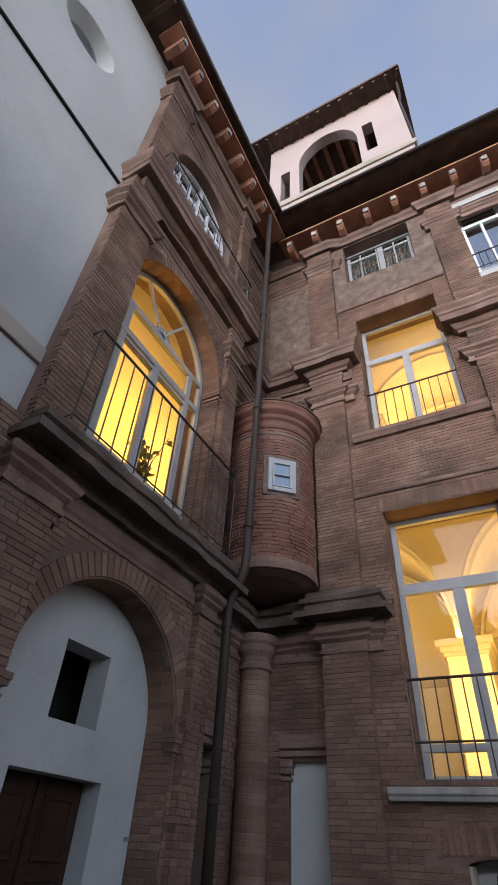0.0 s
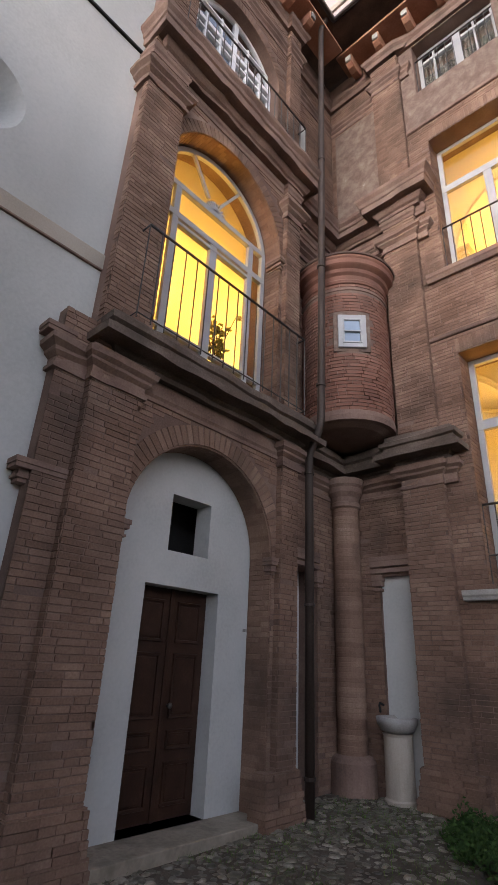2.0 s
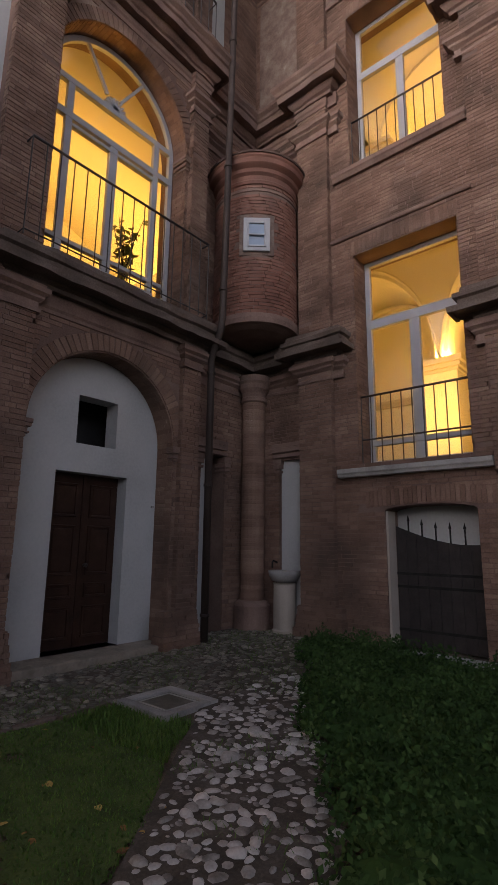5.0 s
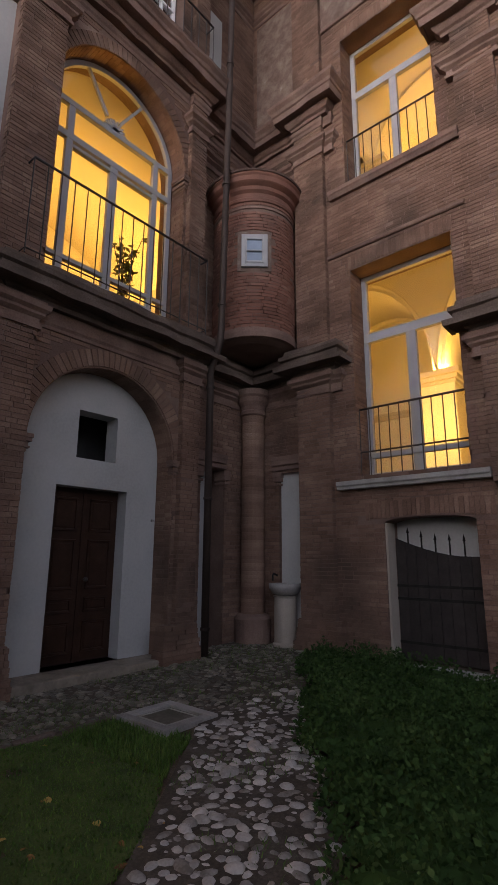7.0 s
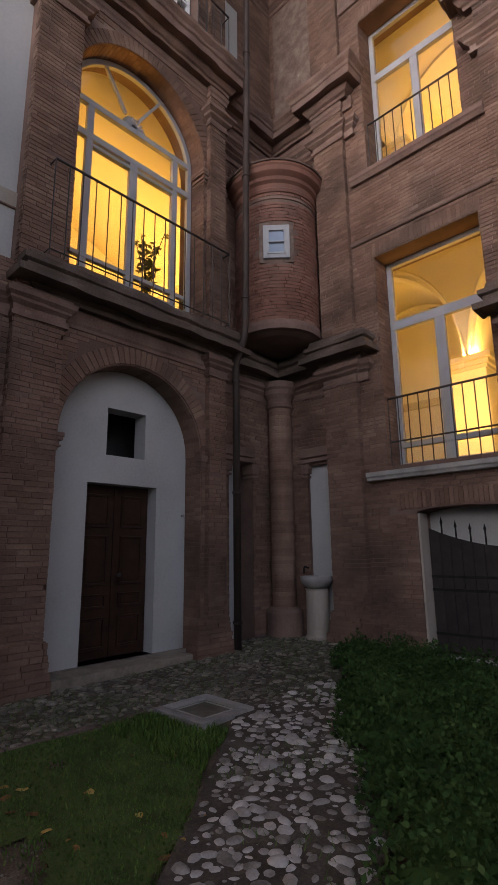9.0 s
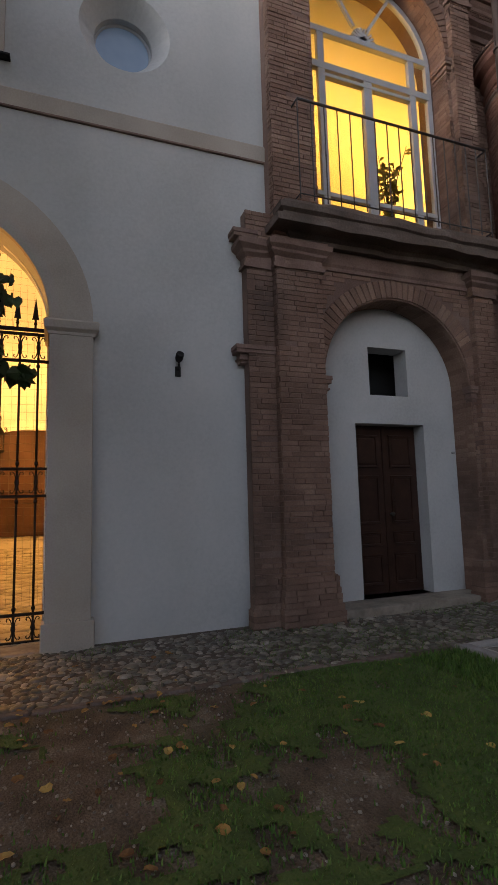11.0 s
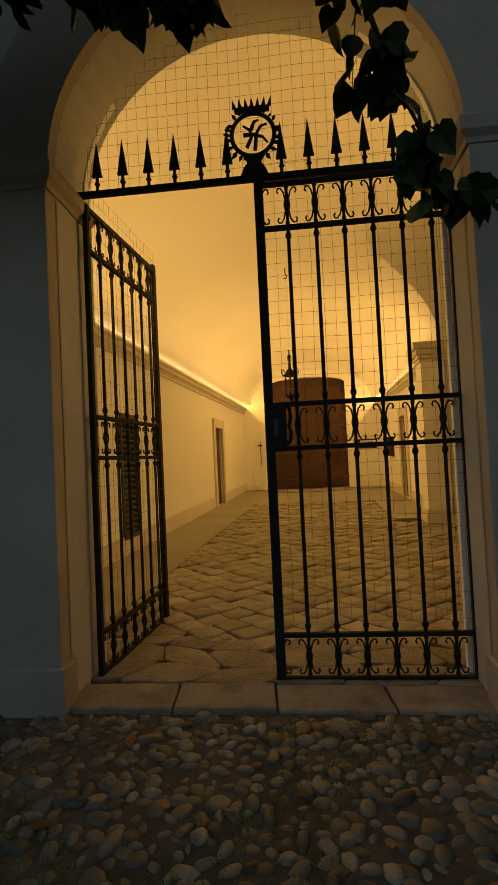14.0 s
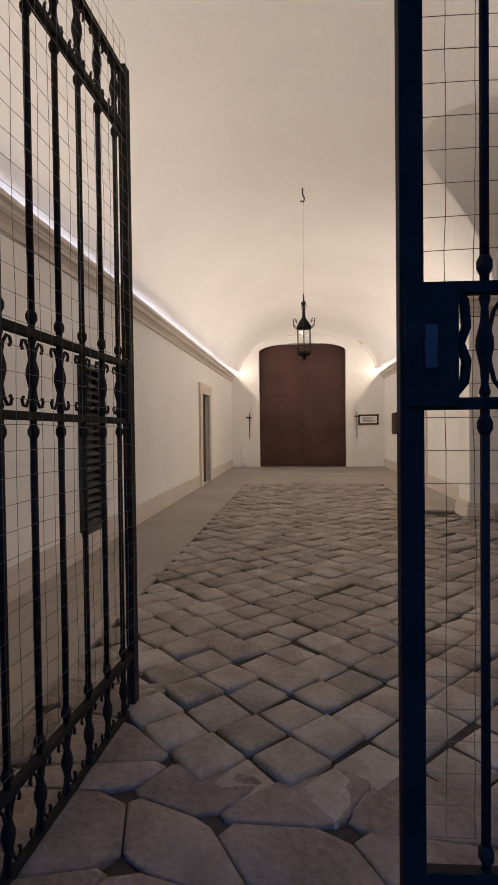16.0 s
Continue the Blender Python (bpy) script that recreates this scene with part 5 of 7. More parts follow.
# ---- belvedere on the roof ----
bel = thing("belvedere", "pale pink roof-top belvedere with an open arch", "tower", (-1.4, 7.6, 15.0))
BF = Face((0, 7.2), (1, 0), (0, -1))
bo = [Opening(-2.85, -0.72, 18.7, 20.9, 1.55), Opening(-3.55, -3.2, 18.9, 20.9), Opening(-0.5, -0.15, 19.5, 21.6)]
bt = Matrix.Translation(-bel.location)
part("wall", wall_mesh(BF, -4.0, 0.83, 14.9, 23.4, 0.35, bo).placed(bt), M["tower"], bel)
part("side_wall", Mesh().box(0.5, 0.83, 7.56, 11.5, 14.9, 23.4).placed(bt), M["tower"], bel)
part("back_wall", Mesh().box(-4.0, 0.5, 11.3, 11.6, 14.9, 23.4).placed(bt), M["tower"], bel)
part("side_wall", Mesh().box(-4.0, -3.7, 7.56, 11.3, 14.9, 23.4).placed(bt), M["tower"], bel)
part("parapet_moulding", Mesh().moulding([(-4.0, 7.2), (0.83, 7.2), (0.83, 11.5)], [(-0.02, 18.45), (0.06, 18.45), (0.1, 18.55), (0.1, 18.62), (-0.02, 18.66)]).placed(bt), M["trim"], bel)
part("ceiling", Mesh().box(-4.0, 0.8, 7.3, 11.5, 23.2, 23.35).placed(bt), M["rafter"], bel, "dark wooden ceiling")
for i in range(9):
    part("ceiling_beam", Mesh().box(-3.6 + i * 0.5, -3.45 + i * 0.5, 7.56, 11.3, 23.0, 23.2).placed(bt), M["terracotta"], bel)
part("roof", Mesh().add([(-4.6, 6.55, 23.35), (1.18, 6.55, 23.35), (1.18, 12.2, 23.35), (-4.6, 12.2, 23.35), (-1.7, 9.4, 24.9), (-4.6, 6.55, 23.5), (1.18, 6.55, 23.5), (1.18, 12.2, 23.5), (-4.6, 12.2, 23.5)],
                        [(0, 3, 2, 1), (5, 6, 4), (6, 7, 4), (7, 8, 4), (8, 5, 4), (0, 1, 6, 5), (1, 2, 7, 6), (2, 3, 8, 7), (3, 0, 5, 8)]).placed(bt), M["roof"], bel)
for i in range(14):
    part("rafter", Mesh().box(-4.4 + i * 0.42, -4.3 + i * 0.42, 6.62, 7.2, 23.22, 23.35).placed(bt), M["rafter"], bel)
part("drain", Mesh().tube([(0.98, 7.0, 23.2), (0.95, 7.25, 22.6), (0.88, 7.3, 22.2), (0.9, 7.3, 18.7)], 0.05, 8).placed(bt), M["pipe"], bel)

# ---- cellar gate ----
cg = thing("cellar_gate", "dark boarded cellar gate with a curved spiked top", "gate", (-0.45, 6.86, 0.05))
n = 8
for i in range(n):
    a, b = -0.58 + i * 1.16 / n, -0.58 + (i + 1) * 1.16 / n
    zt = lambda u: 1.36 + 0.25 * max(0.0, (-u + 0.35) / 0.93) ** 1.6
    part("board", Mesh().prism([(a + 0.003, 0, 0.02), (b - 0.003, 0, 0.02), (b - 0.003, 0, zt(b)), (a + 0.003, 0, zt(a))], (0, 0.025, 0)), M["cellar"], cg)
for z in (0.22, 0.78, 0.95):
    part("rail", Mesh().box(-0.58, 0.58, -0.02, 0.0, z, z + 0.035), M["iron"], cg)
part("stile", Mesh().box(0.55, 0.6, -0.03, 0.02, 0.0, 1.55), M["iron"], cg)
for i in range(5):
    u, dz = -0.4 + i * 0.19, (0.0, 0.06, 0.1, 0.11, 0.12)[i]
    part("spike", Mesh().tube([(u, 0.01, 1.2), (u, 0.01, 1.68 - dz)], 0.012, 5).add([(u - 0.018, 0.0, 1.68 - dz), (u + 0.018, 0.0, 1.68 - dz), (u + 0.018, 0.02, 1.68 - dz), (u - 0.018, 0.02, 1.68 - dz), (u, 0.01, 1.77 - dz)], [(0, 1, 4), (1, 2, 4), (2, 3, 4), (3, 0, 4)]), M["iron"], cg)
solid("cellar_jamb", Mesh().box(-1.06, -1.03, 6.62, 6.85, 0, 1.86), M["trim"], "pale painted edge of the cellar opening", "trim")

# ---- fittings on the plaster wall ----
sp = thing("wall_spotlight", "small black spotlight on the plaster wall", "lamp", (-3.45, 0.8, 2.74))
part("base", Mesh().box(0, 0.02, -0.03, 0.03, -0.09, 0.02), M["iron"], sp, bevel=0.004)
part("arm", Mesh().tube([(0.01, 0, -0.02), (0.06, 0, 0.0), (0.08, 0, 0.06)], 0.012, 6), M["iron"], sp)
part("head", Mesh().lathe([(0.0, -0.05), (0.03, -0.05), (0.042, -0.02), (0.042, 0.05), (0.036, 0.055), (0.0, 0.04)], n=14).placed(pose(0.09, 0, 0.1, 0, 60, 0)), M["iron"], sp, smooth=False)

# ---- inside the lit rooms ----
def vaulted(name, bays, y0, y1, zs, rise, label, lead=0.0, head=0.0):
    """Barrel bays whose arcs face the window, with ribs, pilasters and capitals between them."""
    n = 20
    m, sp = Mesh(), Mesh()
    for x0, x1 in bays:
        c, r = (x0 + x1) / 2, (x1 - x0) / 2
        for i in range(n):
            t0, t1 = math.pi * i / n, math.pi * (i + 1) / n
            a, b = (c - r * math.cos(t0), zs + rise * math.sin(t0)), (c - r * math.cos(t1), zs + rise * math.sin(t1))
            m.add([(a[0], y0 + lead, a[1]), (a[0], y1, a[1]), (b[0], y1, b[1]), (b[0], y0 + lead, b[1])], [(0, 1, 2, 3)])
            if head:
                sp.prism([(a[0], y0 + lead, a[1]), (b[0], y0 + lead, b[1]), (b[0], y0 + lead, head), (a[0], y0 + lead, head)], (0, 0.1, 0))
        rm = Mesh()
        for yy in (y0 + 1.5, y1 - 0.12):
            for i in range(n):
                t0, t1 = math.pi * i / n, math.pi * (i + 1) / n
                q = [(c - (r - d) * math.cos(t), yy, zs + (rise - d) * math.sin(t)) for t, d in ((t0, 0.0), (t1, 0.0), (t1, 0.1), (t0, 0.1))]
                rm.prism(q, (0, 0.3 if yy < y1 - 0.2 else 0.12, 0))
        solid("vault_rib_" + name, rm, M["room"], "plain plaster rib of the vault", "ceiling")
    if head:
        solid("wall_spandrel_" + name, sp, M["room"], "plaster wall above the arches of the lit room", "wall")
    ob = solid("ceiling_" + name, m, M["room"], label, "ceiling", smooth=True)
    ob.modifiers.new("thick", 'SOLIDIFY').thickness = 0.04
    for x in [q[1] for q in bays[:-1]]:
        solid("pilaster_" + name, Mesh().box(x - 0.3, x + 0.3, y0 + 1.35, y1, zs - 2.5, zs - 0.2), M["room"], "plain plaster pier of the lit room", "pilaster", bevel=0.01)
        cp = Mesh()
        for z0, z1, e in ((-0.24, -0.18, 0.03), (-0.18, -0.1, 0.07), (-0.1, 0.0, 0.12)):
            cp.box(x - 0.3 - e, x + 0.3 + e, y0 + 1.35 - e, y1, zs + z0, zs + z1)
        solid("capital_" + name, cp, M["halltrim"], "moulded plaster capital of the lit room", "pilaster", bevel=0.008)
    mm = Mesh().moulding([(bays[0][0], y1), (bays[-1][1], y1)], [(-0.02, zs - 0.14), (0.04, zs - 0.14), (0.09, zs - 0.05), (0.1, zs), (-0.02, zs)])
    solid("trim_cornice_" + name, mm, M["halltrim"], "moulded plaster cornice of the lit room", "trim")


vaulted("gallery", ((-4.4, -0.87), (-0.87, 2.4), (2.4, 4.3)), 7.2, 10.58, 4.6, 2.3, "plaster vault of the lit gallery", 1.36, 7.03)
vaulted("upper_gallery", ((-5.0, -1.95), (-1.95, 1.3), (1.3, 4.3)), 7.2, 10.58, 9.5, 1.7, "plaster vault of the lit upper gallery")
# groin arches on the back walls
for z0 in (2.3, 7.2):
    bm_ = Mesh()
    h = Opening(-1.3, 0.85, z0, z0 + 2.1, 0.85)
    a, b = h.arc(20), h.arc(20, 0.14)
    f = Face((0, 10.58), (1, 0), (0, -1))
    for i in range(20):
        bm_.prism([f.p(*a[i], 0), f.p(*a[i + 1], 0), f.p(*b[i + 1], 0), f.p(*b[i], 0)], f.n * 0.07)
    f.box(bm_, h.u0 - 0.14, h.u0, z0, h.z1, 0, 0.07)
    f.box(bm_, h.u1, h.u1 + 0.14, z0, h.z1, 0, 0.07)
    solid("trim_blind_arch", bm_, M["halltrim"], "plaster blind arch on the back wall of the lit room", "trim")
# salon: shallow vault and a plant
m = Mesh()
n = 16
for i in range(n):
    t0, t1 = math.pi * i / n, math.pi * (i + 1) / n
    m.add([(-8, 3.6 - 2.9 * math.cos(t0), 7.3 + 1.6 * math.sin(t0)), (-3.92, 3.6 - 2.9 * math.cos(t0), 7.3 + 1.6 * math.sin(t0)), (-3.92, 3.6 - 2.9 * math.cos(t1), 7.3 + 1.6 * math.sin(t1)), (-8, 3.6 - 2.9 * math.cos(t1), 7.3 + 1.6 * math.sin(t1))], [(0, 1, 2, 3)])
solid("ceiling_salon_vault", m, M["room"], "plaster vault of the lit first-floor room", "ceiling", smooth=True).modifiers.new("thick", 'SOLIDIFY').thickness = 0.05
pl = thing("potted_plant", "leafy potted plant behind the lit french window", "plant", (-4.05, 4.12, 4.75))
part("pot", Mesh().lathe([(0.0, 0.0), (0.14, 0.0), (0.19, 0.3), (0.2, 0.32), (0.17, 0.32), (0.15, 0.26), (0.0, 0.26)], n=20), M["terracotta"], pl, smooth=False)
rp_ = random.Random(4)
stems, lv = Mesh(), Mesh()
for i in range(9):
    a, hgt, sp_ = rp_.uniform(0, 6.28), rp_.uniform(0.75, 1.5), rp_.uniform(0.1, 0.35)
    p = [Vector((math.cos(a) * sp_ * t * t, math.sin(a) * sp_ * t * t, 0.26 + hgt * t)) for t in (0, 0.35, 0.7, 1.0)]
    stems.tube(p, 0.012, 5, 0.005)
    for k in range(12):
        t = rp_.uniform(0.35, 1.0)
        c = Vector((math.cos(a) * sp_ * t * t, math.sin(a) * sp_ * t * t, 0.26 + hgt * t))
        d = Vector((rp_.uniform(-1, 1), rp_.uniform(-1, 1), rp_.uniform(-0.3, 0.8))).normalized()
        s = d.cross(Vector((0, 0, 1))).normalized() * 0.04
        L = rp_.uniform(0.1, 0.17)
        lv.add([c, c + d * L * 0.5 + s, c + d * L + Vector((0, 0, -0.03)), c + d * L * 0.5 - s], [(0, 1, 2, 3)])
part("stems", stems, M["bark"], pl)
part("foliage", lv, M["houseplant"], pl)
solid("plaster_patch", Mesh().box(-3.63, -3.6, 5.2, 5.75, 9.6, 11.9), M["plaster"], "white plaster patch beside the upper balcony", "wall")

# ---- the iron gate ----
GX, GH, BAY = -3.72, 3.09, 0.1725


def baluster_mesh(h, name):
    return Mesh().lathe([(0.009, 0), (0.014, 0.06 * h), (0.009, 0.14 * h), (0.012, 0.3 * h), (0.022, 0.48 * h), (0.021, 0.56 * h), (0.011, 0.72 * h), (0.009, 0.86 * h), (0.014, 0.94 * h), (0.009, h)], n=8).data(name, M["iron"], True)


def scroll_mesh(w, h, name):
    """Four small C-scrolls that fill one bay of a band."""
    m = Mesh()
    for sy in (-1, 1):
        for sz in (-1, 1):
            a, b = w / 2 - 0.008, h / 2
            pts = [(a, 0.0), (a - 0.004, 0.35 * b), (a - 0.013, 0.68 * b), (a - 0.03, 0.88 * b), (a - 0.046, 0.86 * b), (a - 0.052, 0.72 * b), (a - 0.044, 0.62 * b)]
            m.tube([(0, sy * y, sz * z) for y, z in pts], 0.0055, 5)
    return m.data(name, M["iron"], True)


BALS = {0.26: baluster_mesh(0.24, "band_baluster_low"), 0.27: baluster_mesh(0.25, "band_baluster_mid"), 0.28: baluster_mesh(0.26, "band_baluster_top")}
SCROLLS = {k: scroll_mesh(BAY, k - 0.03, "scrollwork") for k in BALS}
BANDS = ((0.03, 0.26), (1.42, 0.27), (2.79, 0.28))


def netting(u0, u1, z0, z1, step, seed, x=0.0, keep=None):
    """Wire netting in the plane of the gate, a little slack."""
    r, m = random.Random(seed), Mesh()
    nu, nz = max(2, round((u1 - u0) / step)), max(2, round((z1 - z0) / (step * 1.15)))
    px, pu, pz = [], [], []
    grid = {}
    for i in range(nu + 1):
        for j in range(nz + 1):
            u, z = u0 + (u1 - u0) * i / nu, z0 + (z1 - z0) * j / nz
            q = noise.noise((u * 3 + seed, z * 2, seed))
            grid[i, j] = (x + 0.012 * q, u + 0.008 * noise.noise((u * 2, z * 1.5, seed + 5)) + r.uniform(-0.002, 0.002), z + 0.012 * noise.noise((u * 2.5, z, seed + 9)))
    t = 0.0011
    for (i, j), p in grid.items():
        for q in (grid.get((i + 1, j)), grid.get((i, j + 1))):
            if q and (keep is None or (keep(p) and keep(q))):
                m.tube([p, q], t, 3, caps=False)
    return m


def gate_leaf(label, lock, from_hinge=False):
    """A leaf in the plane x = 0: y from the meeting stile (0) to the hinge (1.164), z up."""
    W = 1.15
    leaf = thing("gate_leaf", label, "gate", group="leaves of the iron gate")
    part("meeting_stile", Mesh().box(-0.02, 0.02, -0.028, 0.028, 0.0, GH + 0.02), M["iron"], leaf, bevel=0.004)
    part("hinge_stile", Mesh().box(-0.017, 0.017, W - 0.017, W + 0.017, 0.03, GH), M["iron"], leaf, bevel=0.004)
    for z, h in BANDS:
        for zz in (z, z + h):
            part("rail", Mesh().box(-0.016, 0.016, 0.02, W, zz - 0.015, zz + 0.013), M["iron"], leaf, bevel=0.003)
    bars_ = {L: Mesh().tube([(0, 0, 0), (0, 0, L)], 0.0115, 8).lathe([(0.0116, 0.03), (0.019, 0.045), (0.019, 0.06), (0.0116, 0.075)], n=8).lathe([(0.0116, L - 0.075), (0.019, L - 0.06), (0.019, L - 0.045), (0.0116, L - 0.03)], n=8).data("bar", M["iron"], True) for L in (1.13, 1.1)}
    at = (lambda i: W - (7 - i) * BAY) if from_hinge else (lambda i: i * BAY)
    for i in range(1, 7):
        for z, L in ((0.29, 1.13), (1.69, 1.1)):
            b = new("bar", bars_[L])
            b.parent, b.location = leaf, (0, at(i), z)
        for z, h in BANDS:
            b = new("baluster", BALS[h])
            b.parent, b.location = leaf, (0, at(i), z + 0.01)
    for i in range(7):
        for z, h in BANDS:
            if lock and i == 0 and z == 1.42:
                continue
            b = new("scrollwork", SCROLLS[h])
            b.parent, b.location = leaf, (0, max(at(i), 0.0) + 0.5 * BAY if i else at(1) - 0.5 * BAY, z + h / 2)
    lb = part("lock_box", Mesh().box(-0.03, 0.03, -0.02 if lock else 0.01, 0.105 if lock else 0.08, 1.41, 1.70), M["iron"], leaf, "heavy iron lock box", bevel=0.006)
    part("keyhole_plate", Mesh().box(0.03, 0.036, 0.025, 0.055, 1.5, 1.6), M["railiron"], lb, bevel=0.002)
    if lock:
        part("lock_scroll", Mesh().tube([(0, 0.1, 1.44), (0, 0.125, 1.47), (0, 0.13, 1.52), (0, 0.115, 1.56), (0, 0.13, 1.6), (0, 0.125, 1.66), (0, 0.1, 1.69)], 0.012, 6), M["iron"], lb, smooth=True)
    part("wire_netting", raw("wire_netting", netting(0.02, W - 0.01, 0.36, GH + 0.12, 0.068, 3 if lock else 8, -0.022), M["wire"]), M["wire"], leaf, "thin slack wire netting")
    return leaf


right_leaf = gate_leaf("closed black wrought-iron gate leaf with scrollwork bands", True)
right_leaf.matrix_basis = Matrix.Translation((GX, -1.622, 0.0))
left_leaf = gate_leaf("black wrought-iron gate leaf standing open inward", False, True)
# hinge at the left pier, meeting stile swung into the passage
left_leaf.matrix_basis = Matrix.Translation((-4.92, -2.655, 0.0)) @ Matrix.Rotation(math.atan2(-(-3.78 + 4.92), (-2.77 + 2.655)), 4, 'Z')

ot = thing("gate_overthrow", "black iron bar with spearheads and a crest above the gate", "gate", (GX, -1.6, 3.1))
part("bar", Mesh().box(-0.02, 0.02, -1.225, 1.12, 0.0, 0.035), M["iron"], ot, bevel=0.004)
spear = Mesh().tube([(0, 0, 0.03), (0, 0, 0.135)], 0.011, 6).add([(-0.012, -0.034, 0.13), (-0.012, 0.034, 0.13), (0.012, 0.034, 0.13), (0.012, -0.034, 0.13), (-0.006, -0.03, 0.15), (-0.006, 0.03, 0.15), (0.006, 0.03, 0.15), (0.006, -0.03, 0.15), (0, 0, 0.37)],
        [(0, 1, 2, 3), (0, 4, 5, 1), (1, 5, 6, 2), (2, 6, 7, 3), (3, 7, 4, 0), (4, 8, 5), (5, 8, 6), (6, 8, 7), (7, 8, 4)]).lathe([(0.011, 0.07), (0.02, 0.08), (0.011, 0.095)], n=8).data("spearhead", M["iron"])
for i in range(-6, 7):
    if i == 0:
        continue
    s = new("spearhead", spear)
    s.parent, s.location = ot, (0, i * 0.17 - 0.04, 0)
cr = part("crest", Mesh().tube([(0, 0.135 * math.cos(2 * math.pi * i / 28) - 0.04, 0.3 + 0.135 * math.sin(2 * math.pi * i / 28)) for i in range(29)], 0.014, 6, caps=False), M["iron"], ot, "round crest of curled leaves", smooth=True)
part("crest_foot", Mesh().prism([(-0.012, -0.13, 0.03), (-0.012, 0.05, 0.03), (-0.012, 0.03, 0.08), (-0.012, 0.0, 0.12), (-0.012, 0.03, 0.17), (-0.012, -0.11, 0.17), (-0.012, -0.08, 0.12), (-0.012, -0.11, 0.08)], (0.024, 0, 0)), M["iron"], cr)
cw = Mesh().box(-0.012, 0.012, -0.15, 0.07, 0.445, 0.475)
for i in range(7):
    y = -0.15 + i * 0.0367
    cw.prism([(-0.008, y - 0.014, 0.475), (-0.008, y + 0.014, 0.475), (-0.008, y + (i - 3) * 0.004, 0.535)], (0.016, 0, 0))
part("coronet", cw, M["iron"], cr)
lf = Mesh()
rg_ = random.Random(2)
for i in range(24):
    a = 2 * math.pi * i / 24
    if 1.1 < a < 2.0:
        continue
    c, d = Vector((0, 0.14 * math.cos(a) - 0.04, 0.3 + 0.14 * math.sin(a))), Vector((0, math.cos(a + rg_.uniform(-0.8, 0.8)), math.sin(a + rg_.uniform(-0.8, 0.8))))
    s = Vector((0, -d.z, d.y))
    lf.prism([c, c + d * 0.025 + s * 0.012, c + d * 0.05, c + d * 0.025 - s * 0.012], (0.008, 0, 0))
part("leaf_wreath", lf, M["iron"], cr)
em = Mesh()
for pts in (((-0.08, 0.22), (-0.05, 0.28), (-0.06, 0.33), (-0.1, 0.36)), ((-0.03, 0.2), (-0.02, 0.3), (0.01, 0.35), (0.05, 0.36)), ((-0.1, 0.3), (-0.04, 0.3), (0.02, 0.28), (0.05, 0.24)), ((-0.05, 0.33), (-0.03, 0.38), (0.0, 0.39))):
    em.tube([(0, y, z) for y, z in pts], 0.014, 5, 0.007)
part("emblem", em, M["iron"], cr)
part("arch_netting", raw("arch_netting", netting(-1.2, 1.1, 0.04, 1.12, 0.068, 21, -0.03, keep=lambda p: ((p[1] + 0.05) / 1.16) ** 2 + (p[2] / 1.12) ** 2 < 1.0), M["wire"]), M["wire"], ot, "thin wire netting in the arch")

# ---- passage fittings ----
def hall_thing(name, label, cat, s, w, h):
    ob = thing(name, label, cat)
    ob.matrix_basis = Matrix.Translation(HALL @ Vector((s, w, h))) @ Matrix.Rotation(math.pi - AX, 4, 'Z') @ Matrix.Diagonal((1, -1, 1, 1))
    return ob


pd = hall_thing("portal_door", "tall closed brown wooden two-leaf portal", "door", HS + 0.3, -0.18, 0)
for s in (-1, 1):
    lf_ = part("leaf", Mesh().box(-0.06, 0.0, min(0, s * 1.44) + 0.001, max(0, s * 1.44) - 0.001, 0.02, 4.1), M["portal"], pd, bevel=0.006)
    for z in (0.25, 1.3, 2.4, 3.5):
        part("cross_board", Mesh().box(-0.075, -0.06, min(s * 0.05, s * 1.4), max(s * 0.05, s * 1.4), z, z + 0.1), M["portal"], lf_, bevel=0.004)
part("handle", Mesh().box(-0.12, -0.075, -0.1, 0.06, 1.18, 1.23), M["railiron"], pd, "pale metal handle", bevel=0.006)
part("bar_latch", Mesh().tube([(-0.1, -1.0, 1.3), (-0.1, -0.2, 1.27)], 0.01, 5), M["railiron"], pd)
sur = Mesh()
ao, ai = portal_o.arc(16, 0.26), portal_o.arc(16)
for i in range(16):
    sur.prism([HEND.p(*ai[i], 0), HEND.p(*ai[i + 1], 0), HEND.p(*ao[i + 1], 0), HEND.p(*ao[i], 0)], HALL.to_3x3() @ Vector((-0.05, 0, 0)))
for u0, u1 in ((portal_o.u0 - 0.26, portal_o.u0), (portal_o.u1, portal_o.u1 + 0.26)):
    HEND.box(sur, u0, u1, 0, portal_o.z1, 0, 0.05)
solid("trim_portal", sur, M["hall"], "raised plaster surround of the portal", "trim")
for w, nm in ((-1.95, -1), (1.6, 1)):
    k = hall_thing("door_hook", "long iron door hook on the wall", "hook", HS - 0.02, w, 1.3)
    part("rod", Mesh().tube([(-0.03, 0, -0.35), (-0.03, 0, 0.5), (-0.1, 0, 0.5)], 0.012, 5), M["iron"], k)
    part("plate", Mesh().box(-0.02, 0.02, -0.12, 0.12, 0.35, 0.39), M["iron"], k)
    k = hall_thing("wall_bracket", "small wedge bracket high on the wall", "bracket", HS, w * 1.08, 4.05)
    part("wedge", Mesh().prism([(0, -0.1, 0.1), (0, 0.1, 0.08), (0, 0.06, -0.06)], (-0.15, 0, 0)), M["halltrim"], k)
nb_ = hall_thing("notice_board", "small dark-framed notice on the end wall", "notice", HS, 1.98, 1.55)
part("sheet", Mesh().box(-0.02, 0.01, -0.28, 0.28, -0.12, 0.12), M["paper"], nb_)
fr = Mesh()
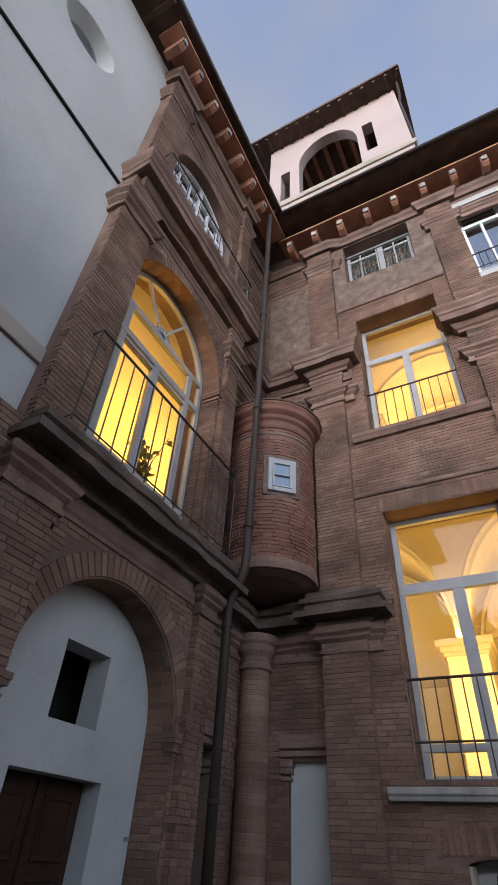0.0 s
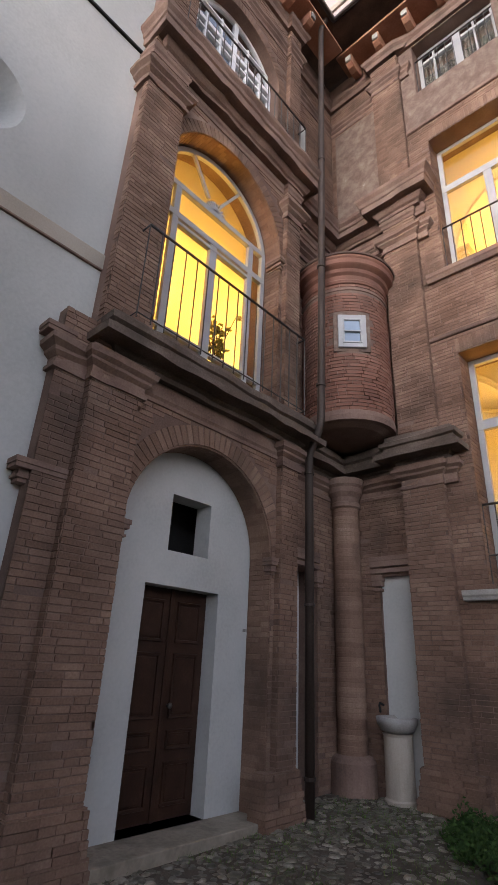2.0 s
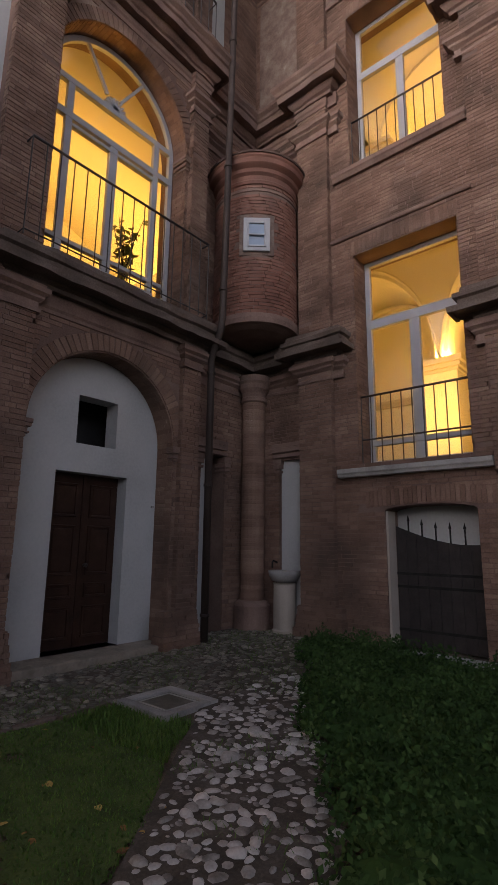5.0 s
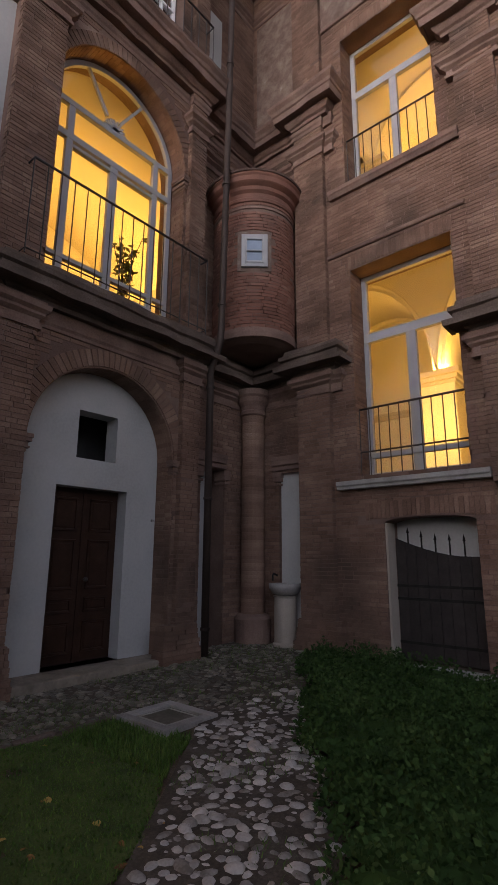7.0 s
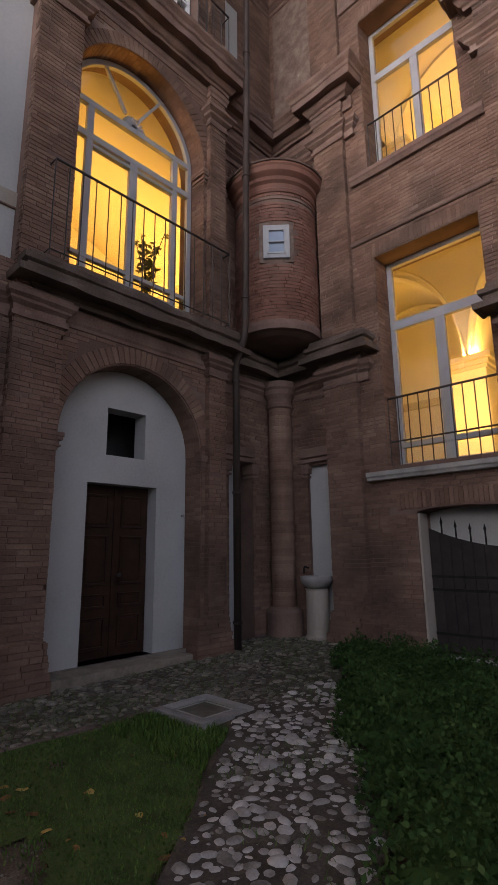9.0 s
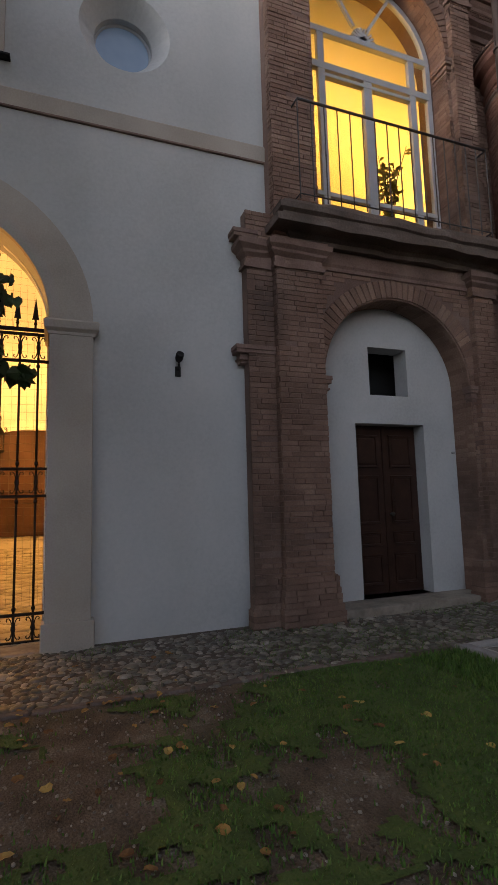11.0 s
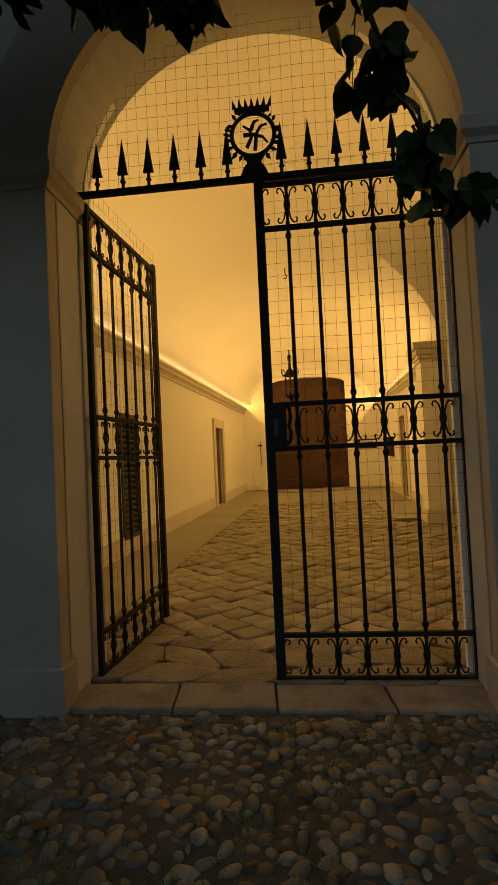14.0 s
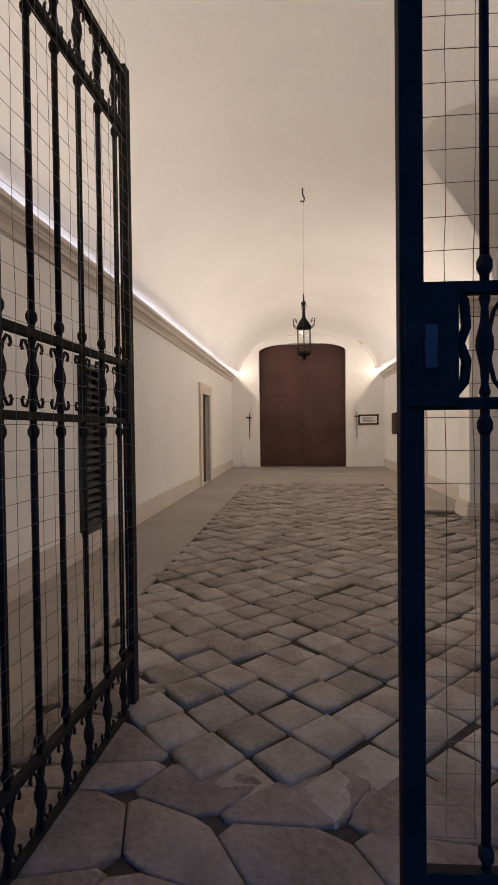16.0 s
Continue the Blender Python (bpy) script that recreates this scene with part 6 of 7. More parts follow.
for y0, y1, z0, z1 in ((-0.33, -0.28, -0.17, 0.17), (0.28, 0.33, -0.17, 0.17), (-0.28, 0.28, 0.12, 0.17), (-0.28, 0.28, -0.17, -0.12)):
    fr.box(-0.035, 0.01, y0, y1, z0, z1)
part("board_frame", fr, M["wood"], nb_, bevel=0.004)
for i in range(5):
    part("text_line", Mesh().box(-0.0225, -0.019, -0.2, 0.2 - 0.06 * (i % 3), 0.07 - i * 0.035, 0.08 - i * 0.035), M["grey"], nb_)
mb = hall_thing("letter_boxes", "dark stack of letter boxes on the wall", "letterbox", 13.0, HR, 1.1)
part("case", Mesh().box(-0.35, 0.35, -0.16, 0.0, 0, 0.6), M["wood"], mb, bevel=0.006)
for i in range(4):
    part("flap", Mesh().box(-0.33, 0.33, -0.172, -0.16, 0.03 + i * 0.145, 0.15 + i * 0.145), M["wood"], mb, bevel=0.004)
sb = hall_thing("socket_box", "small white box low on the end wall", "box", HS, -2.15, 0.0)
part("case", Mesh().box(-0.12, 0, -0.12, 0.12, 0.02, 0.16), M["whiteframe"], sb, bevel=0.008)
part("conduit", Mesh().tube([(-0.03, -0.1, 0.1), (-0.03, -0.1, 0.75)], 0.014, 6), M["whiteframe"], sb)

lv_ = hall_thing("louvre_shutter", "dark louvred shutter in the passage wall", "shutter", 3.89, HL, 0.22)
part("frame", Mesh().box(-0.31, -0.26, -0.06, 0.03, 0, 1.83).box(0.26, 0.31, -0.06, 0.03, 0, 1.83).box(-0.26, 0.26, -0.06, 0.03, 0, 0.06).box(-0.26, 0.26, -0.06, 0.03, 1.77, 1.83), M["grey"], lv_, bevel=0.004)
for i in range(20):
    part("slat", Mesh().box(-0.26, 0.26, -0.03, 0.03, -0.006, 0.006).placed(pose(0, -0.015, 0.1 + i * 0.084, -40, 0, 0)), M["grey"], lv_)
# near-black backing puts shade into the gaps between slats
part("backing", Mesh().box(-0.3, 0.3, -0.1, -0.065, 0, 1.83), M["dark"], lv_)
for o_, fc, nm in ((side_o, HLEFT, "left"), (rdoor_o, HRIGHT, "right")):
    solid("trim_door_" + nm, bars(fc, -0.05, 0.05, [(o_.u0 - 0.24, o_.u0, 0, o_.z1 + 0.24), (o_.u1, o_.u1 + 0.24, 0, o_.z1 + 0.24), (o_.u0, o_.u1, o_.z1, o_.z1 + 0.24)]), M["halltrim"], "stone-coloured door surround", "trim", bevel=0.006)
    solid("door_" + nm, bars(fc, -0.12, -0.07, [(o_.u0, o_.u1, 0, o_.z1)]), M["portal"], "closed dark wooden side door", "door")

# bay: pillars, capitals, step
for s0, s1 in ((6.02, 6.5), (2.3, 2.78)):
    solid("bay_pier", Mesh().box(s0, s1, 2.12, 2.52, 0.0, 3.0).placed(HALL), M["hall"], "plastered pier of the side bay", "pier", bevel=0.01)
    m = Mesh()
    for a, b, e in ((2.86, 2.92, 0.02), (2.92, 2.98, 0.05), (2.98, 3.08, 0.08), (3.08, 3.2, 0.13)):
        m.box(s0 - e, s1 + e, 2.12 - e, 2.9, a, b)
    solid("bay_capital", m.placed(HALL), M["halltrim"], "moulded capital of the side bay", "pier", bevel=0.008)
    m = Mesh()
    for a, b, e in ((0.0, 0.16, 0.05), (0.16, 0.24, 0.03)):
        m.box(s0 - e, s1 + e, 2.12 - e, 2.52, a, b)
    solid("bay_base", m.placed(HALL), M["halltrim"], "moulded base of the side bay pier", "pier", bevel=0.01)
solid("bay_step", Mesh().box(2.8, 6.0, 2.45, 2.85, -0.05, 0.15).placed(HALL), M["walkway"], "worn stone step into the side bay", "step", kind="", bevel=0.015)
solid("floor_bay", Mesh().box(1.8, 7.0, 2.85, 5.9, -0.1, 0.15).placed(HALL), M["walkway"], "stone floor of the side bay", "floor")

# lantern
ln = hall_thing("hanging_lantern", "old wrought-iron lantern with glass on a chain", "lantern", 5.9, -0.2, 2.3)
post = Mesh().tube([(0.1, 0, 0.1), (0.1, 0, 0.46)], 0.008, 5).data("post", M["iron"])
for i in range(6):
    b = new("post", post)
    b.parent, b.rotation_euler = ln, (0, 0, math.pi / 3 * i)
part("bottom_ring", Mesh().lathe([(0.0, 0.0), (0.03, 0.0), (0.04, 0.05), (0.11, 0.08), (0.115, 0.11), (0.0, 0.11)], n=6), M["iron"], ln)
part("cap", Mesh().lathe([(0.0, 0.66), (0.025, 0.66), (0.03, 0.6), (0.07, 0.55), (0.12, 0.47), (0.12, 0.45), (0.0, 0.45)], n=6), M["iron"], ln)
part("glazing", Mesh().lathe([(0.094, 0.11), (0.094, 0.45)], n=6, a0=0.0, a1=2 * math.pi - 0.001), M["glass"], ln)
for i in range(6):
    a = math.pi / 3 * i
    part("curl", Mesh().tube([(0.1 * math.cos(a) * k, 0.1 * math.sin(a) * k, z) for k, z in ((1.2, 0.46), (1.7, 0.5), (1.75, 0.57), (1.45, 0.58), (1.1, 0.54))], 0.006, 5), M["iron"], ln)
part("finial", Mesh().lathe([(0.0, 0.95), (0.008, 0.93), (0.012, 0.85), (0.03, 0.8), (0.01, 0.76), (0.02, 0.7), (0.03, 0.66)], n=8), M["iron"], ln)
for i in range(4):
    a = math.pi / 2 * i + 0.4
    part("spray", Mesh().tube([(0, 0, 0.68), (0.04 * math.cos(a), 0.04 * math.sin(a), 0.76), (0.03 * math.cos(a), 0.03 * math.sin(a), 0.84)], 0.005, 4), M["iron"], ln)
part("chain", Mesh().tube([(0, 0, 0.93), (0, 0.01, 2.45)], 0.0009, 4), M["iron"], ln)
hk = hall_thing("ceiling_hook", "iron hook in the vault", "hook", 5.9, -0.2, 4.62)
part("hook", Mesh().tube([(0, 0, 0.13), (0, 0, 0.03), (0, 0.03, -0.02), (0, 0.01, -0.07), (0, -0.03, -0.05)], 0.01, 5), M["iron"], hk)

# threshold stones
rs_ = random.Random(8)
joints = [(-2.83, -2.83), (-2.235, -2.205), (-1.66, -1.63), (-1.03, -1.0), (-0.47, -0.47)]
for i, ((a0, a1), (b0, b1)) in enumerate(zip(joints, joints[1:])):
    n, rim = 7, []
    for k in range(n + 1):
        rim.append((-3.665 + rs_.uniform(-0.004, 0.006), a0 + 0.005 + (b0 - a0 - 0.01) * k / n))
    for k in range(n, -1, -1):
        rim.append((-3.34 + rs_.uniform(-0.012, 0.008), a1 + 0.005 + (b1 - a1 - 0.01) * k / n))
    top = (0.033, 0.036, 0.022, 0.02)[i]
    solid("threshold_stone", Mesh().prism([(x, y, -0.1) for x, y in rim], (0, 0, 0.1 + top)), M["sillstone"], "worn pale threshold stone", "threshold", kind="", bevel=0.014, group="threshold stones")

# ---- tree by the gate ----
tree = thing("tree", "broad-leaved tree whose leafy boughs hang before the gate", "tree", (-1.75, -5.0, 0))
tv = lambda *q: [Vector(p) - Vector((-1.75, -5.0, 0)) for p in q]
part("trunk", Mesh().tube(tv((-1.75, -5.0, -0.1), (-1.73, -4.98, 0.8), (-1.78, -4.9, 1.7), (-1.75, -4.85, 2.6), (-1.65, -4.9, 3.6), (-1.6, -4.9, 5.0)), 0.17, 12, 0.09), M["bark"], tree, smooth=True)
rt = random.Random(12)
boughs = [((-1.76, -4.86, 2.4), (-1.95, -3.4, 3.5), (-2.15, -2.1, 3.75), (-2.35, -1.25, 3.2), (-2.75, -0.78, 2.42)),
          ((-1.7, -4.88, 2.9), (-1.75, -3.2, 3.9), (-1.7, -1.9, 3.75), (-1.85, -1.15, 3.2), (-1.9, -0.8, 2.8)),
          ((-1.76, -4.86, 2.3), (-2.2, -3.6, 3.3), (-2.4, -2.4, 3.45), (-2.42, -1.8, 3.15)),
          ((-1.77, -4.87, 2.6), (-2.0, -3.7, 3.6), (-2.1, -2.6, 3.9), (-2.2, -1.9, 3.6), (-2.3, -1.5, 3.3)),
          ((-1.66, -4.9, 3.4), (-1.9, -3.5, 4.4), (-2.2, -2.4, 4.4), (-2.5, -1.7, 3.9), (-2.6, -1.3, 3.5)),
          ((-1.7, -4.88, 3.0), (-1.5, -3.4, 3.6), (-1.5, -2.3, 3.4), (-1.6, -1.7, 3.0)),
          ((-1.76, -4.86, 2.8), (-1.9, -3.4, 3.6), (-1.9, -2.6, 3.6), (-1.95, -2.1, 3.2)),
          ((-1.76, -4.86, 2.7), (-1.9, -3.5, 3.8), (-1.9, -2.8, 4.0), (-1.85, -2.2, 3.85), (-1.8, -1.7, 3.6)),
          ((-1.7, -4.88, 3.1), (-1.8, -3.3, 4.1), (-1.9, -2.2, 4.2), (-2.0, -1.5, 3.9), (-2.1, -1.2, 3.65)),
          ((-1.7, -4.88, 3.2), (-2.1, -3.1, 4.0), (-2.4, -2.3, 4.0), (-2.6, -1.9, 3.7)),
          ((-1.6, -4.9, 4.2), (-1.2, -3.6, 4.9), (-0.9, -2.6, 4.7)),
          ((-1.6, -4.9, 4.6), (-2.4, -4.0, 5.4), (-2.8, -3.2, 5.3)),
          ((-1.62, -4.9, 4.4), (-0.6, -5.2, 5.2), (0.0, -5.5, 5.0)),
          ((-1.66, -4.9, 3.6), (-1.2, -3.4, 4.1), (-0.9, -2.2, 3.7), (-0.64, -1.2, 2.98), (-0.42, -0.85, 2.58), (-0.27, -0.66, 2.32))]
# unseen upper and southern crown, added to shade the gate from skylight
for bx, by, bz in ((-0.9, -3.9, 6.4), (0.4, -3.2, 6.2), (1.5, -4.4, 6.0), (-1.4, -2.6, 6.6), (0.1, -1.9, 6.1), (-0.6, -1.5, 6.7), (1.3, -2.4, 6.4), (-1.0, -5.6, 6.9), (0.7, -6.2, 6.3), (-1.9, -6.6, 6.2), (-2.4, -3.6, 6.9), (-2.3, -5.2, 6.6), (0.6, -4.6, 7.2), (-0.6, -2.6, 7.3), (-1.6, -1.7, 7.2), (-2.3, -2.3, 7.3), (-2.9, -6.6, 4.9), (-2.2, -7.4, 4.4), (-1.0, -7.6, 4.6), (0.2, -7.0, 4.8), (1.2, -6.0, 5.0), (-3.0, -5.6, 5.4), (1.9, -5.0, 5.6), (2.3, -3.6, 6.2), (-2.6, -7.6, 5.6), (0.9, -7.4, 5.8)):
    boughs.append(((-1.62, -4.9, 4.5), (-1.62 + (bx + 1.62) * 0.3, -4.9 + (by + 4.9) * 0.3, 5.5), (-1.62 + (bx + 1.62) * 0.7, -4.9 + (by + 4.9) * 0.7, bz - 0.1), (bx, by, bz)))
HANG = 14
lm = Mesh()


def tree_leaf(c, d, size):
    """A heart-shaped leaf hanging along d, folded a little at its midrib."""
    d = d.normalized()
    s = d.cross(Vector((rt.uniform(-1, 1), rt.uniform(-1, 1), rt.uniform(-0.4, 0.4))))
    if s.length < 0.05:
        return
    s.normalize()
    n = d.cross(s) * size * 0.12
    shape = ((0.0, 0.0), (-0.06, 0.26), (0.16, 0.46), (0.5, 0.42), (0.8, 0.2), (1.05, 0.0))
    v = [c + d * size * a for a, b in ((0.0, 0), (0.35, 0), (0.7, 0), (1.05, 0))]
    l_ = [c + d * size * a + s * size * b + n for a, b in shape[1:5]]
    r_ = [c + d * size * a - s * size * b + n for a, b in shape[1:5]]
    lm.add(v + l_ + r_, [(0, 1, 5, 4), (1, 6, 5), (1, 2, 7, 6), (2, 3, 7), (0, 8, 9, 1), (1, 9, 10), (1, 10, 11, 2), (2, 11, 3)])


for bi, pts in enumerate(boughs):
    p = tv(*pts)
    fine = []
    for a, b in zip(p, p[1:]):
        for k in range(6):
            fine.append(a.lerp(b, k / 6) + Vector((rt.uniform(-0.02, 0.02), rt.uniform(-0.02, 0.02), rt.uniform(-0.02, 0.02))))
    fine.append(p[-1])
    part("bough", Mesh().tube(fine, 0.035, 6, 0.005), M["bark"], tree, smooth=True)
    low = bi == HANG - 1
    for k, c in enumerate(fine):
        if k < len(fine) * 0.33:
            continue
        # the added out-of-view boughs get denser, larger leaves to block more sky
        if bi >= HANG:
            for j in range(12):
                d = Vector((rt.uniform(-1, 1), rt.uniform(-1, 1), rt.uniform(-0.25, 0.6))).normalized()
                L = rt.uniform(0.3, 0.95)
                lm.tube([c, c + d * L], 0.006, 3, 0.003, caps=False)
                for q in range(6):
                    tree_leaf(c + d * L * (0.25 + 0.15 * q), Vector((rt.uniform(-1, 1), rt.uniform(-1, 1), rt.uniform(-0.6, 0.3))), rt.uniform(0.14, 0.24))
            continue
        for j in range(1 if low and k > len(fine) * 0.55 else 5 if 1.7 < (c + Vector((-1.75, -5.0, 0))).y * -1 else 3):
            d = Vector((rt.uniform(-1, 1), rt.uniform(-1, 1), rt.uniform(-1.2, 0.3))).normalized()
            L = rt.uniform(0.12, 0.42) * (1.0 if k < len(fine) - 5 else 0.5) * (0.45 if low else 1.0)
            tw_ = [c, c + d * L * 0.5, c + d * L + Vector((0, 0, -0.1 * L))]
            lm.tube(tw_, 0.004, 3, 0.002, caps=False)
            for q in range(2 if low and k > len(fine) * 0.55 else 5):
                t = 0.3 + 0.7 * q / 4
                e = c + d * L * t
                tree_leaf(e, Vector((rt.uniform(-0.7, 0.7), rt.uniform(-0.7, 0.7), rt.uniform(-1.3, -0.1))), rt.uniform(0.08, 0.145) * (1.15 if low else 1.0))
fo = new("foliage", raw("foliage", lm, M["leaf"]))
fo.parent = tree
tagged(fo, "dark green heart-shaped leaves", kind="stuff")

# ---- paving, planting and litter on the ground ----
rg2 = random.Random(31)


def stone_data(seed, mat, name, n=8):
    """A rounded pebble, about 1 across and 1 high, half in the ground."""
    r, m = random.Random(seed), Mesh()
    rad = [0.5 * r.uniform(0.82, 1.1) for _ in range(n)]
    rings = [(1.0, -0.3), (0.98, 0.15), (0.78, 0.38), (0.4, 0.5)]
    m.v = [(rad[i] * k * math.cos(2 * math.pi * i / n), rad[i] * k * math.sin(2 * math.pi * i / n), h) for k, h in rings for i in range(n)] + [(0, 0, 0.52)]
    m.f = [(a * n + i, a * n + (i + 1) % n, (a + 1) * n + (i + 1) % n, (a + 1) * n + i) for a in range(3) for i in range(n)] + [(3 * n + i, 3 * n + (i + 1) % n, 4 * n) for i in range(n)]
    return m.data(name, mat, True)


PEBBLES = [stone_data(i, M["cobble"], "cobble") for i in range(6)]
DARK = [stone_data(i, M["cobble_dark"], "cobble") for i in range(6)]


def path_u(x, y):
    """Across (0..1 from left to right edge) and along the diagonal path."""
    ax, ay = -0.6, 0.8
    px, py = x - 0.08, y - 1.55
    along = px * ax + py * ay
    across = (px * ay - py * ax)
    return across, along


def in_path(x, y):
    c, a = path_u(x, y)
    return 0.02 + 0.02 * math.sin(a * 5) < c < 0.93 + 0.04 * math.sin(a * 1.7) and -4.5 < a < 4.6


def in_band(x, y):
    return -3.33 < x < -1.97 + 0.05 * math.sin(y * 1.3) and -9 < y < 3.0


def in_corner(x, y):
    c, a = path_u(x, y)
    return (x < -1.3 and 2.9 <= y < 6.7 and x > -3.6 and c < 1.05) and not (x < -3.2 and y < 5.06)


MH = (-1.8, -1.33, 2.99, 3.43)


def in_hole(x, y):
    return MH[0] - 0.14 < x < MH[1] + 0.14 and MH[2] - 0.14 < y < MH[3] + 0.14


def relax_points(x0, x1, y0, y1, step, test):
    out, j = [], 0
    y = y0
    while y < y1:
        x = x0 + (step / 2 if j % 2 else 0)
        while x < x1:
            q = (x + rg2.uniform(-0.3, 0.3) * step, y + rg2.uniform(-0.3, 0.3) * step)
            if test(*q) and not in_hole(*q):
                out.append(q)
            x += step
        y += step * 0.84
        j += 1
    return out


pave = solid("pavement", Mesh().box(-3.45, -1.96, -9, 3.0, -0.2, 0.0), M["bed"], "cobbled court paving along the walls", "pavement")
cm = Mesh()
for i in range(9):
    for j in range(13):
        x, y = -3.62 + i * 0.29, 3.0 + j * 0.29
        cm.v.append((x, y, ground_z(x, y) + 0.002))
cm.f = [(i * 13 + j, (i + 1) * 13 + j, (i + 1) * 13 + j + 1, i * 13 + j + 1) for i in range(8) for j in range(12) if in_corner(-3.62 + (i + 0.5) * 0.29, 3.0 + (j + 0.5) * 0.29)]
part("bed", cm, M["bed"], pave)
pm_ = Mesh()
for k in range(31):
    a = -4.5 + 0.3 * k
    for c in (-0.02, 0.3, 0.6, 0.97):
        x, y = 0.08 + a * -0.6 + c * 0.8, 1.55 + a * 0.8 + c * 0.6
        pm_.v.append((x, y, ground_z(x, y) + 0.006))
pm_.f = [(k * 4 + i, k * 4 + i + 1, k * 4 + 5 + i, k * 4 + 4 + i) for k in range(30) for i in range(3)]
path_ob = solid("path", pm_, M["pathbed"], "garden path of pale rounded cobbles set in earth", "path")
counts = {}


def lay_cobbles(pts, parent, size, near, height=0.5, kinds=PEBBLES):
    rest = Mesh()
    for x, y in pts:
        d = kinds[rg2.randrange(6)]
        s = size * rg2.uniform(0.55, 1.2)
        if rg2.random() < 0.06:
            s *= 1.35
        m = Matrix.LocRotScale((x, y, ground_z(x, y) + rg2.uniform(-0.012, 0.004)), Euler((rg2.uniform(-0.12, 0.12), rg2.uniform(-0.12, 0.12), rg2.uniform(0, 6.28))), (s, s * rg2.uniform(0.5, 0.9), s * height * rg2.uniform(0.6, 1.0)))
        if near(x, y) and counts.get(parent.name, 0) < 300:
            counts[parent.name] = counts.get(parent.name, 0) + 1
            o = new("cobble", d)
            o.parent, o.matrix_basis = parent, m
        else:
            rest.add([m @ v.co for v in d.vertices], [tuple(p.vertices) for p in d.polygons])
    if rest.v:
        o = new("cobbles", raw("cobbles", rest, kinds[0].materials[0], True))
        o.parent = parent
        tagged(o, kind="stuff")


lay_cobbles(relax_points(-3.4, 3.0, -3, 6, 0.092, lambda x, y: in_path(x, y) and not in_corner(x, y)), path_ob, 0.106, lambda x, y: 0.3 < y < 3.2)
lay_cobbles(relax_points(-3.4, 3.0, -3, 6, 0.08, lambda x, y: in_path(x, y) and not in_corner(x, y)), path_ob, 0.036, lambda x, y: False, 0.6)
lay_cobbles(relax_points(-3.4, -1.9, -7, 3.0, 0.078, in_band), pave, 0.097, lambda x, y: -2.3 < y < -0.3, 0.42, DARK)
lay_cobbles(relax_points(-3.7, -1.2, 2.9, 6.75, 0.085, in_corner), pave, 0.102, lambda x, y: False, 0.4, DARK)

# edging between band and soil
for i in range(26):
    y0 = -7.0 + i * 0.36
    if y0 > 2.3:
        continue
    solid("edging_stone", Mesh().box(-1.99, -1.92, y0 + 0.006, y0 + 0.352, -0.1, 0.004 + 0.01 * rg2.random()), M["slab"], "narrow worn stone edging of the paving", "kerb", kind="", bevel=0.012, group="edging stones")
# strip of stone at the foot of the right wall
solid("wall_foot_strip", Mesh().box(-1.6, 4.0, 6.25, 6.62, -0.1, 0.075), M["stone"], "narrow stone strip at the foot of the wall", "kerb", bevel=0.015)

# manhole
mh = thing("manhole_cover", "square stone-framed inspection cover with a sunken lid", "manhole", ((MH[0] + MH[1]) / 2, (MH[2] + MH[3]) / 2, ground_z(-1.6, 3.2)))
w, h = (MH[1] - MH[0]) / 2, (MH[3] - MH[2]) / 2
fr = Mesh().moulding([(-w, -h), (-w, h), (w, h), (w, -h), (-w, -h)], [(0, -0.05), (0.09, -0.05), (0.09, 0.03), (0.085, 0.035), (0.0, 0.035)])
part("frame", Mesh().box(-w - 0.09, w + 0.09, -h - 0.09, -h, -0.05, 0.035).box(-w - 0.09, w + 0.09, h, h + 0.09, -0.05, 0.035).box(-w - 0.09, -w, -h, h, -0.05, 0.035).box(w, w + 0.09, -h, h, -0.05, 0.035), M["stone"], mh, "pale stone frame", bevel=0.008)
part("lid", Mesh().box(-w + 0.008, w - 0.008, -h + 0.008, h - 0.008, -0.05, 0.012), M["cobble_dark"], mh, "mossy grey lid", bevel=0.004)
part("rim", Mesh().box(-w + 0.04, -w + 0.055, -h + 0.04, h - 0.04, 0.012, 0.02).box(w - 0.055, w - 0.04, -h + 0.04, h - 0.04, 0.012, 0.02).box(-w + 0.055, w - 0.055, -h + 0.04, -h + 0.055, 0.012, 0.02).box(-w + 0.055, w - 0.055, h - 0.055, h - 0.04, 0.012, 0.02), M["stone"], mh)

# ---- grass ----
def in_lawn(x, y):
    c, a = path_u(x, y)
    return x > -1.9 + 0.06 * math.sin(y * 3.1) and y < 3.0 and c < -0.03 + 0.03 * math.sin(a * 4) and a > -3.5 and y > -1.2 + 0.5 * math.sin(x * 2.0) and not in_hole(x, y)


def greenness(x, y):
    """How much grows here: thick towards the corner, patchy on the trodden soil."""
    return max((y - 0.9) * 0.9 + noise.noise((x * 1.3, y * 1.3, 3)) * 1.1, 1.3 * noise.noise((x * 1.7 + 3, y * 1.7, 11)) - 0.32 - 0.25 * max(0.0, -0.4 - y))


tm = Mesh()
tc = {}
for i in range(136):
    for j in range(152):
        x, y = -1.92 + i * 0.03, -1.5 + j * 0.03
        if in_lawn(x, y) and greenness(x, y) + 0.9 * noise.noise((x * 6, y * 6, 5)) - 0.8 * max(0, 0.5 - (y + 1.2 - 0.5 * math.sin(x * 2.0))) > -0.05:
            tc[i, j] = len(tm.v)
            tm.v.append((x, y, ground_z(x, y) + 0.003))
tm.f = [(tc[i, j], tc[i + 1, j], tc[i + 1, j + 1], tc[i, j + 1]) for i, j in tc if (i + 1, j) in tc and (i, j + 1) in tc and (i + 1, j + 1) in tc]
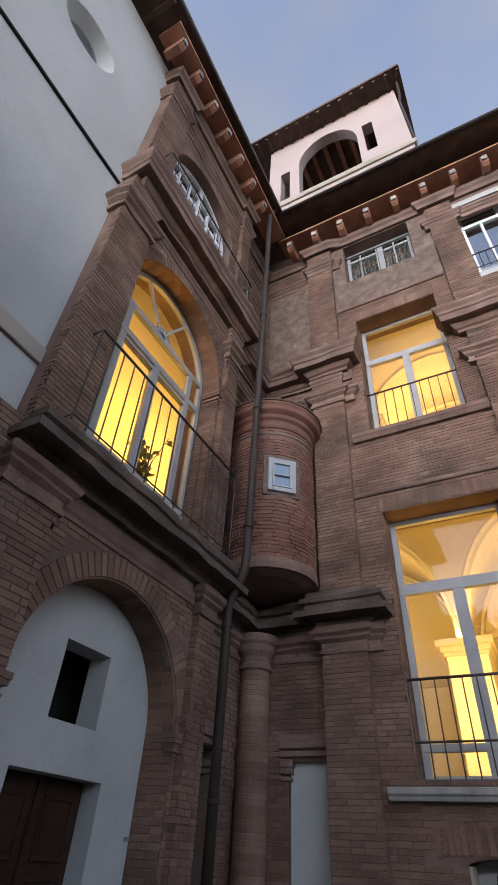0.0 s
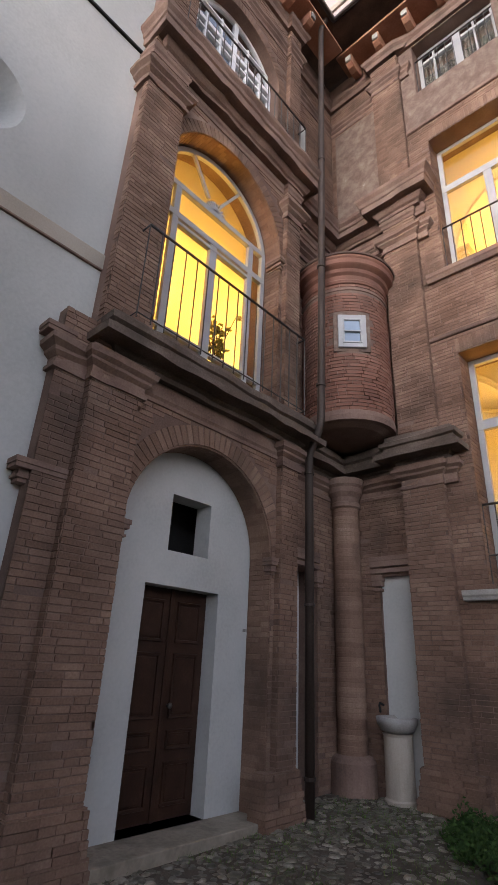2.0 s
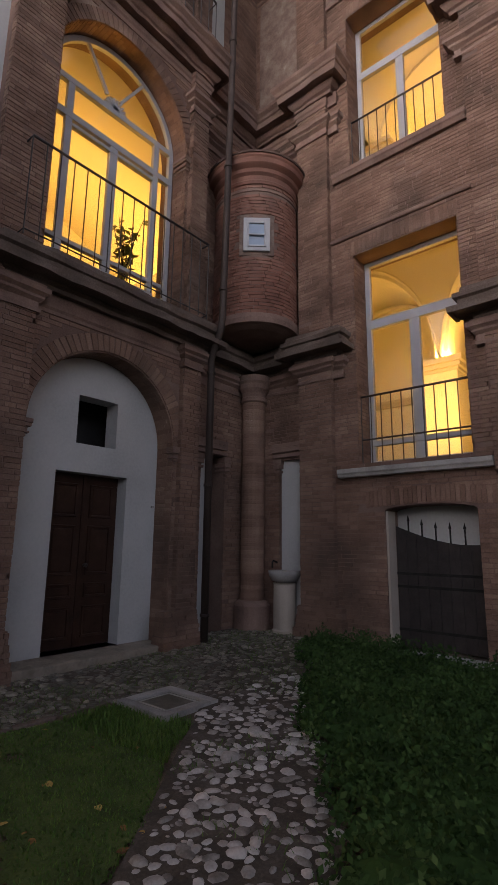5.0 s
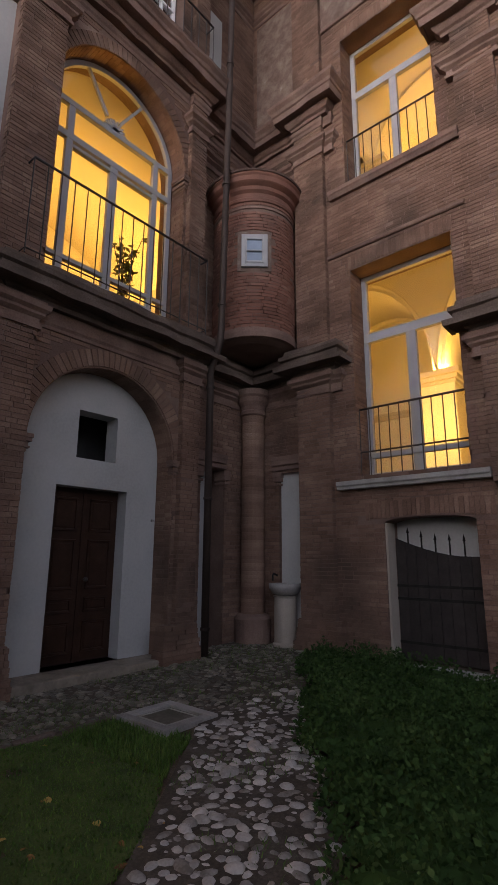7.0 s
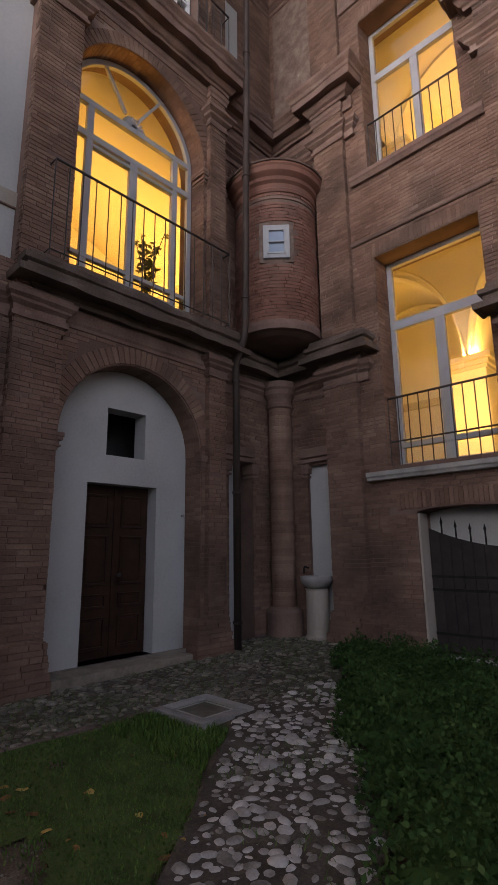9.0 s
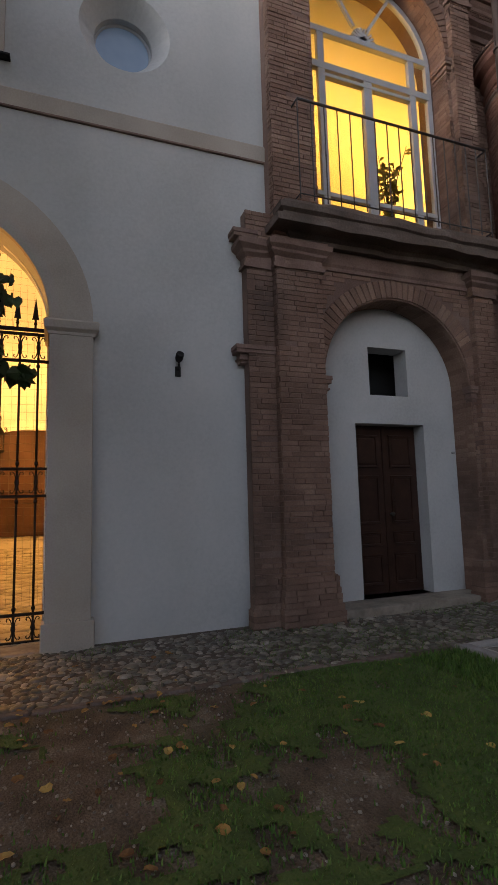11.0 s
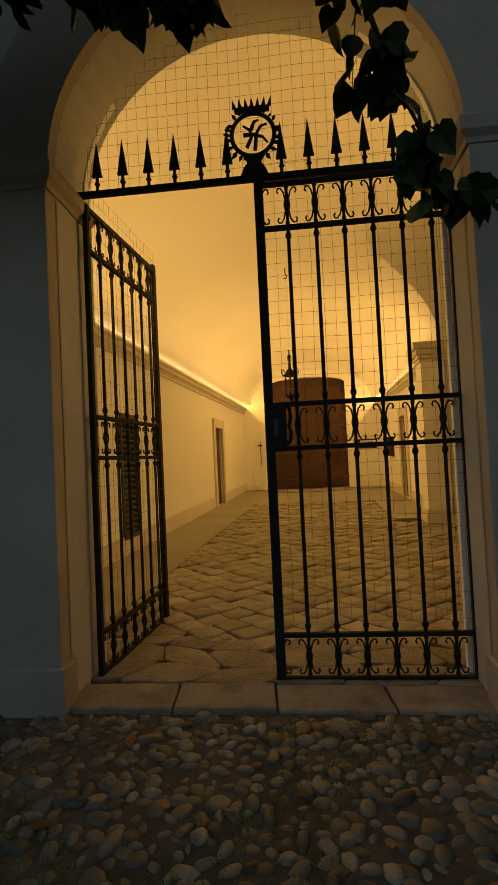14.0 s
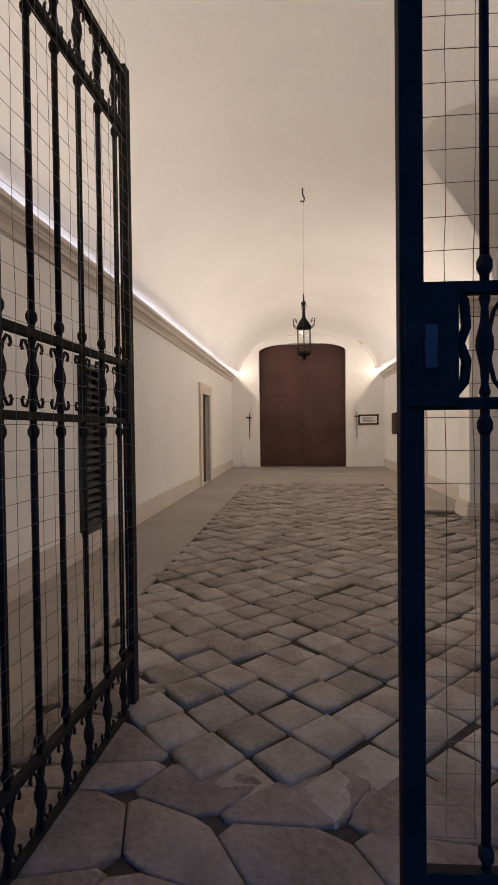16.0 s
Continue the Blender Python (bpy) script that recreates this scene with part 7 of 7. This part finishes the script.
tagged(new("turf", raw("turf", tm, M["turf"], True)), "mossy green turf over the soil", "grass", kind="stuff")
gm = Mesh()
for _ in range(95000):
    x, y = rg2.uniform(-1.9, 2.0), rg2.uniform(-1.5, 3.0)
    if not in_lawn(x, y):
        continue
    green = greenness(x, y) + 0.35
    if rg2.random() > max(0.02, min(1.0, green)):
        continue
    edge = 1.5 if y > 2.35 else 0.75
    a, hgt = rg2.uniform(0, 6.28), rg2.uniform(0.018, 0.045) * edge
    b, w = Vector((math.cos(a), math.sin(a), 0)), rg2.uniform(0.0025, 0.0055)
    s = Vector((-b.y, b.x, 0)) * w
    p = Vector((x, y, ground_z(x, y) - 0.01))
    t = p + b * hgt * rg2.uniform(0.2, 0.8) + Vector((0, 0, hgt))
    mid = p.lerp(t, 0.5) + Vector((0, 0, hgt * 0.15))
    gm.add([p - s, p + s, mid + s * 0.8, mid - s * 0.8, t], [(0, 1, 2, 3), (3, 2, 4)])
tagged(new("grass", raw("grass", gm, M["grass"])), "short dark green lawn grass", "grass", kind="stuff")

# ---- ground-cover shrubs right of the path ----
bm_ = Mesh()


def in_bush(x, y):
    c, a = path_u(x, y)
    e = 0.87 + 0.06 * math.sin(a * 2.3) + 0.04 * math.sin(a * 6.1)
    return c > e and x < 4.5 and y < 6.25 - 0.35 * max(0, min(1, (x + 0.9) / 1.2)) + 0.1 * math.sin(x * 3) and y > -1.5 and x > -1.9


def bush_h(x, y):
    c, a = path_u(x, y)
    k = min(1.0, max(0.0, (c - 0.84) / 0.22))
    return (0.17 + 0.15 * noise.noise((x * 1.7, y * 1.7, 1)) + 0.14 * noise.noise((x * 5, y * 5, 2))) * (0.45 + 0.55 * k)


hm = Mesh()
step = 0.12
cells = {}
for i in range(54):
    for j in range(66):
        x, y = -2.0 + i * step, -1.6 + j * step
        if in_bush(x, y):
            cells[i, j] = len(hm.v)
            hm.v.append((x, y, ground_z(x, y) + 0.5 * bush_h(x, y)))
hm.f = [(cells[i, j], cells[i + 1, j], cells[i + 1, j + 1], cells[i, j + 1]) for i, j in cells if (i + 1, j) in cells and (i, j + 1) in cells and (i + 1, j + 1) in cells]
under = hm.data("shrub_shade", M["bush"])
for _ in range(120000):
    x, y = rg2.uniform(-2.0, 3.6), rg2.uniform(-1.0, 6.4)
    if not in_bush(x, y):
        continue
    hb = bush_h(x, y)
    p = Vector((x, y, ground_z(x, y) + hb * rg2.uniform(0.25, 1.12)))
    d = Vector((rg2.uniform(-1, 1), rg2.uniform(-1, 1), rg2.uniform(-0.2, 1.0))).normalized()
    s = d.cross(Vector((rg2.uniform(-1, 1), rg2.uniform(-1, 1), 0.3))).normalized()
    L = rg2.uniform(0.02, 0.056)
    bm_.add([p, p + d * L * 0.45 + s * L * 0.3, p + d * L, p + d * L * 0.45 - s * L * 0.3], [(0, 1, 2, 3)])
sh = thing("ground_cover", "dense low dark green ground-cover shrubs", "shrub", (0, 0, 0), kind="stuff")
o = new("shade", under)
o.parent = sh
o = new("foliage", raw("foliage", bm_, M["bush"]))
o.parent = sh

# weeds along joints
wm = Mesh()
for _ in range(26000):
    x, y = rg2.uniform(-3.4, 1.6), rg2.uniform(-3, 6.5)
    if not (in_path(x, y) or in_band(x, y) or in_corner(x, y)) or in_hole(x, y):
        continue
    if noise.noise((x * 1.1, y * 1.1, 7)) < (-0.15 if in_corner(x, y) or y > 1.0 and x < -1.95 else 0.12):
        continue
    a, hgt = rg2.uniform(0, 6.28), rg2.uniform(0.02, 0.045)
    b = Vector((math.cos(a), math.sin(a), 0))
    s = Vector((-b.y, b.x, 0)) * 0.004
    p = Vector((x, y, ground_z(x, y)))
    wm.add([p - s, p + s, p + b * hgt + Vector((0, 0, hgt))], [(0, 1, 2)])
tagged(new("weeds", raw("weeds", wm, M["grass"])), "small weeds growing between the cobbles", "weeds", kind="stuff")

# fallen leaves
dl = []
for k in range(4):
    m, r = Mesh(), random.Random(40 + k)
    n = 10
    rim = [(0.5 * math.cos(2 * math.pi * i / n) * r.uniform(0.8, 1.1) * (1.25 if i == 0 else 1), 0.4 * math.sin(2 * math.pi * i / n) * r.uniform(0.8, 1.1), r.uniform(0.0, 0.16)) for i in range(n)]
    m.add([(0, 0, 0.02)] + rim, [(0, 1 + i, 1 + (i + 1) % n) for i in range(n)])
    dl.append(m.data("fallen_leaf", M["dry"]))
nl = 0
while nl < 290:
    x, y = rg2.uniform(-3.3, 1.2), rg2.uniform(-3.6, 2.6)
    c, a = path_u(x, y)
    if c > 0.1 or (x < -2.0 and rg2.random() < 0.8) or (y > 0.6 and rg2.random() < 0.72) or (x > 0.2 and rg2.random() < 0.5):
        continue
    s = rg2.uniform(0.035, 0.075)
    o = tagged(new("fallen_leaf", dl[nl % 4]), "dry yellow-brown fallen leaf on the soil", "leaf", "fallen leaves")
    o.matrix_basis = Matrix.LocRotScale((x, y, ground_z(x, y) + (0.016 if x < -2 else 0.004)), Euler((rg2.uniform(-0.25, 0.25), rg2.uniform(-0.25, 0.25), rg2.uniform(0, 6.28))), (s, s, s))
    nl += 1
# pebbles and crumbs on the soil
pmx = Mesh()
for _ in range(5200):
    x, y = rg2.uniform(-1.9, 1.5), rg2.uniform(-4.0, 1.8)
    c, a = path_u(x, y)
    if c > -0.05:
        continue
    s = rg2.uniform(0.006, 0.02)
    d = PEBBLES[rg2.randrange(6)]
    m = Matrix.LocRotScale((x, y, ground_z(x, y) - 0.004), Euler((0, 0, rg2.uniform(0, 6))), (s, s * 0.8, s * 0.6))
    pmx.add([m @ v.co for v in d.vertices], [tuple(p.vertices) for p in d.polygons])
tagged(new("gravel", raw("gravel", pmx, M["cobble_dark"])), "scattered small stones on the soil", "gravel", kind="stuff")

# ---- passage paving ----
walkway = solid("walkway_left", Mesh().box(0.0, HS, HL, -1.57, -0.1, 0.004).placed(HALL), M["walkway"], "smooth stone walkway along the passage wall", "pavement")
solid("walkway_right", Mesh().box(6.75, HS, 1.6, HR, -0.1, 0.004).placed(HALL), M["walkway"], "smooth stone walkway along the passage wall", "pavement")
solid("paving_far", Mesh().box(10.6, HS + 0.3, -1.57, 1.6, -0.1, 0.0).placed(HALL), M["walkway"], "worn smooth paving before the portal", "pavement")
solid("paving_cross_stone", Mesh().box(12.9, 13.15, -1.55, 1.58, -0.05, 0.008).placed(HALL), M["stone"], "pale stone strip across the paving", "pavement", bevel=0.006)


def sett_data(seed):
    r, m = random.Random(seed), Mesh()
    c = [(-0.5, -0.5), (0.5, -0.5), (0.5, 0.5), (-0.5, 0.5)]
    c = [(a + r.uniform(-0.03, 0.03), b + r.uniform(-0.03, 0.03)) for a, b in c]
    rings = [(1.0, -1.0), (1.0, 0.0), (0.94, 0.12), (0.74, 0.2)]
    m.v = [(x * k, y * k, z + (r.uniform(-0.06, 0.06) if k < 1 else 0)) for k, z in rings for x, y in c] + [(0, 0, 0.22)]
    m.f = [(a * 4 + i, a * 4 + (i + 1) % 4, (a + 1) * 4 + (i + 1) % 4, (a + 1) * 4 + i) for a in range(3) for i in range(4)] + [(12 + i, 12 + (i + 1) % 4, 16) for i in range(4)]
    return m.data("sett", M["sett"], True)


def in_setts(s, w):
    return s > 0.3 + max(0.0, -w - 0.45) * 0.85 + 0.05 * math.sin(w * 9)


SETTS = [sett_data(i) for i in range(6)]
rest, ns = Mesh(), 0
STEP = 0.235
for i in range(-60, 90):
    for j in range(-60, 90):
        a, b = i * STEP + (rg2.uniform(-0.012, 0.012)), j * STEP + (rg2.uniform(-0.012, 0.012))
        s, w = 0.9 + (a + b) * 0.7071, (a - b) * 0.7071
        right = 1.6 if s > 6.3 else 2.4
        if not (in_setts(s, w) and s < 10.6 and -1.6 < w < right):
            continue
        d = SETTS[rg2.randrange(6)]
        loc = HALL @ Vector((s, w, -0.012 + rg2.uniform(-0.012, 0.008)))
        k = STEP - 0.008
        m = Matrix.LocRotScale(loc, Euler((rg2.uniform(-0.04, 0.04), rg2.uniform(-0.04, 0.04), -AX + math.pi / 4 + rg2.uniform(-0.03, 0.03))), (k * rg2.uniform(0.95, 1.0), k * rg2.uniform(0.95, 1.0), 0.085))
        if ns < 300 and s < 5.2:
            o = new("sett", d)
            o.parent, o.matrix_basis = hall_floor, m
            ns += 1
        else:
            rest.add([m @ v.co for v in d.vertices], [tuple(p.vertices) for p in d.polygons])
o = new("setts", raw("setts", rest, M["sett"], True))
o.parent = hall_floor
tagged(o, kind="stuff")
# uneven worn flags just inside the gate
gs, gw = [-0.29, 0.0, 0.26, 0.5, 0.8, 1.12, 1.46], [-1.95 + 0.47 * i for i in range(9)]
node = {(i, j): (a + (rg2.uniform(-0.09, 0.09) if 0 < i else 0), b + rg2.uniform(-0.1, 0.1) + (0.16 if i % 2 else 0)) for i, a in enumerate(gs) for j, b in enumerate(gw)}
for i in range(6):
    for j in range(8):
        q = [node[i, j], node[i, j + 1], node[i + 1, j + 1], node[i + 1, j]]
        cs, cw2 = sum(p[0] for p in q) / 4, sum(p[1] for p in q) / 4
        if cw2 > 1.95 or cw2 < -1.75 and i > 2 or in_setts(cs - 0.1, cw2):
            continue
        # corners cut, edges worn round
        rim = []
        for k in range(4):
            a, b, c = Vector(q[k - 1]), Vector(q[k]), Vector(q[(k + 1) % 4])
            rim += [b.lerp(a, rg2.uniform(0.1, 0.2)), b.lerp(c, rg2.uniform(0.1, 0.2))]
        lift, n = rg2.uniform(-0.006, 0.003), 8
        fl = Mesh()
        for k_, h_ in ((0.99, -0.08), (0.988, -0.009), (0.972, -0.001), (0.9, 0.001)):
            fl.v += [HALL @ Vector((cs + (p.x - cs) * k_, cw2 + (p.y - cw2) * k_, h_ + lift + (rg2.uniform(-0.002, 0.002) if h_ > -0.05 else 0))) for p in rim]
        fl.v.append(HALL @ Vector((cs, cw2, 0.003 + lift)))
        fl.f = [(r * n + k, r * n + (k + 1) % n, (r + 1) * n + (k + 1) % n, (r + 1) * n + k) for r in range(3) for k in range(n)] + [(3 * n + k, 3 * n + (k + 1) % n, 4 * n) for k in range(n)]
        part("flagstone", fl, M["flag"], hall_floor, smooth=True)

# ---- brickwork of the wings ----
rb1 = random.Random(77)
set_bricks(LEFT, lay_bricks(LEFT, 2.45, 4.72, 0.06, 13.4, left_holes, rb1), wing_left, "brick", (2.45, 4.72, 2.6, 4.0), arcs=((door_arch, 0.22, 44), (win_arch, 0.2, 46), (top_arch, 0.2, 40)))
set_bricks(LEFT, lay_bricks(LEFT, 1.56, 1.88, 0.42, 4.6, (), rb1), wing_left, "brick")
PF = Face((-3.2, 0), (0, 1), (1, 0))
set_bricks(PF, lay_bricks(PF, 1.88, 2.45, 0.42, 13.4, (), rb1), pil_left, "brick", (1.88, 2.45, 0.4, 3.95))
PS = Face((0, 1.88), (1, 0), (0, -1))
set_bricks(PS, lay_bricks(PS, -3.3, -3.2, 0.42, 13.4, (), rb1), pil_left, "brick")
PS2 = Face((0, 2.45), (-1, 0), (0, 1))
set_bricks(PS2, lay_bricks(PS2, 3.2, 3.3, 0.42, 13.4, (), rb1), pil_left, "brick")
PB = Face((-3.21, 0), (0, 1), (1, 0))
set_bricks(PB, lay_bricks(PB, 4.72, 5.05, 0.42, 13.4, (), rb1), pil_left_b, "brick", (4.7, 5.06, 0.4, 3.95))
PBs = Face((0, 4.72), (1, 0), (0, -1))
set_bricks(PBs, lay_bricks(PBs, -3.3, -3.21, 0.42, 13.4, (), rb1), pil_left_b, "brick")
set_bricks(CORNER_L, lay_bricks(CORNER_L, 5.06, 6.74, 0.1, 13.4, [niche_l], rb1), wall_corner_left, "brick", (5.1, 6.7, 0.4, 3.6))
set_bricks(CORNER_R, lay_bricks(CORNER_R, -3.6, -2.42, 0.1, 13.4, [niche_r], rb1), wall_corner_right, "brick", (-3.5, -2.4, 0.4, 3.9))
PR = Face((0, 6.5), (1, 0), (0, -1))
set_bricks(PR, lay_bricks(PR, -2.419, -1.83, 0.42, 13.4, (), rb1), pil_right, "brick", (-2.5, -1.8, 0.4, 4.0))
PRs = Face((-2.419, 0), (0, -1), (-1, 0))
set_bricks(PRs, lay_bricks(PRs, -6.74, -6.5, 0.42, 13.4, (), rb1), pil_right, "brick")
PRe = Face((-1.83, 0), (0, 1), (1, 0))
set_bricks(PRe, lay_bricks(PRe, 6.5, 6.6, 0.42, 13.4, (), rb1), pil_right, "brick")
set_bricks(RIGHT, lay_bricks(RIGHT, -1.83, 0.44, 0.08, 11.0, right_holes, rb1), wing_right, "brick", (-1.83, 0.44, 1.9, 6.0))
set_bricks(RIGHT, lay_bricks(RIGHT, 0.98, 4.2, 0.08, 13.4, right_holes, rb1), wing_right, "brick")
set_bricks(RIGHT, lay_bricks(RIGHT, 0.44, 0.98, 0.08, 2.3, (), rb1), wing_right, "brick")
PFAR = Face((0, 6.5), (1, 0), (0, -1))
set_bricks(PFAR, lay_bricks(PFAR, 0.44, 0.98, 2.3, 13.4, (), rb1), pil_far, "brick", (0.4, 1.0, 2.3, 8.0))
PFs = Face((0.44, 0), (0, -1), (-1, 0))
set_bricks(PFs, lay_bricks(PFs, -6.6, -6.5, 2.3, 13.4, (), rb1), pil_far, "brick")
# soldier courses over the openings of the right wing
for u0, u1, zc, sag in ((-1.34, 0.42, 2.02, 0.05), (-1.46, 0.2, 6.03, 0.0), (-1.48, 0.15, 10.63, 0.0)):
    n = round((u1 - u0) / 0.064)
    row = []
    for i in range(n):
        u = u0 + (u1 - u0) * (i + 0.5) / n
        k = (u - (u0 + u1) / 2) / ((u1 - u0) / 2)
        row.append((u, zc + sag * (1 - k * k) + rb1.uniform(-0.006, 0.006), 0.006 + rb1.uniform(-0.003, 0.003), 0.056, 0.235 + rb1.uniform(-0.015, 0.01)))
    set_bricks(RIGHT, row, wing_right, "brick", (-1.5, 0.45, 0.0, 11.0))
# reveals of the openings
for h, fc, dep in ((low_win, "right", 0.3), (up_win, "right", 0.3)):
    for u, n_ in ((h.u0, 1), (h.u1, -1)):
        f = Face((u, 0), (0, 1), (n_, 0)) if n_ > 0 else Face((u, 0), (0, -1), (n_, 0))
        a, b = (6.6, 6.94) if n_ > 0 else (-6.94, -6.6)
        set_bricks(f, lay_bricks(f, a, b, h.z0, h.z1, (), rb1), wing_right, "brick", proud=0.006)
f = Face((0, win_arch.u1), (1, 0), (0, -1))
set_bricks(f, lay_bricks(f, -3.59, -3.3, 4.75, 7.45, (), rb1), wing_left, "brick", proud=0.006)
f = Face((0, door_arch.u1 - 0.012), (1, 0), (0, -1))
set_bricks(f, lay_bricks(f, -3.63, -3.3, 0.1, 2.72, (), rb1), wing_left, "brick", proud=0.006)
# brick soffits of the arches
for h, g0, g1, deep in ((win_arch, -0.02, 0.006, -0.29), (door_arch, 0.0, 0.019, -0.335)):
    sof_m, nn = Mesh(), 48
    for i in range(nn):
        t0, t1 = math.pi * (i + 0.05) / nn, math.pi * (i + 0.95) / nn
        for d0, d1 in (((-0.01, -0.13), (-0.14, deep)) if i % 2 else ((-0.01, -0.07), (-0.08, deep))):
            q = [LEFT.p(h.c - (h.r - g) * math.cos(t), h.z1 + (h.rise - g) * math.sin(t), d0) for t, g in ((t0, g0), (t1, g0), (t1, g1), (t0, g1))]
            sof_m.prism(q, LEFT.n * (d1 - d0))
    ob = new("brickwork", raw("brickwork", sof_m, M["brick"]))
    ob.parent = wing_left
    tagged(ob, kind="stuff")
# rendered patches of the top storey
solid("rubble_panel", Mesh().box(-1.83, 0.44, 6.585, 6.6, 11.05, 11.94).box(-1.83, -1.54, 6.585, 6.6, 11.94, 13.4).box(0.01, 0.44, 6.585, 6.6, 11.94, 13.4), M["rubble"], "rough rubble and mortar patching of the top storey", "wall")
solid("rubble_panel_corner", Mesh().box(-3.5, -2.43, 6.725, 6.74, 9.6, 12.55), M["rubble"], "rough rubble and mortar patching in the corner", "wall")
